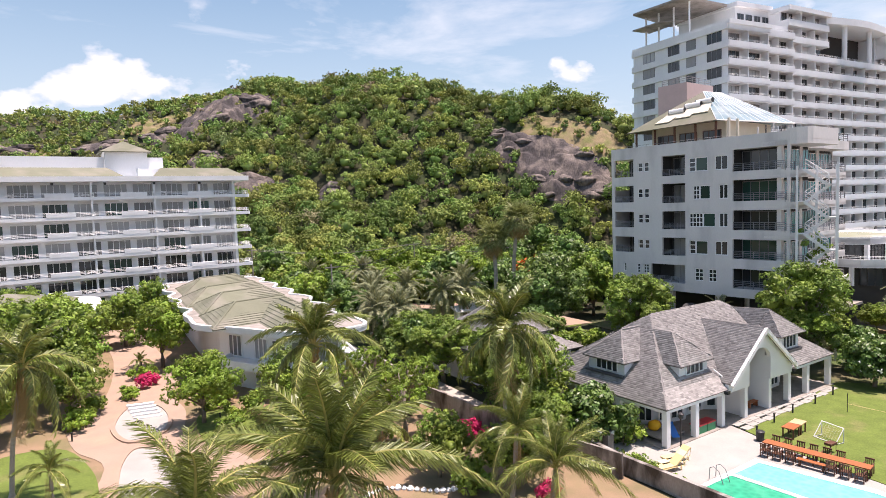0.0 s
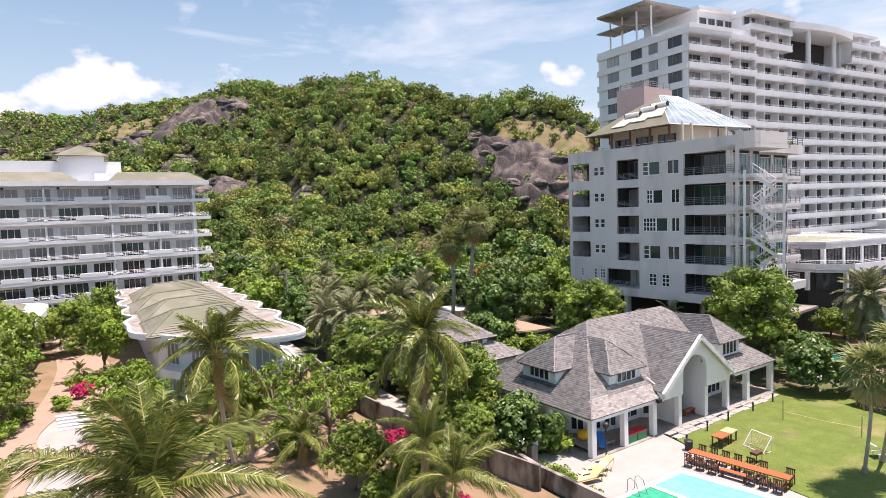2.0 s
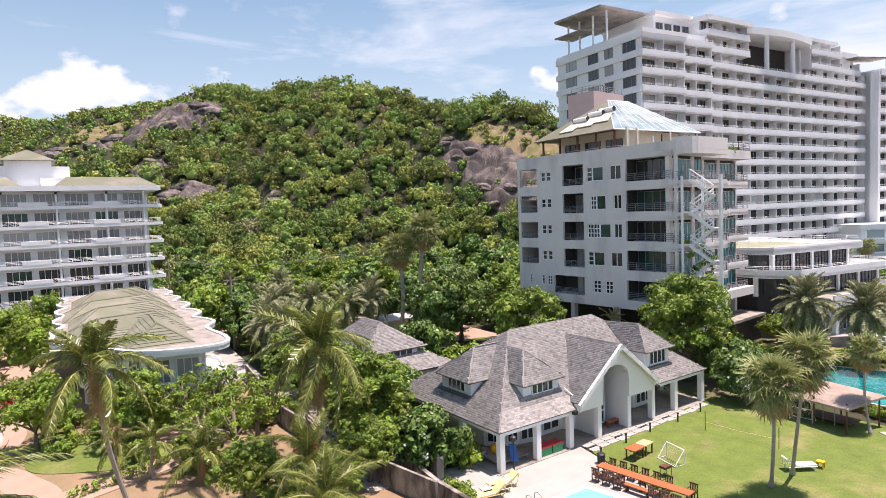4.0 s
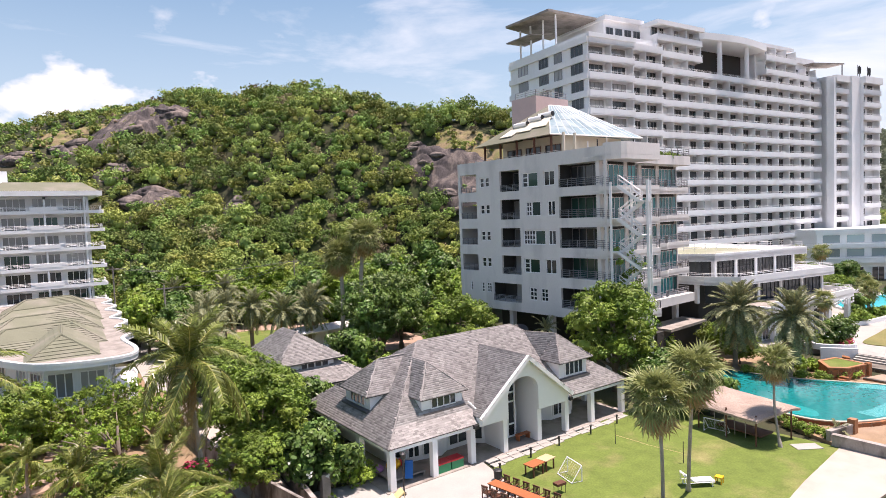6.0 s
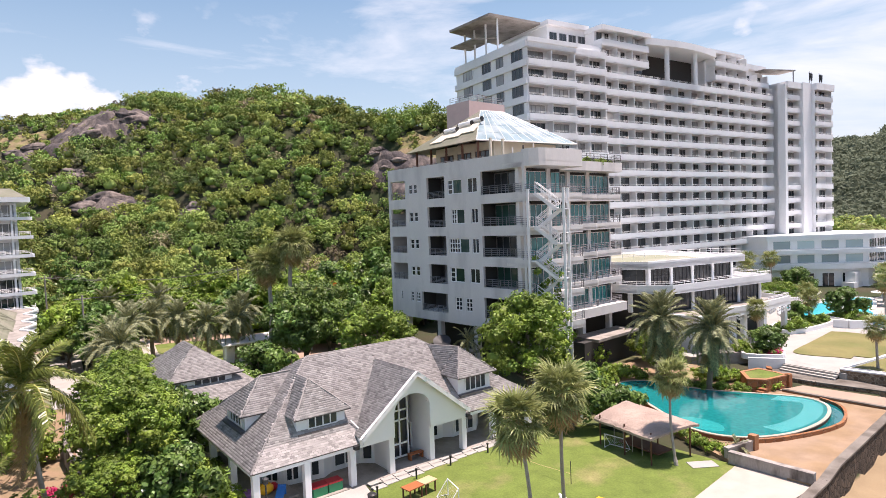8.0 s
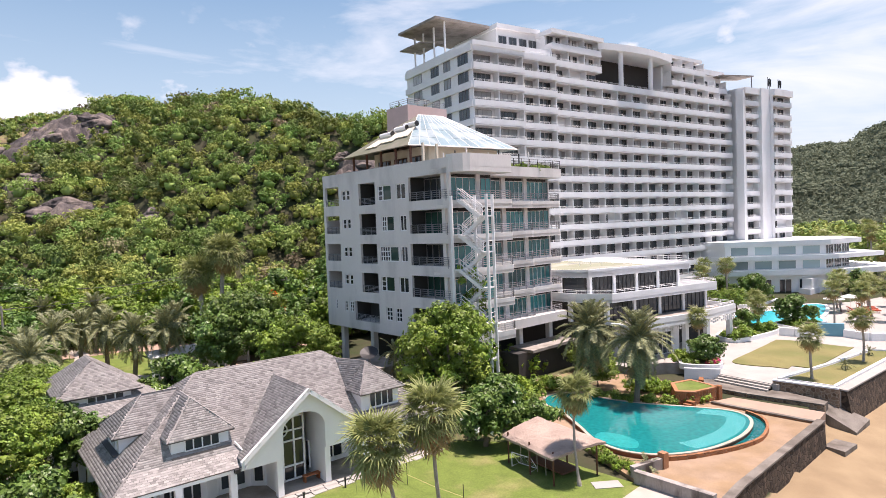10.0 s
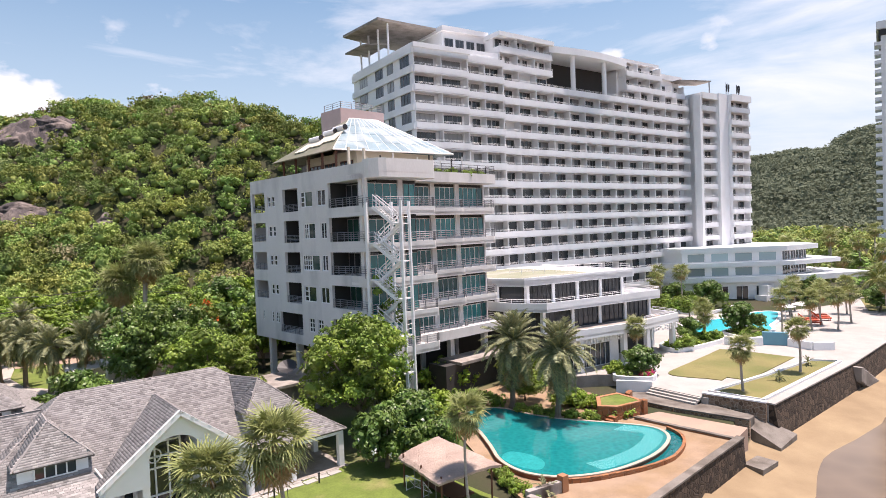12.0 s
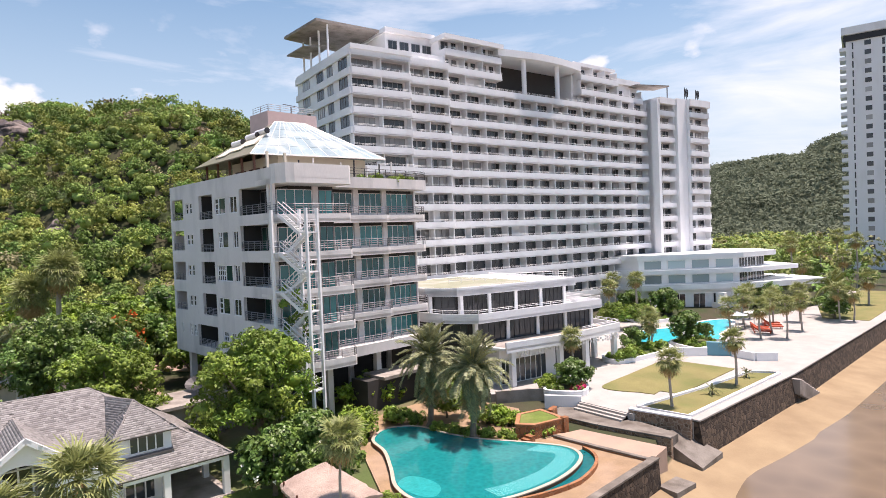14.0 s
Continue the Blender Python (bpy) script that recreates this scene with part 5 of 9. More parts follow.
for v in (4.0, 8.0, 12.0):
    part("column", Build().box(-0.1, 0.3, v - 0.2, v + 0.2, 0.0, 2.62), WHITE_CLEAN, club)
    part("column", Build().box(22.3, 22.7, v - 0.2, v + 0.2, 0.0, 2.62), WHITE_CLEAN, club)
for u in (9.4, 12.75):
    part("column", Build().box(u - 0.19, u + 0.19, -0.29, 0.2, 2.62, 4.3), WHITE_CLEAN, club)
b = Build()
for x0, x1 in ((-0.12, 9.25), (12.9, 22.7)):
    b.box(x0, x1, -0.14, 0.22, 2.45, 2.76)
b.box(-0.11, 0.25, 0.22, 12.2, 2.45, 2.76)
b.box(22.35, 22.7, 0.22, 12.2, 2.45, 2.76)
part("beam", b, WHITE_CLEAN, club)
part("porch_ceiling", Build().box(0.3, 9.4, 0.3, 12.0, 2.6, 2.66), WHITE_CLEAN, club)
part("porch_ceiling", Build().box(12.75, 22.3, 0.3, 12.0, 2.6, 2.66), WHITE_CLEAN, club)
part("porch_floor", Build().box(-0.4, 22.9, -0.3, 12.3, -0.1, 0.09), CONCRETE, club, "grey-brown tiled porch floor")
# house walls under the porch, with canted bays
b = Build()
b.prism([(2.0, 4.2), (3.0, 3.0), (5.6, 2.4), (6.4, 2.9), (8.6, 2.9), (9.4, 2.2), (9.4, 11.8), (2.0, 11.8)], 0.05, 2.62)
b.prism([(12.75, 2.2), (13.6, 2.9), (16.0, 2.9), (16.6, 2.4), (19.0, 2.4), (19.8, 3.2), (19.8, 11.8), (12.75, 11.8)], 0.05, 2.62)
part("wall", b, WHITE_CLEAN, club)
each("entrance_wall", ((9.4, 9.55, 0.2, 4.3, 0.05, 5.0), (12.6, 12.75, 0.2, 4.3, 0.05, 5.0), (9.55, 12.6, 4.2, 4.35, 0.05, 5.1)), WHITE_CLEAN, club, "pale wall of the tall entrance recess")
big = part("arched_window", Build().box(9.6, 11.9, 1.62, 1.7, 0.2, 5.08), GLASS_DARK, club, "tall dark arched window with white bars")
fr = Build()
for u in (9.62, 10.35, 11.15, 11.86):
    fr.box(u - 0.05, u + 0.05, 1.52, 1.62, 0.2, 5.08)
for zz in (0.25, 1.2, 2.9, 3.6, 4.5):
    fr.box(9.6, 11.88, 1.52, 1.62, zz - 0.05, zz + 0.05)
ringp = [(10.3 + 0.42 * math.cos(k * math.pi / 9), 1.55, 3.7 + 0.42 * math.sin(k * math.pi / 9)) for k in range(19)]
fr.tube(ringp, 0.05, 5)
part("glazing_bar", fr, WHITE_CLEAN, big)
for u, v, w, n, ang in ((3.55, 2.83, 0.9, 2, -13), (4.75, 2.55, 1.15, 2, -13), (7.4, 2.85, 1.7, 2, 0), (9.0, 2.5, 0.75, 1, -41), (13.15, 2.5, 0.8, 1, 39), (14.7, 2.85, 1.6, 2, 0), (17.7, 2.35, 1.9, 3, 0), (2.45, 3.6, 1.0, 2, -50), (19.4, 2.75, 0.8, 2, 45)):
    window(club, pose(u, v, 0.35, 0, 0, ang), w, 2.05, n, 1, GLASS_DARK, WHITE_CLEAN, 0.09)
window(club, pose(12.55, 2.8, 0.4, 0, 0, -90), 1.2, 1.9, 2, 1, GLASS_DARK, WHITE_CLEAN, 0.08)
part("downpipe", Build().tube([(7.0, 1.0, 4.0), (7.3, 0.35, 3.45), (7.3, -0.3, 3.05), (7.1, -0.35, 2.6)], 0.05, 6), WHITE_CLEAN, club)
for u in (6.6, 15.9):
    part("wall_lamp", Build().box(u - 0.16, u + 0.16, -0.5, -0.2, 2.5, 2.75), DARKMETAL, club, "dark porch lamp")

# small shingled house behind
lodge = thing("garden_lodge", pose(35.3, 42.0, 0.8, 0, 0, 4), "small white lodge with a grey hip roof", "house")
b = Build()
b.box(-5.2, 2.2, 0.8, 14, -0.9, 2.6)
part("wall", b, WHITE_CLEAN, lodge)
b = Build()
b.box(-4.4, 0.2, 2.2, 2.4, 2.9, 4.2)
d = part("dormer", b, WHITE_CLEAN, lodge)
window(d, pose(-1.6, 2.15, 3.15), 2.6, 0.95, 4, 1, GLASS_DARK, WHITE_CLEAN, 0.08)
LODGE_SLOPES = [
    [(-6, 0, 2.6), (3, 0, 2.6), (-1.5, 5, 5.0)], [(3, 0, 2.6), (3, 15, 2.6), (-1.5, 11, 5.0), (-1.5, 5, 5.0)], [(-6, 15, 2.6), (-6, 0, 2.6), (-1.5, 5, 5.0), (-1.5, 11, 5.0)],
    [(-5, 1.8, 4.2), (1, 1.8, 4.2), (-2, 5, 6.4)], [(1, 1.8, 4.2), (1, 10, 4.2), (-2, 8, 6.4), (-2, 5, 6.4)], [(-5, 10, 4.2), (-5, 1.8, 4.2), (-2, 5, 6.4), (-2, 8, 6.4)],
]
gate = thing("covered_walk", pose(41.5, 70, 0, 0, 0, 8), "low white covered walk with a grey roof", "shelter")
part("roof", Build().slab([(-1.2, -1.2, 2.6), (11.5, -1.2, 2.6), (11.5, 0.6, 3.2), (-1.2, 0.6, 3.2)], 0.16), PALEGREY, gate)
for u in (-0.8, 3, 7, 11):
    part("post", Build().box(u - 0.12, u + 0.12, -0.9, -0.66, 0, 2.55), WHITE_CLEAN, gate)
part("wall", Build().box(-0.6, 11.3, 0.3, 0.5, 0, 2.9), PALEGREY, gate)

# ================= white seven-storey hotel by the hill =================
INN = pose(-40, 100, 0, 0, 0, 3.9)
inn = thing("balcony_hotel", INN, "long white hotel with continuous balconies and green roofs", "hotel")
LU = 61.75
body = Build()
body.box(0, LU - 1.6, 1.9, 16, -0.1, 22.2)
part("wall", body, WHITE, inn)
for k in range(7):
    z = 19.9 - 2.84 * k
    b = Build()
    b.box(0, LU - 0.1, -0.1, 2.0, z - 0.42, z - 0.2)
    b.box(0, LU, -0.2, -0.05, z - 0.5, z)
    b.prism([(LU - 0.15, -0.2), (LU + 0.25, 0.2), (LU + 0.25, 4), (LU - 0.15, 4)], z - 0.5, z)
    bal = part("balcony", b, WHITE, inn)
    part("railing", railing(Build(), [(20, -0.1), (LU - 0.1, -0.1), (LU + 0.1, 3.8)], z, 0.6, 3, 0.022, 1.4), RAIL_WHITE, bal)
    n = 0
    for u in np.arange(21.0, LU - 4, 3.95):
        g = (GLASS_GREEN, GLASS_CURTAIN, GLASS_DARK)[(2 if k > 3 else 1) if rnd.random() < 0.7 else 0]
        window(inn, pose(float(u) + 1.7, 1.88, z - 0.2), 3.2, 2.1, 4, 1, g, WHITE_CLEAN, 0.07)
        n += 1
    for u in (24, 33.4, 42.9, 52.3):
        part("solid_panel", Build().box(u, u + 3.6, -0.24, -0.02, z, z + 0.55), WHITE, bal)
    for u in (28, 37.5, 47.2, 56.5):
        part("ornate_panel", Build().box(u, u + 1.9, -0.22, -0.16, z + 0.55, z + 0.62).box(u, u + 0.07, -0.22, -0.16, z, z + 0.55).box(u + 1.83, u + 1.9, -0.22, -0.16, z, z + 0.55).bar((u, -0.19, z + 0.05), (u + 1.9, -0.19, z + 0.5), 0.03).bar((u, -0.19, z + 0.5), (u + 1.9, -0.19, z + 0.05), 0.03), RAIL_WHITE, bal)
for u in (25.3, 39.15, 47.6, 54.15, 59.4):
    part("fin", Build().box(u - 0.12, u + 0.12, -0.02, 1.9, -0.1, 22.0), WHITE, inn)
b = Build()
b.box(0, LU + 0.1, -0.6, 17, 22.1, 22.85)
b.prism([(46, 4), (LU - 2, 4), (LU - 2, 16), (46, 16)], 22.85, 24.3)
part("roof_edge", b, WHITE, inn)
for u0, u1 in ((25.5, 43.5), (47.5, LU - 0.3)):
    b = Build()
    b.slab([(u0, -0.4, 22.87), (u1, -0.4, 22.87), (u1 - 1.8, 3.8, 24.4), (u0 + 1.8, 3.8, 24.4)], 0.1)
    b.slab([(u1, -0.4, 22.87), (u1, 4.2, 22.87), (u1 - 1.8, 3.8, 24.4)], 0.1)
    part("roof_slope", b, GREENTILE, inn, "pale green tiled roof skirt")
part("parapet", Build().box(20, 50, 6, 6.3, 22.85, 26.2), WHITE, inn)
for u, v in ((44.6, 7.5), (24.4, 5.0)):
    b = Build()
    b.box(u - 3.0, u + 3.0, v - 2.2, v + 3.4, 22.85, 27.1)
    t = part("roof_tower", b, WHITE, inn, "white roof tower with a green hip roof")
    part("roof", hip(Build(), u - 3.7, u + 3.7, v - 2.9, v + 4.1, 27.0, 28.9, u - 0.1, u + 0.1, v + 0.6, 0.12), GREENTILE, t)
for u in np.arange(21, 58, 6.6):
    part("lamp_box", Build().box(float(u), float(u) + 0.35, -0.3, -0.1, 21.6, 21.95), DARKMETAL, inn)

# ================= white villa with scalloped eaves =================
villa = thing("villa", pose(0, 0, 0), "white villa with scalloped eaves and pale green tiles", "villa")
outline = [(7.0, 64), (7.4, 61.0), (10.2, 57.2), (13.4, 52.2), (17.0, 50.6), (20.2, 51.0), (21.0, 54)]
y = 60.0
while y < 100:
    outline += [(20.4, y), (21.7, y + 3.4), (21.2, y + 6.4)]
    y += 8.2
outline += [(20.3, 101), (8, 101)]
y = 97.0
while y > 66:
    outline += [(7.9, y), (6.9, y - 3.0), (7.1, y - 6.2)]
    y -= 8.4
eaves = curve_through(outline, 4)
part("eave", Build().prism(eaves, 5.85, 6.25), WHITE, villa, "thick white scalloped eave")
part("eave_lip", ring(Build(), eaves, -0.3, 0.05, 6.2, 6.42), WHITE, villa)
part("wall", Build().prism([(9.5, 63), (11.8, 58.6), (14, 54), (18.6, 53), (19.3, 56), (19.5, 100), (9.3, 100)], 0, 5.8), WHITE, villa)
bal = part("balcony", Build().prism(curve_through([(9.2, 59.5), (13.2, 52.6), (17, 51), (20.2, 51.6), (20.8, 55), (20.6, 62), (12, 62)], 4), 2.6, 2.85), WHITE, villa)
part("balcony_wall", ring(Build(), curve_through([(9.2, 59.5), (13.2, 52.6), (17, 51), (20.2, 51.6), (20.8, 55), (20.6, 62), (12, 62)], 4), -0.12, 0.02, 2.5, 3.2), WHITE, villa)
for (ax, ay), (bx, by), n in (((11.8, 58.6), (14, 54), 2), ((14, 54), (18.6, 53), 2), ((18.6, 53), (19.3, 56), 1), ((9.5, 63), (11.8, 58.6), 1)):
    for i in range(n):
        f = (i + 0.5) / n
        ang = math.degrees(math.atan2(by - ay, bx - ax))
        nx, ny = (by - ay) / math.hypot(bx - ax, by - ay), -(bx - ax) / math.hypot(bx - ax, by - ay)
        for zz in (0.3, 3.0):
            window(villa, pose(ax + (bx - ax) * f + nx * 0.06, ay + (by - ay) * f + ny * 0.06, zz, 0, 0, ang), 1.9, 2.1, 3, 1, GLASS_CURTAIN, WHITE_CLEAN, 0.08)


def tiled(parent, corners, pitch=0.42):
    """A tiled slope: a bed with raised courses."""
    c = [Vector(p) for p in corners]
    sl = part("roof_slope", Build().slab(c, 0.12), GREENTILE, parent)
    e1 = (c[1] - c[0]).normalized()
    nrm = e1.cross(c[2] - c[0]).normalized()
    nrm = nrm if nrm.z > 0 else -nrm
    e2 = nrm.cross(e1)
    e2 = e2 if e2.z > 0 else -e2
    flat = [((p - c[0]).dot(e1), (p - c[0]).dot(e2)) for p in c]
    top = max(p[1] for p in flat)
    b = Build()
    for j in range(1, int(top / pitch)):
        y = j * pitch
        xs_ = []
        for (ax, ay), (bx, by) in zip(flat, flat[1:] + flat[:1]):
            if (ay > y) != (by > y):
                xs_.append((bx - ax) * (y - ay) / (by - ay) + ax)
        if len(xs_) >= 2:
            x0, x1 = min(xs_), max(xs_)
            p = [c[0] + e1 * x + e2 * yy + nrm * h for x, yy, h in ((x0, y - pitch * 0.5, 0.05), (x1, y - pitch * 0.5, 0.05), (x1, y + pitch * 0.45, 0.005), (x0, y + pitch * 0.45, 0.005))]
            b.slab(p, 0.04)
    if b.v:
        part("tile_course", b, GREENTILE, sl)["kind"] = "stuff"


part("flat_roof", Build().prism(offset(eaves, -0.3), 6.2, 6.3), CONCRETE, villa, "stained grey flat roof behind the eave")
for xa, ya, xb, yb in ((11.5, 89.3, 16.4, 91.0), (10.7, 78.0, 16.5, 80.3), (11.3, 71.0, 16.2, 72.5), (11.1, 62.4, 16.0, 64.0)):
    P, Q = (xa, ya, 8.05), (xb, yb, 8.05)
    A, B, C, D = (xa - 2.9, ya - 4.4, 6.3), (xb + 3.0, yb - 4.4, 6.3), (xb + 3.0, yb + 4.4, 6.3), (xa - 2.9, ya + 4.4, 6.3)
    for face in ([A, B, Q, P], [B, C, Q], [C, D, P, Q], [D, A, P]):
        tiled(villa, face)
    for q, p in ((A, P), (B, Q), (C, Q), (D, P), (P, Q)):
        part("ridge_cap", Build().tube([q, p], 0.1, 6), GREENTILE, villa)
P, Q = (15.4, 55.9, 8.0), (15.4, 62.0, 8.0)
A, B, C, D = (12.7, 53.3, 6.3), (18.1, 53.3, 6.3), (18.4, 62, 6.3), (12.4, 62, 6.3)
for face in ([A, B, P], [B, C, Q, P], [D, A, P, Q]):
    tiled(villa, face)
for q in (A, B, Q):
    part("ridge_cap", Build().tube([q, P], 0.1, 6), GREENTILE, villa)
steps = Build()
for i in range(5):
    steps.prism([(13.8 + 0.1 * i, 47.0 + 0.5 * i), (16.6 + 0.05 * i, 45.9 + 0.5 * i), (17.2, 50), (14.8, 51)], 0, 0.16 * (i + 1))
part("steps", steps, PINKPAVE, villa)

villa2 = thing("villa", pose(-23, 10, 0), "white villa with scalloped eaves and pale green tiles")
part("eave", Build().prism(curve_through([(7, 62), (12, 55), (20, 56), (21, 62), (22, 70), (21, 84), (7, 84)], 4), 5.7, 6.4), WHITE, villa2)
part("wall", Build().box(9, 19, 59, 83, 0, 5.8), WHITE, villa2)
part("roof_slope", hip(Build(), 8.2, 19.8, 57, 84, 6.4, 9.4, 13.9, 14.1, 66), GREENTILE, villa2)

# far white tower
tower = thing("residential_tower", pose(262.5, 63.5, 0, 0, 0, -72), "tall white apartment tower far along the coast", "tower")
part("wall", Build().box(0.8, 30, 0, 26, 0, 74), WHITE, tower)
part("roof", Build().box(-0.4, 31, -0.8, 27, 74.6, 77).box(0.6, 30.2, -0.3, 26, 74, 74.6), WHITE, tower)
# solid black band stands in for a shaded gap under the roof
part("roof_gap_shade", Build().box(0.2, 30.4, -0.5, 26.4, 72.6, 74.4), DARKMETAL, tower)
for k in range(24):
    z = 3 + 2.9 * k
    part("balcony", Build().box(-0.9, 0.9, -0.3, 6, z, z + 1.1).box(13, 30, -1.6, 0.2, z, z + 1.1), WHITE, tower)
    window(tower, pose(6.5, -0.06, z + 0.9), 1.8, 1.6, 1, 1, GLASS_DARK if k % 3 else GLASS_CURTAIN, WHITE_CLEAN)
    window(tower, pose(10.5, -0.06, z + 0.2), 0.8, 2.2, 1, 1, GLASS_DARK, WHITE_CLEAN)
    window(tower, pose(18, -0.06, z + 0.6), 6.8, 1.9, 4, 1, GLASS_DARK, WHITE_CLEAN)
    window(tower, pose(2.6, -0.06, z + 0.2), 0.5, 2.2, 1, 1, GLASS_DARK, WHITE_CLEAN)

# ================= rocks on the hill =================


def rock_mesh(x, y, rx, ry, turn, rise, seed, mat, n=64, sink=1.6):
    """An exposed slab that follows the slope: an uneven oval of ground raised, with ledges and joints."""
    c, s = math.cos(radians(turn)), math.sin(radians(turn))
    g = np.linspace(-1.25, 1.25, n)
    v = []
    for b in g:
        for a in g:
            px, py = x + c * a * rx - s * b * ry, y + s * a * rx + c * b * ry
            q = Vector((px * 0.13 + seed, py * 0.13, seed * 0.7))
            edge = noise.noise(q * 1.6) * 0.3 + noise.noise(q * 4) * 0.12
            r = math.hypot(a, b) + edge
            dome = math.sqrt(max(0.0, 1 - r * r)) if r < 1 else -(r - 1) * sink * 2
            ledge = abs(noise.noise(Vector((px * 0.09 + py * 0.05, py * 0.03, seed)) * 3))
            fine = noise.noise(q * 11) * 0.3 + noise.noise(q * 26) * 0.12
            v.append((px, py, float(land(px, py)) + rise * dome * (0.75 + 0.5 * noise.noise(q * 2.2)) - (1.1 * (1 - min(1, ledge * 5)) if r < 0.95 else 0) * rise * 0.3 + fine * rise * 0.1))
    i = (np.arange(n - 1)[:, None] * n + np.arange(n - 1)[None, :]).ravel()
    return array_mesh("rock_outcrop", np.array(v), np.stack([i, i + 1, i + n + 1, i + n], 1), mat, smooth=True)


def boulder_mesh(seed, rx, ry, rz):
    """A worn granite boulder: a rounded block with flattened sides and a few joints."""
    bm = bmesh.new()
    bmesh.ops.create_icosphere(bm, subdivisions=4, radius=1.0)
    for v in bm.verts:
        p = v.co.copy()
        q = p * 1.3 + Vector((seed, seed * 0.6, 0))
        p *= 1 + 0.22 * noise.noise(q) + 0.09 * noise.noise(q * 2.7) + 0.025 * noise.noise(q * 9)
        crack = abs(noise.noise(Vector((p.x * 0.8 + seed, p.y * 2.2, p.z * 0.5))))
        p *= 1 - 0.12 * max(0.0, 1 - crack * 9)
        v.co = Vector((p.x * rx, p.y * ry, p.z * rz))
    me = bpy.data.meshes.new("boulder")
    bm.to_mesh(me)
    bm.free()
    me.materials.append(ROCK)
    me.polygons.foreach_set("use_smooth", [True] * len(me.polygons))
    return me


def outcrop(x, y, rx, ry, turn, rise, seed):
    ob = thing("rock_outcrop", None, "bare grey-brown granite boulders and slab on the wooded hillside", "rock", "hill outcrops")
    part("slab", rock_mesh(x, y, rx, ry, turn, rise * 0.8, seed, ROCK), None, ob)
    rg_ = random.Random(int(seed * 10))
    c, s_ = math.cos(radians(turn)), math.sin(radians(turn))
    for i in range(3):
        turn_ = rg_.uniform(0, 2 * math.pi)
        a, b = math.cos(turn_) * rg_.uniform(0.55, 0.95), math.sin(turn_) * rg_.uniform(0.55, 0.95)
        px, py = x + c * a * rx - s_ * b * ry, y + s_ * a * rx + c * b * ry
        size = min(rx, ry * 1.6) * (rg_.uniform(0.4, 0.6) if rx < 10 else rg_.uniform(0.2, 0.36))
        part("boulder", boulder_mesh(seed + i, size * rg_.uniform(1.0, 1.7), size * 0.8, size * rg_.uniform(0.4, 0.6)), None, ob,
             m=pose(px, py, float(land(px, py)) + rise * 0.1, rg_.uniform(-15, 15), rg_.uniform(-15, 15), turn + rg_.uniform(-25, 25)))
    return ob


# centre, half lengths, turn, rise
ROCKS = [(42, 233, 19, 11, -28, 5.0), (1, 246, 8, 5, -20, 3.2), (-26, 262, 9, 5, 0, 3), (20, 240, 5.5, 4, -30, 3.0),
         (111.3, 136, 18.5, 5.6, -72, 3.0), (107.8, 150, 6, 2.6, -76, 3.0), (108.2, 130, 7, 3.0, -70, 3.6), (114.8, 121, 5, 4, -50, 2.2),
         (38.5, 186, 9, 4.2, -15, 4.0), (55.5, 165, 5.2, 2.8, -89, 3.0), (30, 208.5, 6.5, 4, -56, 3.2)]
for i, r in enumerate(ROCKS):
    outcrop(*r, 3.1 + 1.7 * i)
GRASSY = [(118.5, 139, 14, 5.5, -72, 0.5), (124, 127, 9, 5, -60, 0.5), (17, 252, 8, 5, -20, 0.6), (33, 247, 12, 4, -28, 0.8), (-14, 256, 8, 4, 0, 0.6)]
for i, r in enumerate(GRASSY):
    structure("ground_dry_grass", rock_mesh(*r, 9.3 + i, DRYGRASS, 40, 1.0), None, "tan dry grass on the hillside beside bare rock", "grass")

# ================= plants =================


CUBE = [(x, y, z) for x in (-1, 0, 1) for y in (-1, 0, 1) for z in (-1, 0, 1) if (x, y, z) != (0, 0, 0)]
CORE_V = np.array([Vector(p).normalized() for p in CUBE])
CORE_F = []
for ax in range(3):
    for side in (-1, 1):
        for i in (-1, 0):
            for j in (-1, 0):
                loop = []
                for di, dj in ((0, 0), (1, 0), (1, 1), (0, 1)):
                    p = [0, 0, 0]
                    p[ax], p[(ax + 1) % 3], p[(ax + 2) % 3] = side, i + di, j + dj
                    loop.append(CUBE.index(tuple(p)))
                CORE_F.append(loop if side > 0 else loop[::-1])
CORE_F = np.array(CORE_F)


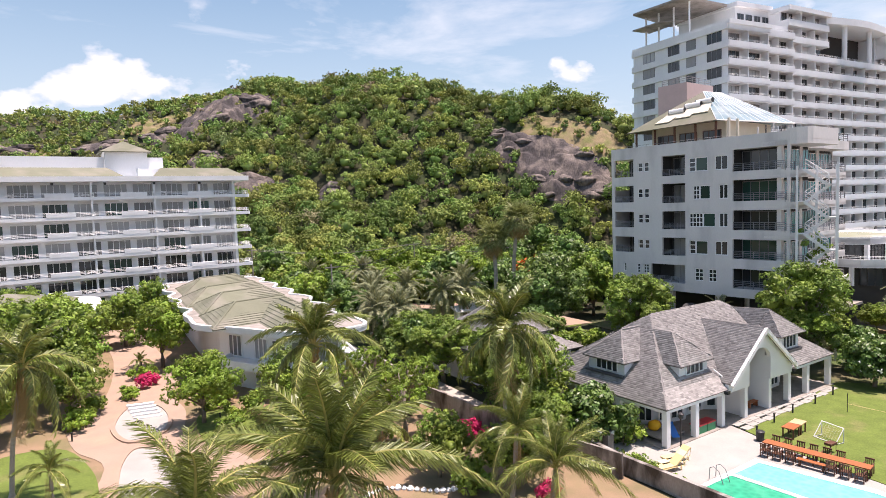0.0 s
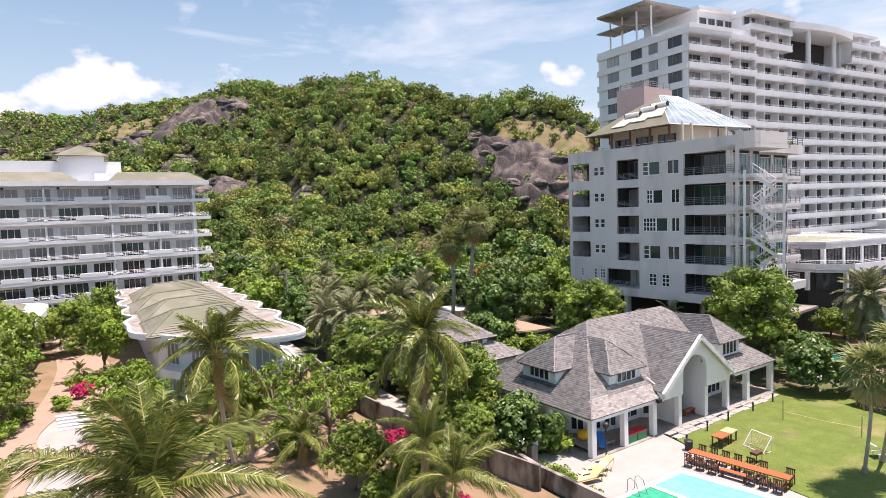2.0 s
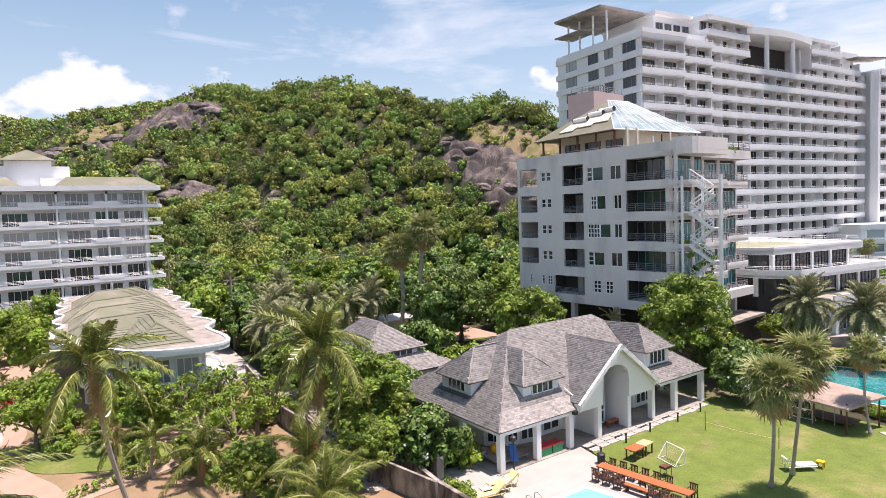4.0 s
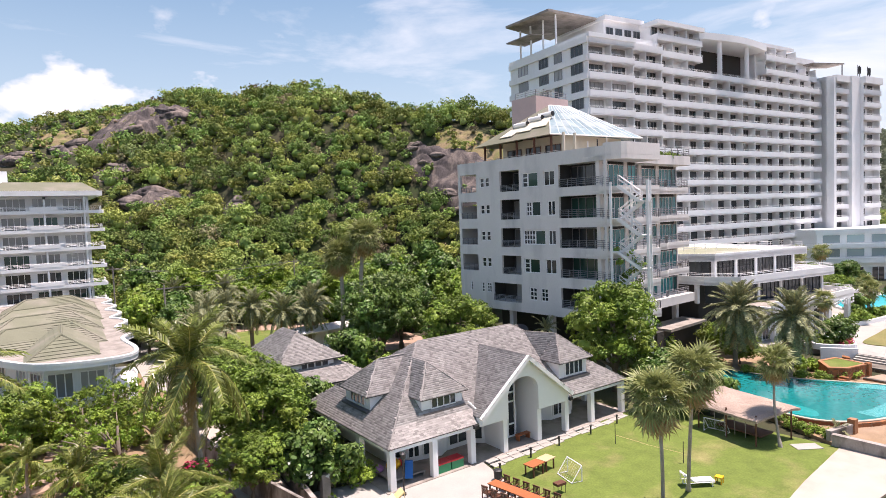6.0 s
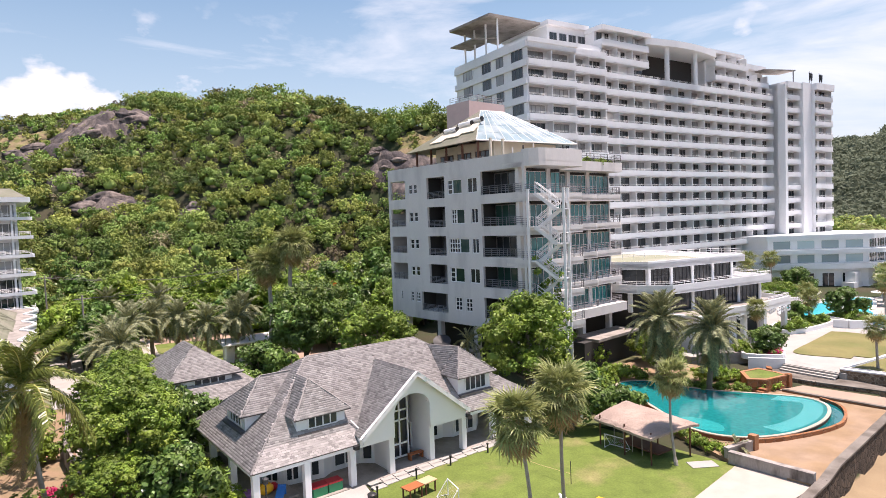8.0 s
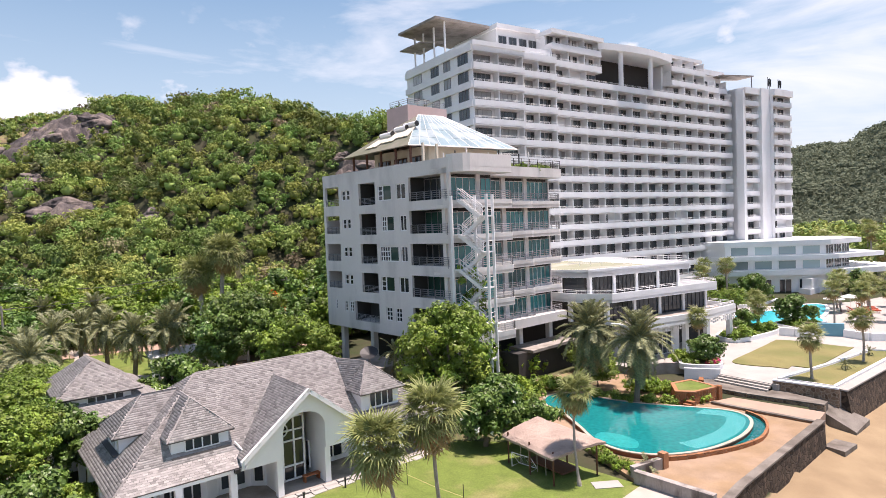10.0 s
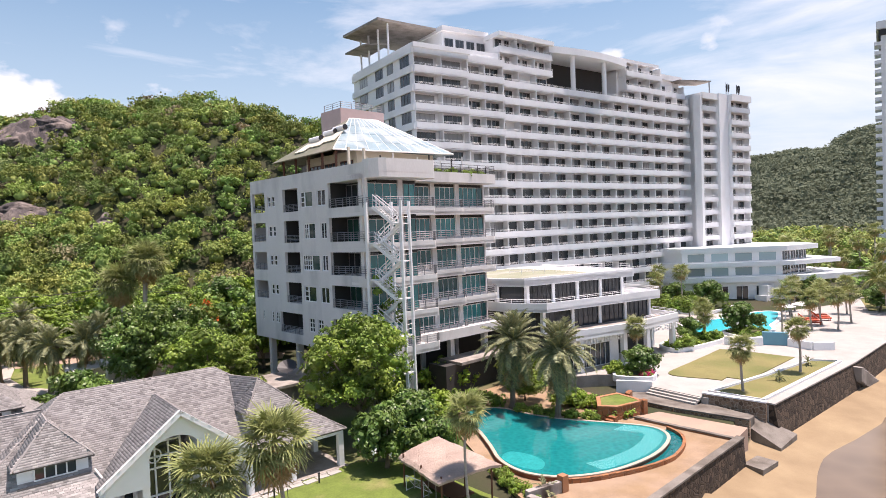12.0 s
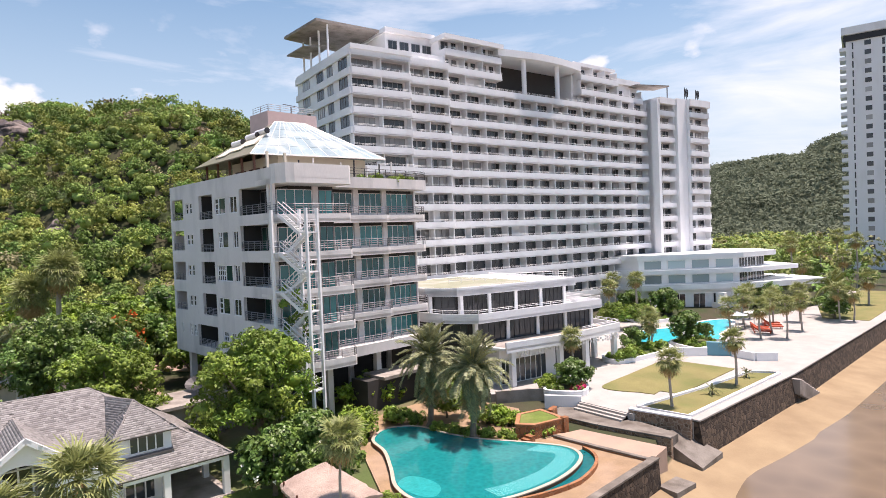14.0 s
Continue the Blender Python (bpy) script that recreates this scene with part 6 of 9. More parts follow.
def foliage(rng, blobs, n, size, tints=None, up=0.8, inner=0.62, loose=0.42, pad=14, core=()):
    """n rhombic leaves in overhanging pads on the outer layers of a set of blobs (x, y, z, r), with shaded gaps between the pads."""
    blobs = np.asarray(blobs, float)
    w = blobs[:, 3] ** 2
    m = max(6, n // pad)
    k = rng.choice(len(blobs), m, p=w / w.sum())
    d = rng.normal(size=(m, 3))
    d[:, 2] += 0.3
    d /= np.linalg.norm(d, axis=1)[:, None]
    r = blobs[k, 3] * (inner + (1.1 - inner) * rng.random(m) ** 0.6)
    c = blobs[k, :3] + d * r[:, None] * np.array([1, 1, 0.85])
    axis = d * 0.9 + rng.normal(size=(m, 3)) * 0.22
    axis[:, 2] += 0.42 * up
    axis /= np.linalg.norm(axis, axis=1)[:, None]
    reach = size * math.sqrt(pad) * 0.36 * (0.6 + 0.8 * rng.random(m))
    q = rng.integers(0, m, n)
    t0 = np.cross(axis, rng.normal(size=(m, 3)))
    t0 /= np.linalg.norm(t0, axis=1)[:, None]
    b0 = np.cross(axis, t0)
    a, rho = rng.random(n) * 2 * math.pi, np.sqrt(rng.random(n))
    out = t0[q] * np.cos(a)[:, None] + b0[q] * np.sin(a)[:, None]
    c = c[q] + (out * rho[:, None] - axis[q] * (0.55 * rho ** 2 + 0.22 * rng.normal(size=n))[:, None]) * reach[q][:, None]
    nrm = axis[q] + out * (0.55 * rho)[:, None] + rng.normal(size=(n, 3)) * loose
    nrm /= np.linalg.norm(nrm, axis=1)[:, None]
    t = np.cross(nrm, rng.normal(size=(n, 3)))
    t /= np.linalg.norm(t, axis=1)[:, None]
    b = np.cross(nrm, t)
    s = (size * (0.6 + 0.8 * rng.random(n)))[:, None]
    v = np.stack([c - t * s * 0.62, c + b * s * 0.36 - nrm * s * 0.1, c + t * s * 0.62 - nrm * s * 0.12, c - b * s * 0.36 - nrm * s * 0.1], 1).reshape(-1, 3)
    f = np.arange(4 * n).reshape(-1, 4)
    base = np.zeros(len(blobs)) + 0.5 if tints is None else np.asarray(tints)
    tint = np.repeat(base[k[q]], 4)
    if len(core):
        # the dense twiggy inside of the crown
        core = np.asarray(core, float)
        shape = CORE_V[None] * (1 + 0.25 * rng.normal(size=(len(core), 26, 1)).clip(-1, 1)) * np.array([1, 1, 0.85])
        cv = (core[:, None, :3] + shape * core[:, 3][:, None, None]).reshape(-1, 3)
        cf = (CORE_F[None] + (np.arange(len(core)) * 26)[:, None, None]).reshape(-1, 4) + len(v)
        v, f, tint = np.concatenate([v, cv]), np.concatenate([f, cf]), np.concatenate([tint, np.full(26 * len(core), base[0])])
    return v, f, tint


def crown_blobs(rng, n, spread, low, high, r):
    """Blob centres that fill a rounded, uneven crown."""
    out = []
    for i in range(n):
        a, q = rng.random() * 2 * math.pi, math.sqrt(rng.random())
        h = rng.random()
        z = low + (high - low) * h
        lim = spread * math.sqrt(max(0.12, 1 - (2 * h - 0.85) ** 2 * 0.8))
        out.append((math.cos(a) * q * lim, math.sin(a) * q * lim, z, r * (0.7 + 0.6 * rng.random())))
    return out


TREES = {
    # kind: crown base, top, spread, blobs, blob radius, leaves, leaf size, material, trunk radius, category, label
    "round": (2.0, 6.2, 2.6, 34, 0.95, 15000, 0.15, LEAF, 0.16, "tree", "round leafy green garden tree"),
    "lime": (1.9, 6.0, 2.7, 34, 0.9, 15000, 0.15, LEAF_LIME, 0.18, "tree", "bright lime-green garden tree with a dark trunk"),
    "broad": (3.0, 10.5, 4.6, 52, 1.35, 24000, 0.22, LEAF_DARK, 0.35, "tree", "large dark green spreading tree"),
    "fresh": (2.4, 9.4, 3.9, 50, 1.1, 22000, 0.18, LEAF, 0.28, "tree", "tall fresh green tree with loose foliage"),
    "tiered": (1.0, 9.0, 2.8, 38, 1.0, 6500, 0.34, LEAF_LIME, 0.22, "tree", "pointed yellow-green leafy tree"),
    "wood_fresh": (2.0, 9.0, 3.7, 44, 1.1, 7500, 0.34, LEAF, 0.28, "tree", "green woodland tree with loose foliage"),
    "wood_dark": (2.4, 10.0, 4.2, 48, 1.2, 8000, 0.36, LEAF_DARK, 0.32, "tree", "dark green spreading woodland tree"),
    "wood_lime": (1.8, 7.6, 3.3, 40, 1.0, 7000, 0.32, LEAF_LIME, 0.22, "tree", "bright yellow-green woodland tree"),
    "flame": (3.0, 8.4, 3.2, 34, 1.05, 4200, 0.45, LEAF, 0.22, "tree", "green flame tree with orange blossoms"),
    "frangipani": (1.2, 4.2, 2.5, 34, 0.75, 7000, 0.25, LEAF_DARK, 0.2, "frangipani", "frangipani tree with white blossoms"),
    "bush": (0.2, 1.5, 1.1, 12, 0.55, 1700, 0.16, LEAF, 0.05, "shrub", "rounded green garden shrub"),
    "limebush": (0.2, 1.7, 1.3, 12, 0.55, 1700, 0.16, LEAF_LIME, 0.05, "shrub", "rounded yellow-green garden shrub"),
    "bougainvillea": (0.2, 1.4, 1.0, 10, 0.5, 1400, 0.17, PETAL_PINK, 0.05, "shrub", "magenta bougainvillea bush in bloom"),
    "bare": (2.6, 5.6, 3.2, 30, 0.6, 4200, 0.15, LEAF_LIME, 0.2, "tree", "thin half-bare tree with pale limbs"),
}
FIRST = {}


def plant(kind, x, y, scale=1.0, z=None, tall=1.0, label=""):
    """A tree or shrub of a kind; the first is built with its parts, the rest are copies turned and scaled."""
    turn = (x * 37.7 + y * 91.3) % 360
    if z == 1.5:
        x, y, z = TERRACE @ Vector((x, y, z))
    z = float(land(x, y)) + 0.04 if z is None else z
    m = pose(x, y, z, 0, 0, turn) @ Matrix.Diagonal((scale, scale, scale * tall, 1))
    if kind in FIRST:
        ob = copy_thing(FIRST[kind], m)
        return tagged(ob, label)
    lo, hi, spread, nb, r, n, size, mat, tr, cat, lab = TREES[kind]
    rng = np.random.default_rng(len(FIRST) + 11)
    ob = thing("shrub" if cat == "shrub" else cat if cat != "tree" else "tree", pose(x, y, z, 0, 0, turn), label or lab, cat, "garden " + cat + "s")
    blobs = crown_blobs(rng, nb, spread, lo + r * 0.6, hi - r * 0.7, r)
    v, f, t = foliage(rng, blobs, n, size, 0.3 + 0.4 * rng.random(nb), core=() if kind == "bare" else [(x_, y_, z_, 0.42 * r_) for x_, y_, z_, r_ in blobs])
    part("crown", array_mesh("crown", v, f, mat, t), None, ob)
    fork = lo * 0.75 + 0.1
    part("trunk", Build().tube([(0, 0, -0.1), (0.05, 0.03, fork * 0.5), (0, 0, fork), (0.08, 0.02, (lo + hi) * 0.5)], [tr * 1.25, tr, tr * 0.8, tr * 0.3], 8), PALEBARK if kind == "bare" else BARK, ob, smooth=True)
    for i in range(0, nb, max(1, nb // (3 if kind in ("tiered", "wood_fresh", "wood_dark", "wood_lime", "flame") or cat == "shrub" else 14 if kind == "bare" else 8))):
        bx, by, bz, br = blobs[i]
        start = fork * (0.85 + 0.3 * rng.random())
        part("limb", Build().tube([(0, 0, start), (bx * 0.45, by * 0.45, start + (bz - start) * 0.55), (bx, by, bz)], [tr * 0.55, tr * 0.36, tr * 0.12], 6), PALEBARK if kind == "bare" else BARK, ob, smooth=True)
    if kind in ("frangipani", "flame"):
        v, f, t = foliage(rng, [(bx, by, bz + 0.08, br * 1.1) for bx, by, bz, br in blobs], 170 if kind == "frangipani" else 600, 0.15 if kind == "frangipani" else 0.5, None, 1.2, 0.98)
        part("blossom", array_mesh("blossom", v, f, PETAL_WHITE if kind == "frangipani" else PETAL_ORANGE), None, ob, "white frangipani blossoms" if kind == "frangipani" else "orange flame blossoms")["kind"] = "stuff"
    FIRST[kind] = ob
    return ob


RIB = material("yellow_green_frond_rib", (0.42, 0.38, 0.13), 0.5, 0.15, 1, 8, 0)


def feather_frond(name, mat, arch, droop, leaflets, length, width, hang, vee, twist=0.0):
    """A feather palm frond 1 m long from its base along +x: a tapered rib with two rows of bent leaflets."""
    def at(s):
        return Vector((s * (1 - 0.12 * droop * s), twist * s * s, arch * s - droop * s * s))
    b = Build()
    b.tube([at(i / 7) for i in range(8)], [0.014 * (1 - 0.85 * i / 7) + 0.001 for i in range(8)], 4, False)
    b.slot = 1
    rg = random.Random(leaflets)
    for i in range(leaflets):
        s = 0.13 + 0.87 * (i + 0.5) / leaflets
        p, q = at(s), (at(min(1, s + 0.02)) - at(s - 0.02)).normalized()
        ln = length * (0.45 + 0.75 * math.sin(math.pi * min(1, 0.18 + 0.78 * s)) ** 0.8) * (0.88 + 0.24 * rg.random())
        for side in (1, -1):
            out = Vector((rg.uniform(-0.3, 0.3), side, rg.uniform(-0.25, 0.25)))
            d1 = (out * 0.85 + q * 0.65 + Vector((0, 0, vee))).normalized()
            d2 = (out * 0.5 + q * 0.55 + Vector((0, 0, -hang * (0.7 + 0.6 * rg.random())))).normalized()
            m_, e = p + d1 * ln * 0.5, p + d1 * ln * 0.5 + d2 * ln * 0.55
            wv = (q + Vector((0, 0, rg.uniform(-0.9, 0.9)))).normalized() * width * (0.8 + 0.4 * rg.random())
            k = len(b.v)
            b.v += [tuple(p - wv * 0.5), tuple(p + wv * 0.5), tuple(m_ + wv * 0.55), tuple(m_ - wv * 0.55), tuple(e)]
            b.face([k, k + 1, k + 2, k + 3], [k + 3, k + 2, k + 4])
    return b.mesh(name, COCO_DRY if mat == COCO_DRY else RIB, mat)


def fan_leaf(name, mat, segments=20, spread=250, droop=0.35):
    """A fan palm leaf: a stalk and a pleated fan with split, drooping tips; about 1 m long along +x."""
    b = Build()
    b.tube([(0, 0, 0), (0.25, 0, 0.03), (0.5, 0, 0)], [0.014, 0.011, 0.008], 4, False)
    c = Vector((0.5, 0, 0))
    for i in range(segments):
        am = radians(-spread / 2 + spread * (i + 0.5) / segments)
        half = radians(spread / segments) / 2
        R = 0.5 * (0.86 + 0.16 * math.cos(am * 0.6)) * (0.85 + 0.3 * ((i * 7) % 5) / 4)
        tip = -0.5 * droop * (0.5 + 0.9 * ((i * 3) % 4) / 3)

        def pt(a, r, z):
            return tuple(c + Vector((math.cos(a) * r, math.sin(a) * r, z)))
        k = len(b.v)
        b.v += [tuple(c), pt(am - half, R * 0.42, -0.015), pt(am, R * 0.42, 0.03), pt(am + half, R * 0.42, -0.015),
                pt(am - half * 0.4, R * 0.78, -0.1 * droop), pt(am + half * 0.4, R * 0.78, -0.1 * droop), pt(am + 0.02, R * 1.12, tip * 0.6)]
        b.face([k, k + 1, k + 2], [k, k + 2, k + 3], [k + 1, k + 4, k + 5, k + 3], [k + 4, k + 6, k + 5])
    return b.mesh(name, mat)


FRONDS = {
    "coco": [feather_frond("frond", COCO, 0.35, 0.5, 84, 0.2, 0.015, 0.8, 0.2), feather_frond("frond", COCO, 0.6, 1.05, 84, 0.23, 0.015, 1.6, 0.0, 0.12), feather_frond("frond", COCO, 0.5, 1.25, 80, 0.23, 0.015, 2.8, -0.4, -0.15)],
    "coco_near": [feather_frond("frond", COCO, 0.3, 0.45, 130, 0.2, 0.0078, 1.0, 0.1), feather_frond("frond", COCO, 0.5, 0.9, 130, 0.22, 0.0078, 1.9, -0.1, 0.14), feather_frond("frond", COCO, 0.45, 1.2, 120, 0.22, 0.0078, 3.0, -0.5, -0.16)],
    "coco_dry": [feather_frond("frond", COCO_DRY, 0.1, 0.7, 40, 0.22, 0.01, 2.6, -0.5)],
    "date": [feather_frond("frond", DATEPALM, 0.35, 0.4, 64, 0.17, 0.018, 0.1, 0.35), feather_frond("frond", DATEPALM, 0.3, 0.75, 64, 0.17, 0.018, 0.4, 0.25), feather_frond("frond", DATEPALM, 0.2, 1.0, 60, 0.16, 0.018, 0.7, 0.2)],
    "date_dry": [feather_frond("frond", COCO_DRY, 0.1, 0.8, 36, 0.15, 0.014, 1.0, 0.0)],
    "fan": [fan_leaf("fan_leaf", FANPALM, 22, 250, 0.5), fan_leaf("fan_leaf", FANPALM, 20, 230, 0.9)],
    "fan_dry": [fan_leaf("fan_leaf", COCO_DRY, 16, 180, 1.4)],
}


def palm(kind, base, crown, fronds, length, trunk=0.16, dry=4, seed=0, label="", spread=(78, -38), wind=0.0):
    """A palm from its foot to the heart of its crown, with a ringed trunk and single fronds."""
    rg = random.Random(seed + 5)
    base, crown = Vector(base), Vector(crown)
    if base.z == 1.5:
        base, crown = TERRACE @ base, TERRACE @ crown
    labs = {"coco": "coconut palm with arching fronds", "date": "date palm with a dense grey-green crown", "fan": "fan palm with a slender grey trunk"}
    ob = thing({"coco": "coconut_palm", "date": "date_palm", "fan": "fan_palm"}[kind], Matrix.Translation(base), label or labs[kind], "palm", {"coco": "coconut palms", "date": "date palms", "fan": "fan palms"}[kind])
    d = crown - base
    bend = Vector((rg.uniform(-0.05, 0.05), rg.uniform(-0.05, 0.05), 0)) * d.z
    pts, rad = [], []
    n = max(8, int(d.z * 3))
    for i in range(n + 1):
        f = i / n
        pts.append(Vector((0, 0, -0.1)) * (1 - f) + d * f + bend * math.sin(math.pi * f))
        rad.append(trunk * ((1.5 if f < 0.06 else 1.0) - 0.25 * f) * (1 + 0.06 * (i % 2)))
    part("trunk", Build().tube(pts, rad, 9), BARK if kind == "date" else PALMBARK, ob)
    if kind == "coco" and d.z > 5:
        nuts = Build()
        for i in range(7):
            a = i * 0.9
            nuts.tube([d + Vector((0.22 * math.cos(a), 0.22 * math.sin(a), -0.15 - 0.3)), d + Vector((0.25 * math.cos(a), 0.25 * math.sin(a), -0.3)), d + Vector((0.22 * math.cos(a), 0.22 * math.sin(a), -0.12))], [0.03, 0.085, 0.03], 6)
        part("coconuts", nuts, COCO_DRY, ob, "yellow-brown coconuts and flower stalks")
    for i in range(fronds + dry):
        old = i / max(1, fronds - 1)
        az = i * 137.5 + rg.uniform(-12, 12) + seed * 40
        if i >= fronds:
            el, meshes = rg.uniform(-78, -58), FRONDS[kind + "_dry"]
        else:
            el = spread[0] + (spread[1] - spread[0]) * old + rg.uniform(-7, 7)
            meshes = FRONDS["coco_near" if kind == "coco" and base.y < 30 else kind]
        me = meshes[min(len(meshes) - 1, int(old * len(meshes) * 0.999))] if i < fronds else meshes[0]
        ln = length * rg.uniform(0.86, 1.1) * (0.8 if i < 3 else 1.0)
        m = Matrix.Translation(d) @ pose(0, 0, 0, 0, 0, az) @ pose(0, 0, 0, 0, -el, 0) @ pose(0, 0, 0, rg.uniform(-25, 25), 0, 0) @ Matrix.Diagonal((ln, ln, ln, 1))
        part("fan_leaf" if kind == "fan" else "frond", me, None, ob, m=m)
    return ob


# coconut palms of the garden
palm("coco", (4.9, 18.5, 0), (5.5, 16.8, 8.9), 24, 4.1, 0.15, 3, 1, spread=(88, 14))
palm("coco", (2.8, 12.0, 0), (1.5, 16.0, 9.3), 18, 3.0, 0.135, 3, 2, spread=(84, -12))
palm("coco", (11.6, 36.0, 0), (10.1, 33.4, 9.2), 19, 3.7, 0.145, 3, 3, "leaning coconut palm with orange flower stalks", spread=(82, -18))
palm("coco", (22.4, 32.6, 0), (21.4, 30.6, 9.0), 25, 4.0, 0.145, 4, 4, "coconut palm with drooping yellow-green fronds", spread=(82, -35))
palm("coco", (19.2, 27.3, 0), (19.3, 26.8, 4.2), 14, 3.0, 0.15, 2, 5, "young coconut palm with wind-blown fronds", spread=(86, 5))
palm("coco", (18.9, 23.6, 0), (18.9, 23.0, 3.7), 16, 3.3, 0.15, 2, 6, "young coconut palm with wind-blown fronds", spread=(86, 0))
palm("coco", (15.8, 37.8, 0), (15.8, 37.6, 1.9), 12, 3.0, 0.14, 4, 7, "young coconut palm with wind-blown fronds", spread=(84, -10))
palm("coco", (-5.8, 44.0, 0), (-4.6, 43.0, 8.3), 17, 3.8, 0.14, 9, 8, "coconut palm with many browned fronds")
palm("coco", (-8.5, 46.5, 0), (-9.0, 46.0, 5.6), 13, 3.4, 0.13, 8, 9, "coconut palm with many browned fronds")
palm("coco", (-3.6, 40.5, 0), (-3.5, 40.4, 2.6), 11, 2.0, 0.1, 1, 10, "young green palm on a thin stem", spread=(80, -10))
palm("coco", (18.5, 34.0, 0), (18.6, 34.0, 2.4), 9, 1.8, 0.07, 1, 12, "young green palm on a thin stem", spread=(80, -30))
palm("coco", (13.2, 40.5, 0), (13.2, 40.4, 2.4), 12, 2.2, 0.1, 1, 13, "young green palm on a thin stem", spread=(80, -10))
palm("coco", (11.2, 42.6, 0), (11.2, 42.6, 2.0), 12, 2.0, 0.1, 1, 16, "young green palm on a thin stem", spread=(80, -10))
palm("coco", (150.0, 27.0, 1.5), (150.5, 27.0, 6.0), 16, 4.2, 0.2, 3, 14)
palm("coco", (2.6, 70.5, 0), (2.6, 70.5, 1.6), 10, 1.6, 0.08, 0, 15, "young green palm on a thin stem", spread=(80, -10))
# date palms
palm("date", (72.6, 30.3, 0.2), (72.6, 29.9, 6.4), 84, 3.3, 0.26, 24, 1, spread=(84, -72))
palm("date", (73.2, 25.3, 0.2), (73.1, 24.8, 6.1), 84, 3.2, 0.26, 24, 2, spread=(84, -72))
for i, (x, y, z) in enumerate(((36.9, 77.2, 5.6), (39, 70.8, 5.4), (42.4, 70.2, 5.6), (30.7, 101, 6.0), (37, 94, 6.4), (32, 90, 4.6), (28.6, 62, 5.4), (34.5, 82, 5.4), (44.5, 74.5, 6.0), (28.5, 69.0, 5.2), (31, 76, 5.6), (27.8, 66.5, 4.6))):
    palm("date", (x, y, 0), (x + 0.2, y - 0.1, z), 44, 3.0, 0.28, 8, 20 + i, spread=(80, -50))
# sugar palms with stiff round fans, and fan palms of the lawn and terraces
palm("fan", (48.7, 66.4, 0), (48.9, 66.2, 14.8), 44, 2.7, 0.3, 20, 31, "tall sugar palm with a round stiff crown", (85, -45))
palm("fan", (46.2, 69.0, 0), (46.4, 68.8, 12.2), 44, 2.7, 0.3, 20, 32, "tall sugar palm with a round stiff crown", (85, -45))
palm("fan", (44.0, 16.8, 0), (41.95, 15.45, 7.0), 34, 1.9, 0.11, 22, 33, "tall fan palm on a slender leaning trunk", (80, -50))
palm("fan", (46.6, 17.0, 0), (44.8, 15.2, 7.9), 34, 1.9, 0.11, 22, 34, "tall fan palm on a slender leaning trunk", (80, -50))
palm("fan", (57.2, 17.3, 0), (57.6, 17.9, 5.9), 28, 1.5, 0.095, 14, 35, spread=(75, -55))
for i, (x, y, z) in enumerate(((88.2, 16.9, 5.6), (98.5, 16.6, 6.0), (90.3, 29.4, 5.8), (124, 49.6, 8.6), (126.9, 47.2, 8.6), (129, 48.8, 8.2), (121.5, 48.5, 7.6), (142, 47.6, 7.0), (143.5, 47.0, 6.6), (110, 33.5, 5.6), (108.2, 32.2, 5.0), (118.5, 27.5, 6.4), (123.4, 25.9, 5.8), (125.4, 23.5, 6.2),
                              (128, 26.5, 6.2), (140.5, 28, 6.4), (143.7, 23.8, 6.4), (144.9, 22.4, 5.8), (136, 30, 6.0), (132.5, 24.5, 5.8), (139, 35, 6.2), (134, 33.5, 6), (130.5, 31.5, 6.2))):
    palm("fan", (x + 0.2, y, 1.5), (x, y + 0.1, z), 24 if i < 3 else 18, 1.5 if i < 3 else 1.8, 0.13, 10 if i < 3 else 6, 40 + i, spread=(75, -50))
palm("date", (60.2, 33.5, 0), (60.2, 33.4, 3.0), 16, 1.8, 0.12, 2, 61, "small feathery palm in deep shade")
palm("date", (58.8, 43.0, 0), (58.8, 43.0, 4.4), 16, 2.0, 0.12, 2, 62, "small feathery palm in deep shade")
palm("date", (62.0, 15.8, 0), (62.0, 15.8, 0.5), 16, 1.0, 0.12, 0, 63, "low spiky palm by the hedge")
palm("date", (94, 16.4, 1.5), (94, 16.4, 1.9), 14, 1.0, 0.1, 0, 64, "low spiky palm on the terrace lawn")
palm("date", (102, 17.3, 1.5), (102, 17.3, 1.9), 14, 0.9, 0.1, 0, 65, "low spiky palm on the terrace lawn")

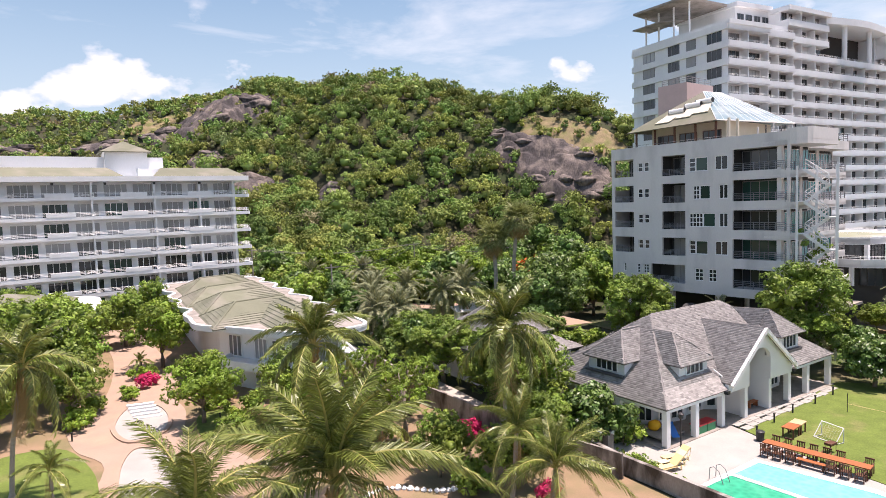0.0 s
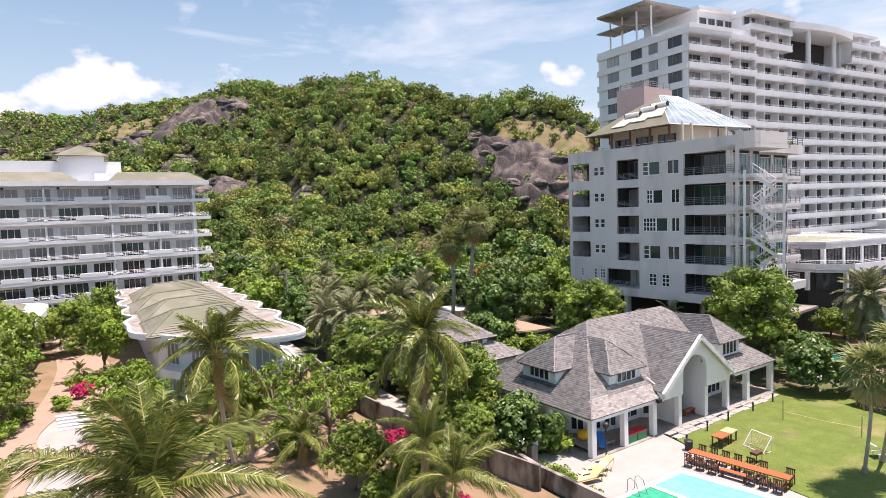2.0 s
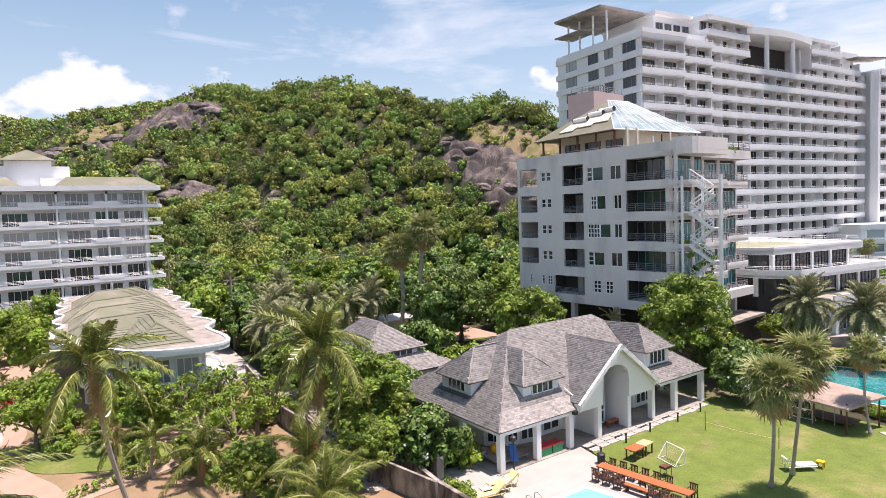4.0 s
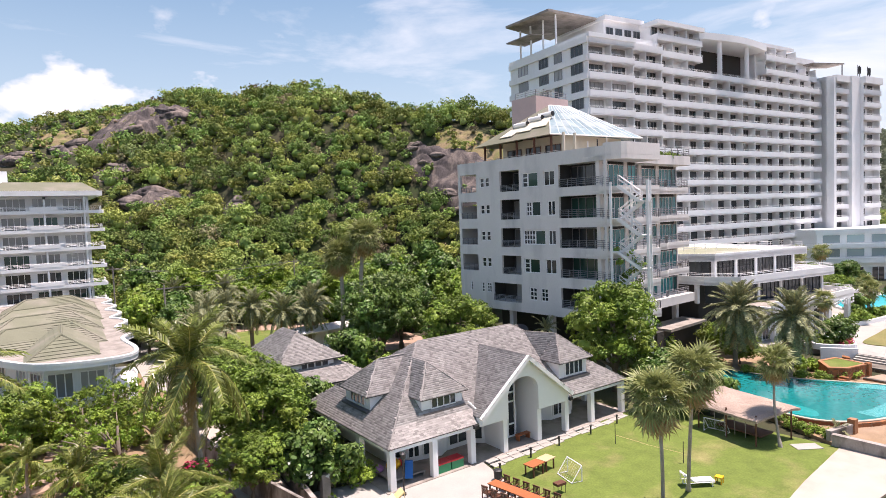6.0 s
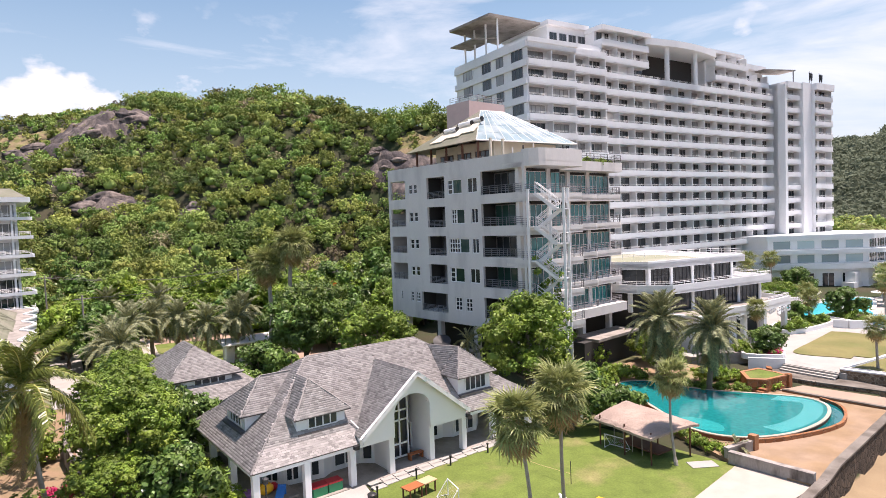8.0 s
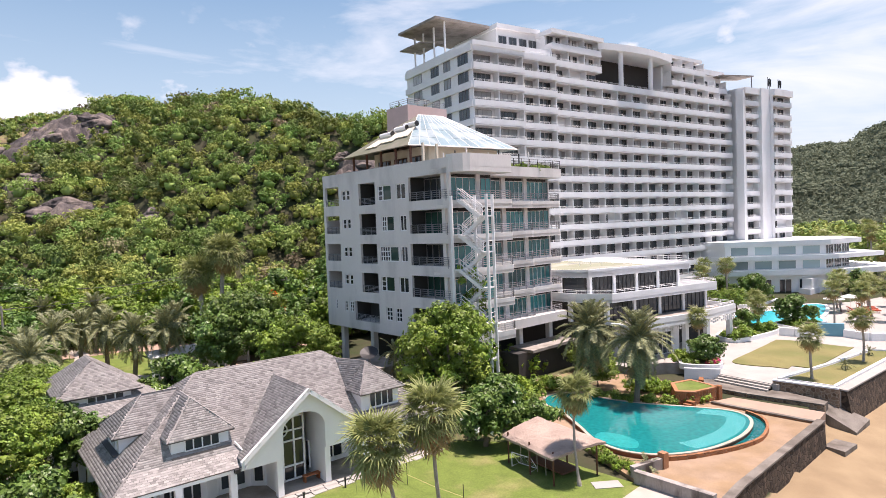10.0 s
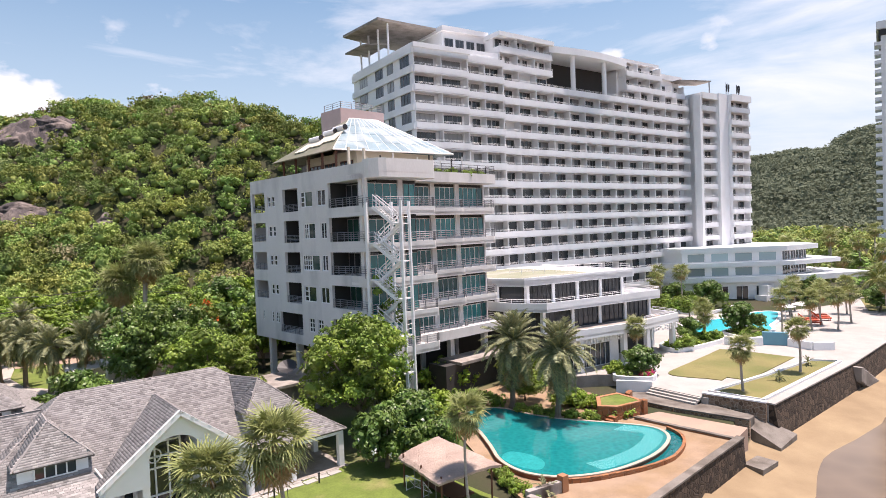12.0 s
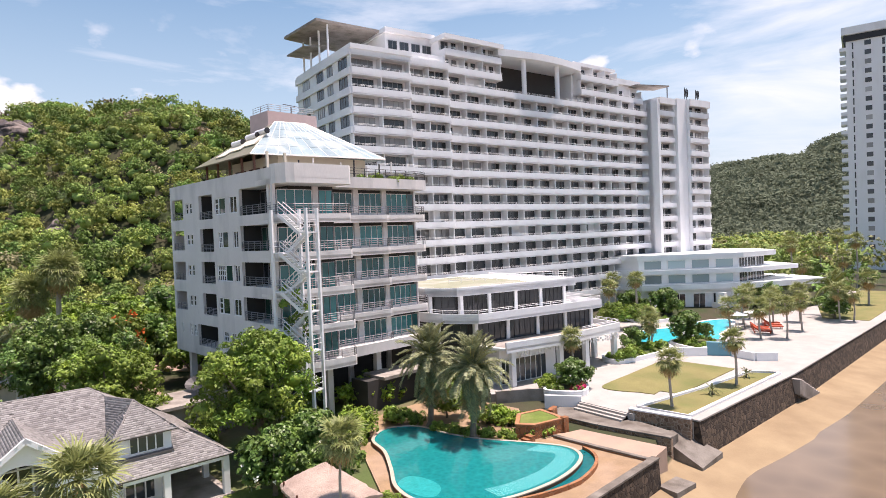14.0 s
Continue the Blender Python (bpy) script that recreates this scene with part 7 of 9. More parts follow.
# garden trees
for kind, x, y, s, tall in (
        ("lime", 6.2, 51.6, 1.15, 1.5), ("round", -3.4, 58.0, 1.5, 1.0), ("round", -5.0, 65, 1.6, 1.0), ("lime", -5.6, 73, 1.55, 1.0), ("lime", 4.9, 73, 1.3, 1.0), ("fresh", -9, 82, 1.05, 0.85), ("round", 1.8, 88, 1.3, 0.9), ("fresh", -3.8, 79, 0.9, 0.9), ("round", -8.5, 69, 1.4, 1.1),
        ("round", 5.4, 94, 1.0, 1.3), ("round", -2, 96, 1.1, 0.8), ("lime", -12, 64, 1.2, 1.0), ("round", -9.5, 56, 1.2, 0.9),
        ("frangipani", 28.7, 30.6, 1.1, 0.95), ("limebush", 30.3, 29.6, 1.2, 2.2), ("fresh", 26.6, 35.2, 0.9, 0.85), ("fresh", 27.0, 39.8, 0.85, 0.9), ("frangipani", 31.6, 40.7, 0.95, 1.1), ("frangipani", 29.6, 43.8, 1.1, 1.15),
        ("frangipani", 40.0, 52.3, 1.25, 1.05), ("fresh", 58.6, 33.4, 1.15, 0.95), ("frangipani", 57.0, 26.6, 1.0, 1.05), ("frangipani", 60.0, 24.4, 0.8, 1.0), ("frangipani", 61.2, 29.8, 1.0, 1.0), 
        ("broad", 47.0, 58.0, 1.3, 1.12), ("broad", 51.5, 62.0, 0.9, 1.05), ("fresh", 50.3, 46.8, 1.05, 0.9), ("fresh", 53.0, 45.5, 0.55, 0.85), ("fresh", 27.6, 50, 0.85, 0.8), ("fresh", 28.5, 58, 0.8, 0.75),
        ("bare", 18.2, 39.0, 1.0, 1.0), ("bare", 20.8, 43.5, 0.95, 1.0), ("bare", 16.5, 43.0, 0.8, 0.9), ("round", 20.6, 28.6, 0.8, 0.85), ("round", 17.4, 32.4, 0.72, 0.95), ("round", 13.0, 48.6, 1.0, 0.95), ("bare", 18.6, 48.4, 1.0, 1.0), ("bare", 16.4, 47.8, 0.85, 1.0), ("limebush", 15.2, 50.6, 1.4, 1.3), ("fresh", 24.8, 31.5, 0.55, 0.8), ("frangipani", 28.0, 56.5, 1.2, 1.0), ("frangipani", 29.0, 65, 1.1, 1.0),
        ("round", 75.3, 31.5, 0.7, 0.8), ("fresh", 78.5, 35.0, 0.6, 0.7), ("frangipani", 87.0, 26.4, 0.75, 1.0), ("frangipani", 105.4, 32.8, 0.7, 1.1), ("frangipani", 114, 30.4, 1.05, 1.0), ("frangipani", 133, 46, 1.2, 1.0), ("frangipani", 131, 51, 1.1, 1.0),
        ("round", 118, 45, 0.9, 0.8), ("round", 122, 43, 0.9, 0.7), ("frangipani", 146.5, 25.5, 1.1, 0.9), ("frangipani", 151, 38, 1.2, 1.0), ("round", 79.5, 37.0, 0.7, 0.8)):
    plant(kind, x, y, s, 1.5 if x > 84 else None, tall)
# woods between the gardens and the hill
rg = random.Random(8)
spots = []
for i in range(900):
    x, y = rg.uniform(14, 84), rg.uniform(76, 122)
    if (x < 24 and y < 116) or (x > 56 and y < 62) or (78 < x and y < 82) or (26 < x < 47 and y < 95) or (x > 57 and y < 66) or (22 < x < 40 and 86 < y < 100 and rg.random() < 0.75):
        continue
    if all(math.hypot(x - a, y - b) > 4.6 for a, b in spots):
        spots.append((x, y))
for i, (x, y) in enumerate(spots):
    kind = ("wood_fresh", "wood_dark", "tiered", "wood_fresh", "wood_lime", "wood_lime")[int(rg.random() * 6)]
    big = 1.0
    plant(kind, x, y, big * rg.uniform(0.75, 1.15), None, rg.uniform(0.75, 1.1))
for x, y, s in ((62, 66, 1.0), (66, 72, 1.1), (71, 78, 1.1), (60, 74, 0.9), (76, 84, 1.1), (55, 70, 0.8), (54.5, 78, 0.9), (50, 73, 0.9), (27, 78, 0.8), (29.0, 83, 0.9), (28.8, 89, 0.8), (29.0, 74, 0.7)):
    plant("wood_fresh" if s > 0.95 else "wood_dark", x, y, s * 0.9)
plant("flame", 56, 72.8, 1.25)
plant("bare", 63.5, 84, 1.5)
plant("tiered", 50, 80, 1.0)
plant("wood_lime", 33, 104, 1.3)
for x, y, s in ((71.7, 40.2, 1.9), (74.8, 39.4, 1.3)):
    plant("limebush", x, y, s, 0.2)
# shrubs
for kind, x, y, s in (("bougainvillea", 2.9, 66.0, 1.0), ("limebush", 2.4, 68.5, 1.0), ("limebush", 1.6, 62.5, 0.8), ("bush", -1.4, 60.0, 1.0), ("limebush", -2.2, 56.0, 1.1), ("bush", 8.7, 56, 1.0), ("bougainvillea", 22.3, 35.4, 0.8), ("bougainvillea", 22.7, 37.5, 0.8), ("bougainvillea", 21.2, 26.6, 0.7), ("bougainvillea", 20.0, 21.6, 0.8),
                      ("bush", 8.0, 48.5, 0.9), ("bush", 11.5, 47.5, 1.0), ("bush", 13.4, 49.3, 1.0), ("bush", 18.4, 48.8, 1.0), ("bush", 10.4, 52.6, 1.1), ("bush", 28.4, 26.6, 0.6), ("bush", 28.2, 25.4, 0.6), ("limebush", 28.3, 24.2, 0.5), ("bush", 28.2, 23.0, 0.5),
                      ("bush", 72.2, 28.6, 0.8), ("bush", 72.8, 27.3, 0.8), ("bush", 73.6, 26.0, 0.8), ("bush", 74.3, 24.6, 0.8), ("bush", 75.0, 23.2, 0.8), ("limebush", 77.4, 28.0, 1.2), ("limebush", 78.4, 26.6, 1.1), ("bush", 71.8, 32.2, 1.0), ("bush", 78.6, 25.6, 0.9), ("limebush", 77.6, 22.0, 0.8), ("bush", 71.0, 33.5, 1.2),
                      ("limebush", 66.6, 33.5, 1.5), ("limebush", 68.4, 34.6, 1.3), ("bush", 65.0, 31.2, 1.4), ("bush", 62.4, 27.6, 1.0), ("bush", 61.6, 19.0, 0.55), ("bush", 61.3, 18.0, 0.55), ("limebush", 61.1, 17.0, 0.5), ("bush", 61.0, 16.0, 0.55), ("bush", 61.9, 20.3, 0.55),
                      ("bush", 100.5, 30.2, 1.2), ("limebush", 85.5, 29.0, 1.0), ("bougainvillea", 86.2, 25.2, 0.7), ("bush", 106.5, 31.5, 1.0), ("bush", 108, 30.8, 1.0), ("bush", 103.5, 31.5, 1.0), ("bush", 116, 31.5, 0.9), ("bush", 112.5, 29.4, 0.9), ("bush", 135, 47, 1.0), ("bush", 128, 46, 1.1),
                      ("bush", 18.0, 30.0, 1.2), ("bush", 22.0, 46, 1.2), ("limebush", 19.4, 46.4, 1.6), ("bush", 24.6, 48.0, 1.0), ("limebush", 16.6, 40.6, 1.4), ("bush", 20.0, 24.8, 0.8), ("bush", 31.0, 34.6, 1.2), ("bush", 44.8, 53.0, 1.5), ("bush", 46.6, 52.6, 1.5), ("limebush", 43.0, 53.4, 1.5), ("limebush", 48.4, 52.2, 1.4), ("bush", 36, 55, 1.4),
                      ("bush", 55.4, 38, 1.4), ("bush", 56.4, 41, 1.4), ("bush", 12.6, 44.6, 0.9), ("bush", 6.8, 55.0, 1.0), ("limebush", 7.6, 57.6, 0.9)):
    plant(kind, x, y, s, 1.5 if x > 84 else None)
# potted greens and creepers on the apartment roof and stair
for u, v, s in ((0.9, 20.8, 0.55), (1.0, 18.6, 0.5), (0.9, 15.5, 0.45), (0.8, 12.6, 0.5), (4.6, 8.4, 0.6), (11.4, 2.4, 0.6), (13.2, 2.3, 0.7), (15.2, 2.3, 0.6), (16.8, 2.4, 0.7), (18.2, 2.6, 0.6)):
    p = APT @ Vector((u, v, 22.45))
    plant("bush" if s > 0.52 else "limebush", p.x, p.y, s, p.z)
rng = np.random.default_rng(77)
blobs = [(0.2 + 2.9 * f + rng.normal() * 0.2, 0.75 + rng.normal() * 0.25, 0.4 + 12.6 * (i / 44) ** 1.1, 0.75 - 0.45 * i / 44) for i, f in enumerate(rng.random(45))]
v, f, t = foliage(rng, blobs, 5200, 0.24, 0.3 + 0.4 * rng.random(45))
cr = thing("creeper", stair.matrix_world.copy(), "green creeper climbing the lower escape stair", "climber", data=array_mesh("creeper", v, f, LEAF, t))

# the wooded hill: crowns far off, joined
rng = np.random.default_rng(5)
V, F, Tn, count = [], [], [], 0
az = np.radians(rng.uniform(28, 104, 22000))
dd = np.sqrt(rng.uniform(104 ** 2, 345 ** 2, 22000))
X, Y = dd * np.cos(az), dd * np.sin(az)
lim = np.interp(np.degrees(az), RIDGE_AZ, RIDGE_D) + 14
Z = land(X, Y)
keep = []
cells = {}


def on_patch(patches, x, y, grow, ahead=0.0):
    """Whether a place lies on one of the bare patches, or just below it on the slope."""
    for r in patches:
        c, s = math.cos(radians(r[4])), math.sin(radians(r[4]))
        for k in (0.0, ahead):
            dx, dy = x - r[0] + 0.55 * k, y - r[1] + 0.8 * k
            if ((c * dx + s * dy) / (r[2] * grow)) ** 2 + ((c * dy - s * dx) / (r[3] * grow)) ** 2 < 1:
                return True
    return False


for i in range(len(X)):
    if dd[i] > lim[i] or (X[i] < 24 and Y[i] < 124) or (X[i] > 76 and Y[i] < 84):
        continue
    if (on_patch(ROCKS, X[i], Y[i], 0.9, 1.4) and rng.random() < 0.9) or (on_patch(GRASSY, X[i], Y[i], 0.9) and rng.random() < 0.75):
        continue
    g = (int(X[i] // 3.5), int(Y[i] // 3.5))
    if g in cells:
        continue
    cells[g] = 1
    keep.append(i)
for i in keep:
    R = 1.9 + 2.2 * rng.random() ** 1.8
    if on_patch(GRASSY, X[i], Y[i], 1.1) or on_patch(ROCKS, X[i], Y[i], 1.2, 3.0):
        R = 1.2 + 0.8 * rng.random()
    elif az[i] > 1.36 and dd[i] > 225:
        R *= 0.62
    far = dd[i] > 205
    nb = int(rng.integers(9, 15))
    a = np.arange(nb) * 2.4 + rng.random() * 6
    q = np.sqrt((np.arange(nb) + 0.4) / nb) * R * 0.8
    r = R * (0.3 + 0.2 * rng.random(nb))
    lift = R * (0.35 + 0.35 * rng.random())
    blobs = np.stack([X[i] + np.cos(a) * q, Y[i] + np.sin(a) * q, Z[i] + lift + 0.95 * np.sqrt(np.maximum(0, R * R - q * q)) + 0.12 * R * rng.normal(size=nb) - 0.15 * R, r], 1)
    size = 0.52 if far else 0.4
    n = int(10.5 * R * R / size ** 2 * (0.85 if far else 1.1))
    v, f, t = foliage(rng, blobs, n, size, np.full(nb, rng.random()), 0.6, 0.4, 0.45, 5, [(X[i], Y[i], Z[i] + lift + 0.05 * R, 0.42 * R)])
    V.append(v)
    F.append(f + count)
    Tn.append(t)
    count += len(v)
thing("hill_woods", None, "dense mixed green woodland covering the hill", "woods", kind="stuff", data=array_mesh("hill_woods", np.concatenate(V), np.concatenate(F), LEAF_HILL, np.concatenate(Tn)))

# woods along the coast beyond the hotel
V, F, Tn, count = [], [], [], 0
for i in range(620):
    x, y = rng.uniform(168, 420), rng.uniform(20, 190)
    if y < np.interp(x, SHORE_X, SHORE_Y) + 12 or (250 < x < 300 and 30 < y < 95):
        continue
    if x < 182 and y < 40:
        continue
    s = rng.uniform(1.2, 2.2)
    nb = 6
    blobs = np.stack([x + rng.normal(size=nb) * 1.8 * s, y + rng.normal(size=nb) * 1.8 * s, (1.6 + 2.6 * rng.random(nb)) * s + 0.4, (1.1 + 0.9 * rng.random(nb)) * s], 1)
    v, f, t = foliage(rng, blobs, 330, 0.72, np.full(nb, rng.random()), 0.9, 0.7, 0.25)
    V.append(v)
    F.append(f + count)
    Tn.append(t)
    count += len(v)
thing("coastal_woods", None, "green woods and palms along the far shore", "woods", kind="stuff", data=array_mesh("coastal_woods", np.concatenate(V), np.concatenate(F), LEAF_HILL, np.concatenate(Tn)))
for i, (x, y, z) in enumerate(((172, 50, 9), (178, 54, 11), (183, 47, 12), (190, 44, 11), (196, 52, 13), (202, 41, 12), (176, 42, 8), (186, 38, 9), (208, 47, 13), (168, 33, 6), (172, 29, 6))):
    palm("fan", (x, y, 0), (x, y, z), 16, 2.3, 0.2, 6, 80 + i, "fan palm above the coastal woods", spread=(75, -50))

# far mountain along the coast
def mountain(x, y):
    a, d = np.degrees(np.arctan2(y + 12, x - 42)), np.hypot(x - 42, y + 12)
    crest = np.interp(a, [-6, 0, 8, 12, 16.4, 19.6, 21.9, 24.8, 28.4, 36, 50], [0, 60, 84, 92, 98, 94, 78, 78, 73, 55, 20])
    s = np.clip((d - 420) / 260, 0, 1)
    return crest * s * s * (3 - 2 * s) * np.exp(-np.maximum(0, d - 700) ** 2 / 90000) - 2 + 2.2 * np.sin(x * 0.11) * np.sin(y * 0.13) * s


mx, my = np.arange(330, 1000, 9.0), np.arange(-80, 560, 9.0)
# slopes and woods share the leaf colour with haze mixed in
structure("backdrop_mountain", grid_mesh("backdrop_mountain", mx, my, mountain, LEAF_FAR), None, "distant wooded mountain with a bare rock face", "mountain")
V, F, Tn, count = [], [], [], 0
for i in range(8000):
    a, d = radians(rng.uniform(8, 33)), rng.uniform(440, 720)
    x, y = 42 + d * math.cos(a), -12 + d * math.sin(a)
    z = float(mountain(x, y))
    nb = 2
    blobs = np.stack([x + rng.normal(size=nb) * 2, y + rng.normal(size=nb) * 2, z + 1.0 + 1.5 * rng.random(nb), 1.8 + 1.4 * rng.random(nb)], 1)
    v, f, t = foliage(rng, blobs, 14, 1.9, rng.random(nb), 0.9, 0.7, 0.2)
    V.append(v)
    F.append(f + count)
    Tn.append(t)
    count += len(v)
thing("mountain_woods", None, "far mountain woods with haze mixed into the green", "woods", kind="stuff", data=array_mesh("mountain_woods", np.concatenate(V), np.concatenate(F), LEAF_FAR, np.concatenate(Tn)))

# ================= pools =================
POOL = [(66.8, 30.2), (66.1, 27.3), (64.6, 24), (63.2, 21.2), (63.0, 18.6), (64.2, 16.6), (66.5, 15.3), (69, 14.8), (72, 14.9), (74.7, 15.7), (76.3, 16.9), (76.6, 18.7), (75.0, 21.5), (73.1, 24.4), (72.0, 27.2), (71.3, 30.5), (69.0, 31.8)]
pool_line = curve_through(POOL, 5)
pool = thing("swimming_pool", None, "free-form teal infinity pool with an orange brick wall", "pool")
part("basin_wall", ring(Build(), pool_line, -0.05, 0.17, -0.1, 0.5), material("dark_red_pool_brick", (0.2, 0.075, 0.04), 0.8, 0.25, 2, 12, 0.3), pool, "orange brick pool wall")
part("coping", ring(Build(), pool_line, -0.06, 0.2, 0.5, 0.575), material("pale_pool_coping", (0.42, 0.37, 0.3), 0.6, 0.2, 2, 9, 0.1), pool, "narrow pale tiled coping")
part("water", Build().prism(offset(pool_line, -0.03), -0.1, 0.545), TEALWATER, pool, "still teal water")
shelf = [p for p in offset(pool_line, -0.35) if p[1] < 20.5 and p[0] > 67]
inner = [p for p in offset(pool_line, -1.75) if p[1] < 20.5 and p[0] > 67]
part("shallow_ledge", Build().prism(shelf + inner[::-1], 0.3, 0.552), material("speckled_pool_ledge", (0.0, 0.22, 0.24), 0.2, 0.2, 3, 9, 0.1, second=(0.12, 0.45, 0.44), second_scale=11.0, second_at=(0.46, 0.6)), pool, "pale mosaic ledge under water")
south = [k for k, p in enumerate(pool_line) if p[1] < 18.2 and p[0] > 64.4]
spill = [offset(pool_line, 0.2 + 0.85 * min(1.0, max(0.0, (pool_line[k][0] - 67.5) / 5.0)))[k] for k in south]
outer = [offset(pool_line, 0.42 + 0.85 * min(1.0, max(0.0, (pool_line[k][0] - 67.5) / 5.0)))[k] for k in south]
b = Build()
for i in range(len(spill) - 1):
    b.prism([spill[i], outer[i], outer[i + 1], spill[i + 1]], 0.15, 0.5)
part("catch_wall", b, BRICKWORK, pool, "curved orange brick catch basin wall")
gut = [offset(pool_line, 0.16)[k] for k in south]
b = Build()
n = min(len(gut), len(spill))
for i in range(n - 1):
    b.prism([gut[i], spill[i], spill[i + 1], gut[i + 1]], 0.1, 0.27)
part("catch_water", b, water("dark_catch_water", (0.0, 0.11, 0.12)), pool, "dark water of the catch basin")
part("pillar", Build().box(63.0, 63.5, 15.2, 15.7, 0.1, 1.25), ORANGEBRICK, pool)
steps_arc = curve_through([(63.4, 21.4), (63.3, 19.4), (64.0, 18.2), (65.2, 19.0), (65.4, 20.6), (64.7, 22.0)], 4)
part("round_step", Build().prism(steps_arc, 0.3, 0.553), material("pale_round_pool_step", (0.01, 0.28, 0.28), 0.1, 0.2, 2, 6, 0.1), pool)

planter = thing("brick_planter", None, "orange brick planter with a worn coping and low grassy shrubs", "planter")
PLAN = [(75.9, 23.1), (76.9, 21.9), (79.9, 21.5), (80.2, 22.5), (80.4, 24.6), (78.0, 25.0)]
part("body", Build().prism(PLAN, 0.15, 1.3), BRICKWORK, planter)
mid = Vector((sum(q[0] for q in PLAN), sum(q[1] for q in PLAN))) / len(PLAN)
for p0, p1 in zip(PLAN, PLAN[1:] + PLAN[:1]):
    p0, p1 = Vector(p0), Vector(p1)
    out = [p0 + (p0 - mid).normalized() * 0.06, p1 + (p1 - mid).normalized() * 0.06]
    part("coping", Build().prism([out[0], out[1], p1.lerp(mid, 0.17), p0.lerp(mid, 0.17)], 1.3, 1.4), ORANGEBRICK, planter, "pale orange brick coping")
part("pier", Build().box(79.75, 80.3, 21.3, 21.75, 0.15, 1.46), BRICKWORK, planter)
part("soil", Build().prism([Vector(q).lerp(mid, 0.18) for q in PLAN], 1.28, 1.37), LAWN, planter)
for k in range(3):
    part("low_wall", Build().prism([(80.4 + 0.65 * k, 23.2 + 0.4 * k), (81.05 + 0.65 * k, 23.6 + 0.4 * k), (80.95 + 0.65 * k, 24.0 + 0.4 * k), (80.35 + 0.65 * k, 23.7 + 0.4 * k)], 0.15, 1.55 - 0.14 * k), BRICKWORK, planter)
    part("step", Build().box(76.0 - 0.42 * k, 76.5 - 0.42 * k, 21.5, 22.2, 0.15, 0.7 - 0.17 * k), BRICKWORK, planter)

# clubhouse pool
CP = [(28.9, 22.45), (29.7, 12.0), (36.9, 12.2), (36.5, 17.0), (35.0, 22.8)]
lap = thing("swimming_pool", None, "square clubhouse pool, green with a pale aqua side", "pool")
part("coping", ring(Build(), CP, -0.02, 0.55, 0.0, 0.12), WHITE_CLEAN, lap, "white pool edge")
part("water", Build().prism([(28.9, 22.45), (29.7, 12.0), (33.6, 12.1), (32.0, 22.6)], 0.0, 0.09), GREENWATER, lap, "green water")
part("water", Build().prism([(32.35, 22.65), (33.95, 12.1), (36.9, 12.2), (36.5, 17), (35.0, 22.8)], 0.0, 0.09), AQUAWATER, lap, "pale aqua water")
part("divider", Build().prism([(32.0, 22.6), (33.6, 12.1), (33.95, 12.1), (32.35, 22.65)], 0.0, 0.13), WHITE_CLEAN, lap)
for dx in (0, 0.6):
    part("handrail", Build().tube([(30.6 + dx, 22.1, 0.1), (30.6 + dx, 22.4, 0.8), (30.6 + dx, 22.75, 0.95), (30.6 + dx, 23.0, 0.8), (30.6 + dx, 23.05, 0.1)], 0.025, 6), RAIL, lap, "steel ladder rail")

# slide basins of the garden walk, white
for pts in ([(1.9, 60.3), (0.5, 58), (-0.1, 54), (0.9, 50.4), (3.0, 51.2), (3.8, 54.5), (3.4, 58.2)], [(1.0, 48.4), (0.0, 44.5), (0.2, 38.5), (3.5, 38.0), (3.2, 43.5), (2.6, 47.2)]):
    ln = curve_through(pts, 5)
    bs = thing("dry_basin", None, "empty white garden basin with a sandy rim", "basin", "garden basins")
    part("floor", Build().prism(ln, 0.0, 0.07), WHITEPAVE, bs)
    part("rim", ring(Build(), ln, 0.0, 0.35, 0.0, 0.16), PINKPAVE, bs)
for i in range(5):
    k = thing("basin_step", None, "curved white basin step", "step", "basin steps", data=Build().prism([(0.9 + 0.1 * i, 59.3 - 0.9 * i), (3.0 + 0.1 * i, 59.0 - 0.9 * i), (3.1 + 0.1 * i, 59.4 - 0.9 * i), (0.9 + 0.1 * i, 59.8 - 0.9 * i)], 0.07, 0.3 - 0.04 * i).mesh("basin_step", WHITE))

# ================= sea walls and garden walls =================


def wall_run(name, pts, z0, z1, thick, mat, label, cap=None, batter=0.0, category="wall", m=None):
    """A wall along a line; batter: how far its foot stands out on the seaward side."""
    ob = thing(name, m, label, category, kind="structure")
    for (ax, ay), (bx, by) in zip(pts, pts[1:]):
        t = (Vector((bx, by)) - Vector((ax, ay))).normalized()
        nx, ny = t.y * thick, -t.x * thick
        b = Build()
        k = 0
        b.v += [(ax + nx * (1 + batter), ay + ny * (1 + batter), z0), (bx + nx * (1 + batter), by + ny * (1 + batter), z0), (bx, by, z0), (ax, ay, z0), (ax + nx, ay + ny, z1), (bx + nx, by + ny, z1), (bx, by, z1), (ax, ay, z1)]
        b.face([0, 3, 2, 1], [4, 5, 6, 7], [0, 1, 5, 4], [1, 2, 6, 5], [2, 3, 7, 6], [3, 0, 4, 7])
        seg = part("wall_face", b, mat, ob)
        if cap:
            e = 0.06
            c = Build().prism([(ax + nx * (1 + e * 3), ay + ny * (1 + e * 3)), (bx + nx * (1 + e * 3), by + ny * (1 + e * 3)), (bx - nx * e * 2, by - ny * e * 2), (ax - nx * e * 2, ay - ny * e * 2)], z1, z1 + 0.12)
            part("coping", c, cap, seg)
    return ob


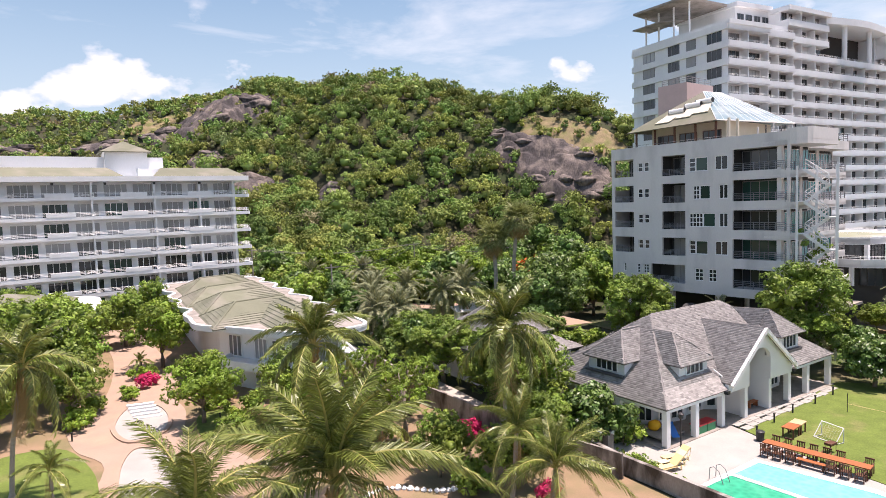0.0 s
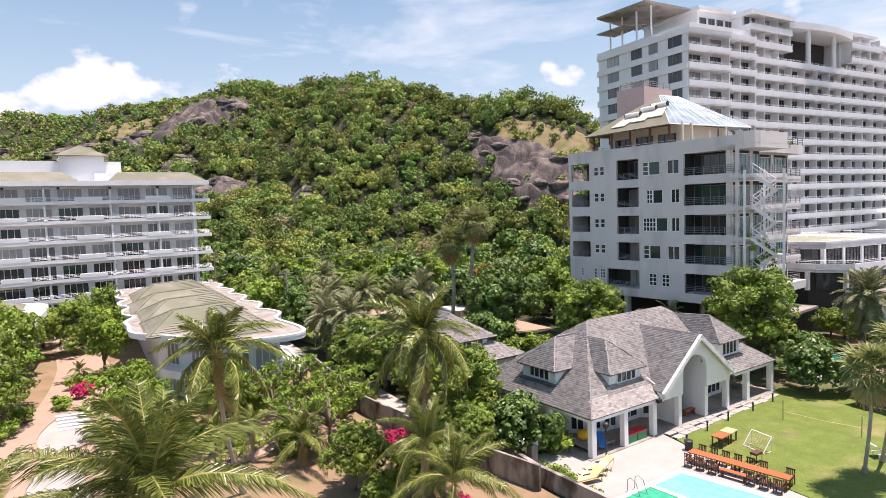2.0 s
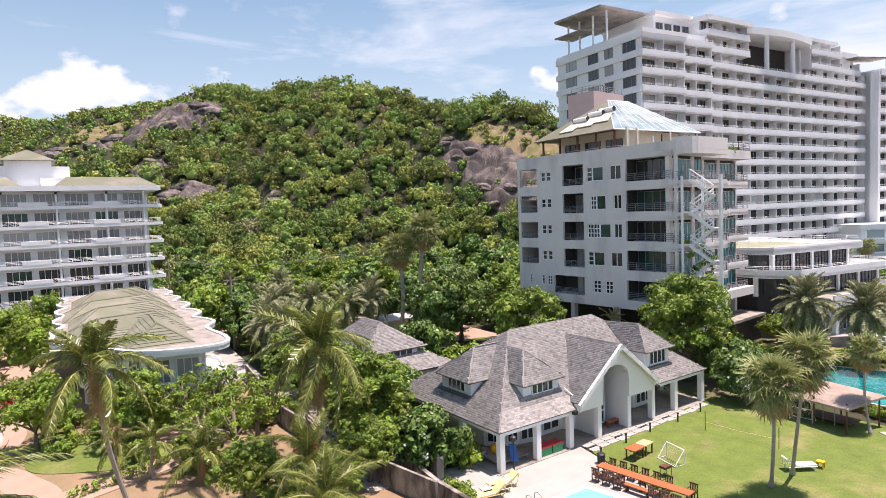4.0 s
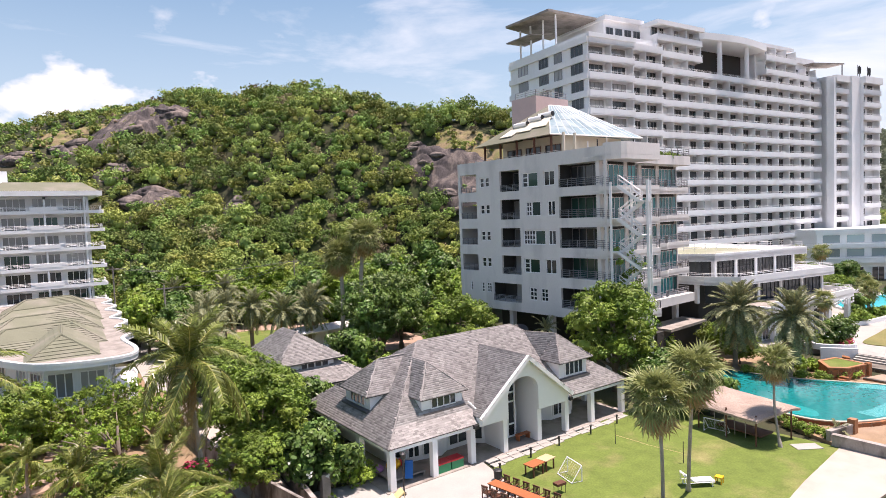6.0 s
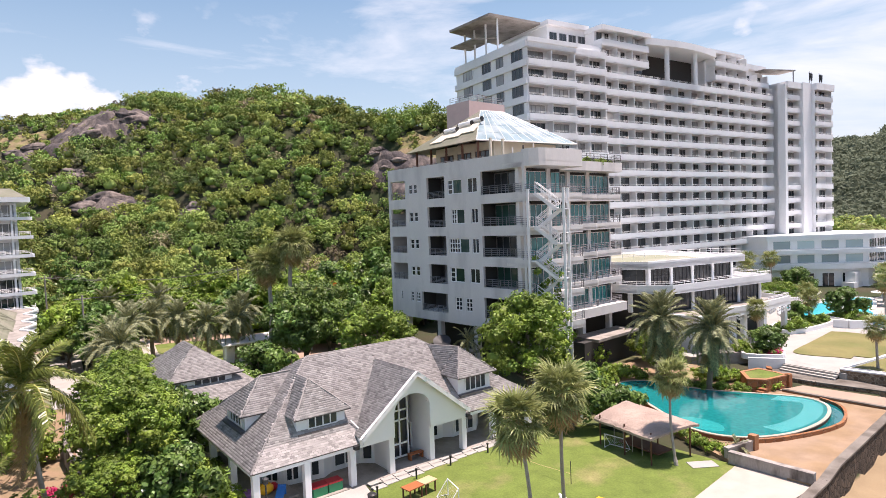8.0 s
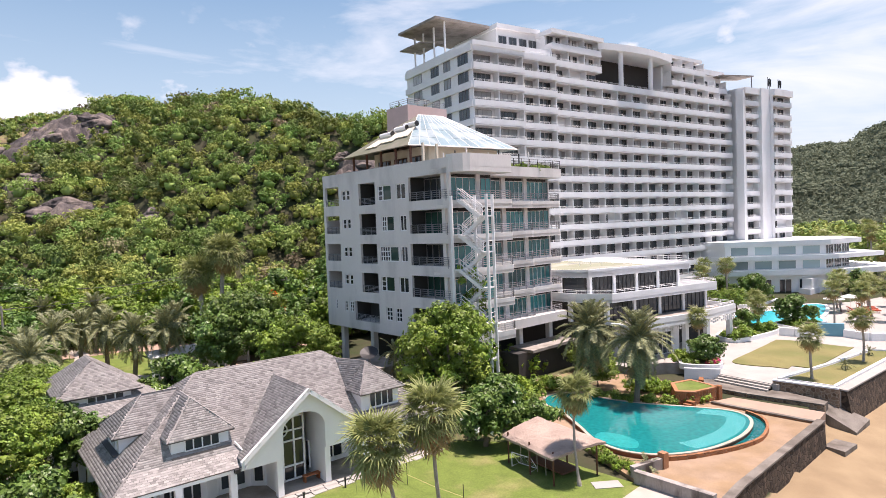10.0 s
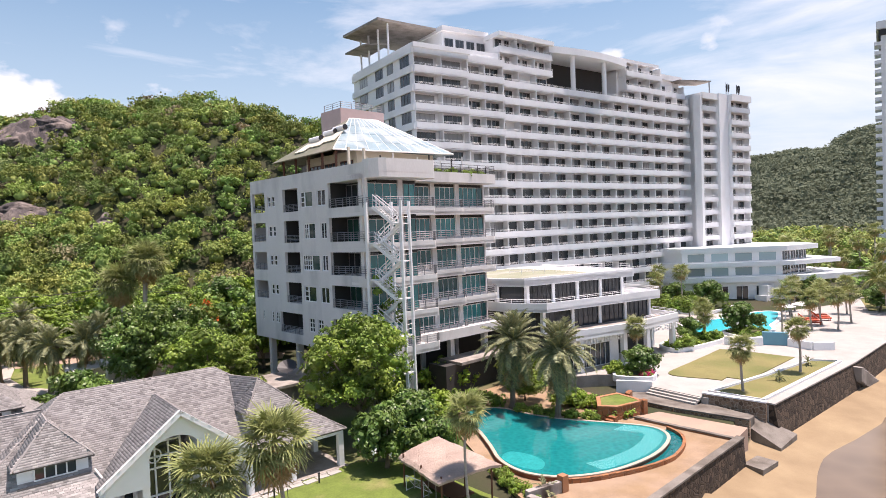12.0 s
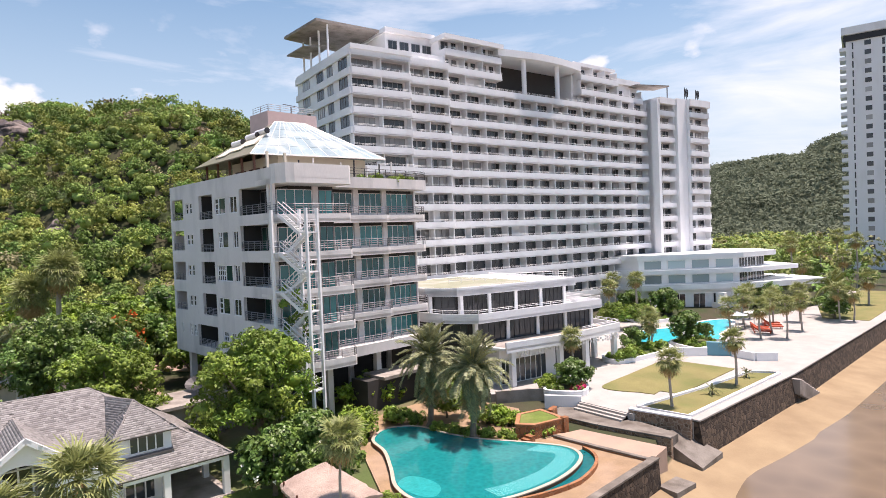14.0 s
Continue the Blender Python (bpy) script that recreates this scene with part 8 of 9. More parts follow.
wall_run("wall_sea_low", [(30, 5.5), (48, 8.2), (61, 10.1), (64, 10.75), (79.7, 13.0)], -3.0, 0.42, 0.45, SEAWALLSTONE, "dark stained low sea wall with a worn concrete top", WETCONCRETE, 0.5)
wall_run("wall_sea", [(85.9, 13.6), (106, 15.0), (150, 20.2), (190, 25.2), (300, 40)], -2.4, 1.6, 0.5, SEAWALLSTONE, "dark weed-stained sloping sea wall", WHITEPAVE, 1.6, m=TERRACE)
wall_run("wall_terrace_end", [(84.9, 18.6), (85.9, 13.6)], -2.5, 1.75, 0.4, RUBBLE, "rubble stone terrace end wall", WHITE, 0.8, m=TERRACE)
wall_run("wall_ramp", [(81.2, 23.6), (81.6, 19.2), (83.0, 13.5)], -2.5, 0.98, 0.4, RUBBLE, "rubble stone ramp wall with concrete coping", WETCONCRETE, 0.3, m=TERRACE)
wall_run("wall_deck_end", [(78.5, 21.2), (79.0, 17.0), (79.6, 12.9)], -2.5, 0.3, 0.3, ORANGEBRICK, "low brick wall with a stained dark coping", WETCONCRETE, 0.2)
wall_run("wall_lawn_end", [(60.4, 15.4), (61.0, 10.3)], -0.2, 0.75, 0.35, STAINED, "low concrete wall beside the lawn", STAINED)
wall_run("wall_pool_garden", [(63.2, 15.3), (60.4, 15.6)], -0.2, 0.8, 0.3, STAINED, "low concrete wall beside the lawn", STAINED)
wall_run("wall_court", [(27.6, 34.5), (27.3, 27), (28.6, 12)], -0.1, 1.0, 0.22, STAINED, "stained low court wall", STAINED)
wall_run("wall_garden", [(24.4, 62), (23.4, 45), (24.6, 34), (26.6, 26)], -0.1, 1.6, 0.2, STAINED, "stained pale garden wall", None)
wall_run("wall_planting", [(80.4, 30.5), (83.2, 29.0), (86.4, 26.6)], -0.2, 1.9, 0.3, CONCRETE, "weathered grey planting wall", None, m=TERRACE)
wall_run("wall_white_planter", [(82.6, 26.2), (84.6, 23.6)], -0.2, 1.95, 0.3, WHITE, "white terrace planter wall", None, m=TERRACE)
blk = Build().prism([(79.7, 12.6), (82.4, 12.9), (82.4, 11.3), (79.5, 11.0)], -2.4, lambda x, y: -1.5 - 0.06 * (x - 79.7))
structure("rock_ramp_foot", blk, WETCONCRETE, "broken concrete slab on the sand", "slab")
structure("ramp", Build().prism([(83.1, 14.8), (85.4, 14.8), (87.0, 11.8), (83.4, 11.4)], -2.8, lambda x, y: -0.9 + 0.5 * (y - 11.4)), WETCONCRETE, "weathered concrete beach ramp", "ramp", m=TERRACE)
tsteps = thing("terrace_steps", None, "pale steps up to the white terrace", "steps", kind="structure")
tsteps.matrix_world = TERRACE
for i in range(3):
    part("step", Build().prism([(83.4 + 0.35 * i, 23.5), (83.4 + 0.35 * i, 18.5), (84.6, 18.5), (84.6, 23.5)], 0.9, 1.11 + 0.17 * i), WHITEPAVE, tsteps)
structure("pavement_walkway", Build().prism([(81.3, 24.4), (84.3, 25.2), (84.6, 18), (84.2, 13.8), (83.1, 13.6), (81.7, 19.2)], -2.4, 0.95), WETCONCRETE, "weathered concrete walkway above the beach", "pavement", m=TERRACE)
structure("pavement_upper", Build().prism([(84.35, 18.0), (86.4, 17.6), (86.8, 26.2), (84.3, 25.4)], 0.5, 1.496), WHITEPAVE, "bleached white paving above the steps", "pavement", m=TERRACE)
structure("pavement_lower", Build().prism([(78.7, 21.3), (81.2, 20.8), (81.5, 19.2), (82.6, 13.7), (79.7, 13.0), (79.1, 17)], -2.4, 0.3), PINKPAVE, "stained sandy paving between two walls", "pavement")
bsteps = thing("beach_steps", None, "stained concrete steps down to the beach", "steps", kind="structure")
bsteps.matrix_world = TERRACE
for i in range(10):
    x = 105.2 + 0.52 * i
    part("step", Build().prism([(x, 13.6 + 0.03 * i), (x + 0.52, 13.6 + 0.03 * i), (x + 0.52, 15.1 + 0.06 * i), (x, 15.1 + 0.06 * i)], 0.4 - 0.24 * i - 0.5, 1.35 - 0.24 * i), CONCRETE, bsteps)
post = thing("gate_post", None, "rough stone gate post", "post", data=Build().box(28.3, 28.8, 29.0, 29.5, 0, 1.5).box(28.25, 28.85, 28.95, 29.55, 1.5, 1.6).mesh("gate_post", CONCRETE))

# ================= white terrace =================
def flat_patch(name, pts, z, mat, label, category, t=0.06, smooth=4):
    return structure(name, Build().prism(curve_through(pts, smooth) if smooth else pts, z - t, z), mat, label, category, m=TERRACE)


flat_patch("lawn_terrace", curve_through([(92.0, 20.4), (90.3, 21.5), (89.2, 23.9), (89.7, 25.3), (92.4, 25.9), (95.2, 26.3), (100.2, 27.1), (103.6, 27.2)], 3)[:-3] + [(104.4, 26.4), (104.95, 19.9), (92.35, 18.5)], 1.57, DRYLAWN, "dry yellow-green terrace lawn with a white edge", "lawn", 0.1, 0)
flat_patch("lawn_terrace_edge", [(86.3, 18.5), (86.9, 14.6), (105.6, 16.0), (104.4, 17.9), (95, 18.0)], 1.56, DRYLAWN, "dry terrace lawn along the sea wall", "lawn", 0.1, 0)
flat_patch("lawn_far", [(146, 27), (147, 21), (190, 27), (190, 36), (160, 33)], 1.56, DRYLAWN, "dry lawn along the far sea wall", "lawn", 0.1, 0)
kerb = ring(Build(), [(86.2, 18.6), (86.8, 14.5), (105.8, 15.9), (104.5, 18.0), (95, 18.1)], 0.0, 0.3, 1.5, 1.72)
structure("terrace_kerb", kerb, WHITE, "white kerb round the lawn strip", "kerb", m=TERRACE)
FARPOOL = curve_through([(110.5, 36.5), (113.5, 31.5), (118.4, 29.0), (122.5, 31.0), (126.8, 32.2), (134.6, 35.6), (133, 38), (124, 38.6), (117, 40)], 5)
fp = thing("swimming_pool", TERRACE, "turquoise free-form hotel pool with a blue wall", "pool")
part("coping", ring(Build(), FARPOOL, 0.0, 0.5, 1.5, 1.8), WHITE, fp)
part("water", Build().prism(FARPOOL, 1.4, 1.75), material("turquoise_hotel_water", (0.03, 0.5, 0.58), 0.06, 0.12, 0.8, 4, 0.1), fp)
part("blue_wall", Build().prism([(109.5, 25.55), (110.95, 23.2), (111.5, 23.5), (110.05, 25.9)], 1.5, 3.05), material("blue_tile_wall", (0.12, 0.3, 0.38), 0.4, 0.1), fp)
for i, pts in enumerate(([(99, 30.2), (104.5, 29.4), (109.5, 30.0), (110, 32.5), (104, 34), (99.6, 33)], [(110.6, 27.8), (113.5, 27), (117, 28.2), (117.5, 31), (113, 32.6)], [(83.8, 27.4), (85.8, 24.4), (88.4, 26.2), (87.6, 28.8)], [(126, 44), (136, 43.6), (138, 48), (128, 51)])):
    ln = curve_through(pts, 5)
    pl = thing("planter_bed", TERRACE, "low white curved planter bed", "planter", "terrace planters")
    part("rim", ring(Build(), ln, -0.25, 0.05, 1.4, 2.0), WHITE, pl)
    part("soil", Build().prism(offset(ln, -0.2), 1.4, 1.9), EARTH, pl)
    rgp = np.random.default_rng(60 + i)
    edge_b = [(x, y, 2.05, 0.42) for x, y in offset(ln, -0.75)[::2]]
    v, f, t = foliage(rgp, edge_b, 2600, 0.16, 0.3 + 0.4 * rgp.random(len(edge_b)))
    part("hedge", array_mesh("hedge", v, f, LEAF, t), None, pl, "clipped green hedge")["kind"] = "stuff"
wall_run("wall_pool_edge", [(107.2, 29.0), (107.5, 27.4), (109.45, 25.6)], 1.45, 2.5, 0.35, WHITE, "low white curved wall beside the blue pool wall", None, m=TERRACE)
wall_run("wall_pool_steps", [(111.0, 23.15), (110.4, 20.3), (112.0, 18.8)], 1.45, 2.4, 0.35, WHITE, "low white wall along the pool deck", None, m=TERRACE)
fountain = thing("white_fountain", TERRACE @ pose(145.2, 42.5, 1.5), "white stepped fountain wall", "fountain")
part("body", Build().prism([(-1.8, -1), (1.8, -1), (1.8, 1), (-1.8, 1)], 0, 1.6), WHITE, fountain)
part("head", Build().prism([(-1.1, -0.9), (1.1, -0.9), (1.1, 0.7), (-1.1, 0.7)], 1.6, 3.4), WHITE, fountain)


def lounger(x, y, z, turn, mat, label, group, scale=1.0):
    ob = thing("sun_lounger", (TERRACE if x > 84 else Matrix()) @ pose(x, y, z, 0, 0, turn) @ Matrix.Scale(scale, 4), label, "lounger", group)
    fr = Build()
    for s in (-0.33, 0.33):
        fr.bar((s, -0.95, 0.28), (s, 0.95, 0.28), 0.022)
        fr.bar((s, 0.85, 0.3), (s, 0.95, 0.78), 0.022)
    part("frame", fr, mat, ob)
    part("mattress", Build().box(-0.31, 0.31, -0.95, 0.3, 0.3, 0.37), mat, ob)
    part("backrest", Build().slab([(-0.32, 0.3, 0.38), (0.32, 0.3, 0.38), (0.32, 0.92, 0.85), (-0.32, 0.92, 0.85)], 0.09), mat, ob)
    for s in (-0.3, 0.3):
        for yy in (-0.8, 0.75):
            part("leg", Build().box(s - 0.03, s + 0.03, yy - 0.03, yy + 0.03, 0, 0.28), mat, ob)
    return ob


for i in range(3):
    lounger(29.6 + 0.75 * i, 25.2 + 0.35 * i, 0.05, -98, YELLOW if i != 1 else material("cream_cushion_cloth", (0.8, 0.72, 0.45), 0.85), "yellow cushioned sun lounger on the pool court", "court loungers")
stool = thing("garden_stool", pose(48.9, 16.5, 0.05, 0, 0, 15), "small yellow plastic stool on the lawn", "stool")
part("seat", Build().box(-0.22, 0.22, -0.22, 0.22, 0.36, 0.42), PLASTER_YELLOW, stool)
for u in (-0.17, 0.17):
    for v_ in (-0.17, 0.17):
        part("leg", Build().box(u - 0.03, u + 0.03, v_ - 0.03, v_ + 0.03, 0, 0.36), PLASTER_YELLOW, stool)
lounger(47.6, 17.1, 0.05, 60, WHITE_CLEAN, "white plastic sun lounger on the lawn", "lawn loungers")
REDWOOD = material("red_lounger_wood", (0.42, 0.07, 0.03), 0.6, 0.1)
for i in range(6):
    lounger(127.6 + 1.5 * i, 27.6 + 0.9 * i - (2.2 if i > 2 else 0), 1.5, 20 + 6 * i, REDWOOD, "red wooden sun lounger on the white terrace", "terrace loungers", 1.25)
for x, y in ((132.5, 31.0), (129.0, 31.8)):
    um = thing("parasol", TERRACE @ pose(x, y, 1.5), "white beach parasol on the terrace", "parasol", "terrace parasols")
    part("pole", Build().tube([(0, 0, 0), (0, 0, 2.4)], 0.03, 6), RAIL_WHITE, um)
    cone = Build()
    cone.v += [(0, 0, 2.6)] + [(1.5 * math.cos(k * math.pi / 4), 1.5 * math.sin(k * math.pi / 4), 2.1) for k in range(8)]
    cone.face(*[[0, 1 + k, 1 + (k + 1) % 8] for k in range(8)])
    part("canopy", cone, WHITE_CLEAN, um)

# ================= clubhouse lawn and court =================
def table(x0, y0, x1, y1, wide, top_mat, label, legs=4):
    d = Vector((x1 - x0, y1 - y0))
    ob = thing("garden_table", pose(x0, y0, 0.05, 0, 0, math.degrees(math.atan2(d.y, d.x))), label, "table", "lawn tables")
    L = d.length
    part("tabletop", Build().box(0, L, -wide / 2, wide / 2, 0.68, 0.74), top_mat, ob)
    n = max(2, legs // 2)
    for i in range(n):
        u = 0.15 + (L - 0.3) * i / (n - 1)
        for s in (-1, 1):
            part("leg", Build().box(u - 0.04, u + 0.04, s * wide * 0.42 - 0.04, s * wide * 0.42 + 0.04, 0, 0.68), WOOD_DARK, ob)
    part("rail", Build().box(0.1, L - 0.1, -0.03, 0.03, 0.56, 0.66), WOOD_DARK, ob)
    return ob


table(37.0, 23.7, 38.25, 17.9, 0.75, WOOD_ORANGE, "long orange varnished wooden dining table", 10)
table(40.2, 24.1, 41.4, 24.3, 0.8, WOOD_ORANGE, "orange wooden table on the lawn")
table(41.45, 24.3, 42.5, 24.5, 0.8, material("pale_wood", (0.55, 0.38, 0.22), 0.6, 0.15), "pale wooden table on the lawn")


def chair(x, y, turn, first=[]):
    m = pose(x, y, 0.05, 0, 0, turn)
    if first:
        return copy_thing(first[0], m)
    ob = thing("garden_chair", m, "dark brown slatted garden armchair at the long table", "chair", "chairs round the long table")
    part("seat", Build().box(-0.24, 0.24, -0.22, 0.24, 0.4, 0.45), WOOD_DARK, ob)
    back = Build()
    for k in range(5):
        back.box(-0.22 + 0.1 * k, -0.17 + 0.1 * k, 0.22, 0.26, 0.45, 0.84)
    back.box(-0.25, 0.25, 0.21, 0.27, 0.82, 0.9)
    part("backrest", back, WOOD_DARK, ob)
    for sx in (-0.22, 0.22):
        part("armrest", Build().box(sx - 0.03, sx + 0.03, -0.22, 0.22, 0.62, 0.66), WOOD_DARK, ob)
        for sy in (-0.2, 0.22):
            part("leg", Build().box(sx - 0.025, sx + 0.025, sy - 0.025, sy + 0.025, 0, 0.62 if sy < 0 else 0.4), WOOD_DARK, ob)
    first.append(ob)
    return ob


for i in range(8):
    f = 0.06 + 0.88 * i / 7
    x, y = 37.0 + 1.25 * f, 23.7 - 5.8 * f
    if i not in (3, 4):
        chair(x - 0.75, y - 0.15, 102)
    if i != 6:
        chair(x + 0.75, y + 0.15, -78)
bench = thing("garden_bench", pose(36.9, 20.6, 0.05, 0, 0, -78), "orange wooden bench at the long table", "bench")
part("seat", Build().box(-0.8, 0.8, -0.18, 0.18, 0.4, 0.45), WOOD_ORANGE, bench)
for u in (-0.65, 0.65):
    part("leg", Build().box(u - 0.04, u + 0.04, -0.15, 0.15, 0, 0.4), WOOD_DARK, bench)
p = CLUB @ Vector((12.0, 0.9, 0.09))
bench2 = thing("porch_bench", pose(p.x, p.y, 0.09, 0, 0, 4), "orange wooden bench in the arched porch", "bench")
part("seat", Build().box(-0.6, 0.6, -0.2, 0.2, 0.38, 0.45), WOOD_ORANGE, bench2)
for u in (-0.5, 0.5):
    part("leg", Build().box(u - 0.05, u + 0.05, -0.18, 0.18, 0, 0.38), WOOD_ORANGE, bench2)


def goal(x, y, turn, label):
    ob = thing("football_goal", pose(x, y, 0.05, 0, 0, turn), label, "goal", "lawn goals")
    fr = Build()
    w, h, d = 0.8, 1.0, 0.75
    fr.tube([(-w, 0, 0), (-w, 0, h), (w, 0, h), (w, 0, 0)], 0.035, 6)
    for s in (-w, w):
        fr.tube([(s, 0, h), (s, d, 0.03), (s, 0, 0.03)], 0.03, 6)
    fr.tube([(-w, d, 0.03), (w, d, 0.03)], 0.03, 6)
    part("frame", fr, RAIL_WHITE, ob)
    net = Build()
    for k in range(9):
        u = -w + 2 * w * k / 8
        net.tube([(u, 0, h), (u, d, 0.03)], 0.003, 3, False)
        net.tube([(-w, d * k / 8, h * (1 - k / 8)), (w, d * k / 8, h * (1 - k / 8))], 0.003, 3, False)
    part("net", net, RAIL_WHITE, ob)
    return ob


goal(42.6, 22.4, 80, "small white football goal on the lawn")
goal(56.1, 21.6, -80, "small white football goal beside the thatched shelter")
for x, y in ((39.1, 25.6), (42.4, 26.4), (45.4, 26.8), (48.8, 27.0), (52.1, 27.4), (36.5, 14.0), (-3.0, 53.2), (4.8, 66.0), (7.4, 51.2), (2.9, 75.0)):
    bo = thing("bollard_light", pose(x, y, 0.04), "short black bollard light beside the path", "bollard", "path bollards")
    part("post", Build().tube([(0, 0, 0), (0, 0, 0.62)], 0.06, 10), DARKMETAL, bo)
    part("cap", Build().tube([(0, 0, 0.62), (0, 0, 0.7)], 0.09, 10), DARKMETAL, bo)
for i in range(15):
    f = i / 14
    x, y = 39.9 + 13.8 * f, 27.25 + 1.35 * f
    for s in (-0.32, 0.32):
        thing("stepping_stone", pose(x + 0.1 * s, y + s + 0.1 * math.sin(i * 2.1 + s * 5), 0.02, 0, 0, 4 + 4 * math.sin(i * 3.3 + s)), "pale square stepping stone set in the lawn", "paving", "stepping stones",
              data=Build().box(-0.46, 0.46, -0.3, 0.3, -0.02, 0.06).mesh("stepping_stone", WHITEPAVE))
slab_m = Build().box(-0.9, 0.9, -0.5, 0.5, 0, 0.05).mesh("stone_slab", WHITEPAVE)
thing("stone_slab", pose(58.6, 16.3, 0.03, 0, 0, -30), "pale stone slab lying on the lawn", "slab", data=slab_m)
lamp = thing("court_lamp", pose(32.6, 26.7, 0.05), "black lamp post on the pool court", "lamp post")
part("pole", Build().tube([(0, 0, 0), (0, 0, 2.2)], 0.05, 8), DARKMETAL, lamp)
part("lantern", Build().tube([(0, 0, 2.2), (0, 0, 2.3), (0, 0, 2.55), (0, 0, 2.65)], [0.08, 0.17, 0.2, 0.05], 8), DARKMETAL, lamp)
part("foot", Build().tube([(0, 0, 0), (0, 0, 0.12)], 0.14, 10), DARKMETAL, lamp)
bin_ = thing("litter_bin", pose(38.4, 24.9, 0.05), "black litter bin by the court", "bin")
part("body", Build().tube([(0, 0, 0), (0, 0, 0.65)], [0.24, 0.28], 12), DARKMETAL, bin_)
part("lid", Build().tube([(0, 0, 0.65), (0, 0, 0.72)], [0.3, 0.2], 12), DARKMETAL, bin_)
for i, (mat, lab) in enumerate(((PLASTER_GREEN, "green plastic storage box with a red lid"), (PLASTER_GREEN, "green plastic storage box with a red lid"))):
    p = CLUB @ Vector((4.15 + 1.05 * i, 0.35, 0.09))
    bx = thing("storage_box", pose(p.x, p.y, 0.09, 0, 0, 4), lab, "box", "porch boxes")
    part("body", Build().box(-0.48, 0.48, -0.35, 0.35, 0, 0.55), mat, bx)
    part("lid", Build().box(-0.5, 0.5, -0.38, 0.38, 0.55, 0.66), PLASTER_RED, bx)
p = CLUB @ Vector((1.6, 1.6, 0.09))
deck = thing("play_deck", pose(p.x, p.y, 0.09, 0, 0, 4), "low grey wooden play deck in the porch", "deck")
part("deck_board", Build().box(-1.2, 1.4, -1.0, 0.9, 0.2, 0.3), CONCRETE, deck)
for u in (-1.1, 1.3):
    for v_ in (-0.9, 0.8):
        part("leg", Build().box(u - 0.06, u + 0.06, v_ - 0.06, v_ + 0.06, 0, 0.2), CONCRETE, deck)
def lump(name, x, y, z, rx, ry, rz, mat, label, category):
    bm = bmesh.new()
    bmesh.ops.create_icosphere(bm, subdivisions=3, radius=1.0)
    for v in bm.verts:
        v.co *= 1 + 0.15 * noise.noise(v.co * 2.1)
        v.co = Vector((v.co.x * rx, v.co.y * ry, v.co.z * rz))
    me = bpy.data.meshes.new(name)
    bm.to_mesh(me)
    bm.free()
    me.materials.append(mat)
    me.polygons.foreach_set("use_smooth", [True] * len(me.polygons))
    q = CLUB @ Vector((x, y, z))
    return thing(name, Matrix.Translation(q), label, category, data=me)


lump("paddling_ring", 0.5, 2.6, 0.5, 0.45, 0.45, 0.22, PLASTER_LILAC, "lilac inflatable ring in the porch", "toy")
lump("toy_duck", 1.4, 2.0, 0.75, 0.5, 0.4, 0.36, PLASTER_YELLOW, "yellow plastic ride-on toy on the play deck", "toy")
lump("toy_car", 1.9, 2.2, 0.65, 0.4, 0.3, 0.26, PLASTER_RED, "red plastic toy on the play deck", "toy")
q = CLUB @ Vector((1.9, 0.9, 0.39))
sl = thing("toy_slide", pose(q.x, q.y, q.z, 0, 0, -30), "blue plastic toddler slide on the play deck", "slide")
part("chute", Build().slab([(-0.25, -0.8, 0.02), (0.25, -0.8, 0.02), (0.25, 0.5, 0.5), (-0.25, 0.5, 0.5)], 0.06), PLASTER_BLUE, sl)
part("ladder", Build().box(-0.25, 0.25, 0.5, 0.6, 0, 0.6), PLASTER_BLUE, sl)
vol = thing("net_posts", None, "thin yellow-green posts of a lawn net", "sports net")
for x, y in ((48.8, 24.6), (49.7, 19.6)):
    part("post", Build().tube([(x, y, 0), (x, y, 1.5)], 0.025, 6), DARKMETAL, vol)
part("line", Build().tube([(48.8, 24.6, 0.7), (49.25, 22.1, 0.62), (49.7, 19.6, 0.7)], 0.012, 4), YELLOW, vol)
grill = thing("charcoal_grill", pose(40.3, 21.3, 0.05), "rusty charcoal grill on the lawn", "grill")
part("tray", Build().box(-0.35, 0.35, -0.22, 0.22, 0.5, 0.65), WOOD_DARK, grill)
for a, c in ((-0.3, -0.18), (0.3, -0.18), (-0.3, 0.18), (0.3, 0.18)):
    part("leg", Build().bar((a, c, 0), (a, c, 0.5), 0.02), DARKMETAL, grill)

# thatched shelter
hut = thing("thatched_shelter", None, "open shelter with a weathered pinkish thatch roof", "shelter")
TA, TB, TC, TD = (56.1, 23.6, 2.0), (55.5, 18.0, 2.1), (59.8, 17.3, 2.4), (59.0, 22.9, 2.9)
tb = Build()
N = 14
for j in range(N + 1):
    for i in range(N + 1):
        p0, p1 = Vector(TA).lerp(Vector(TB), i / N), Vector(TD).lerp(Vector(TC), i / N)
        q = p0.lerp(p1, j / N)
        edge = 0.12 if i in (0, N) or j in (0, N) else 0.0
        q.z += 0.12 * math.sin(math.pi * j / N) ** 0.7 + 0.06 * noise.noise(q * 1.7) - edge
        q += Vector((noise.noise(q * 3), noise.noise(q * 3 + Vector((9, 0, 0))), 0)) * (0.16 if edge else 0.0)
        tb.v.append(tuple(q))
top = len(tb.v)
tb.v += [(x, y, z - 0.16) for x, y, z in tb.v]
for j in range(N):
    for i in range(N):
        k = j * (N + 1) + i
        tb.face([k, k + 1, k + N + 2, k + N + 1], [top + k + N + 1, top + k + N + 2, top + k + 1, top + k])
rim = [i for i in range(N + 1)] + [j * (N + 1) + N for j in range(1, N + 1)] + [N * (N + 1) + i for i in range(N - 1, -1, -1)] + [j * (N + 1) for j in range(N - 1, 0, -1)]
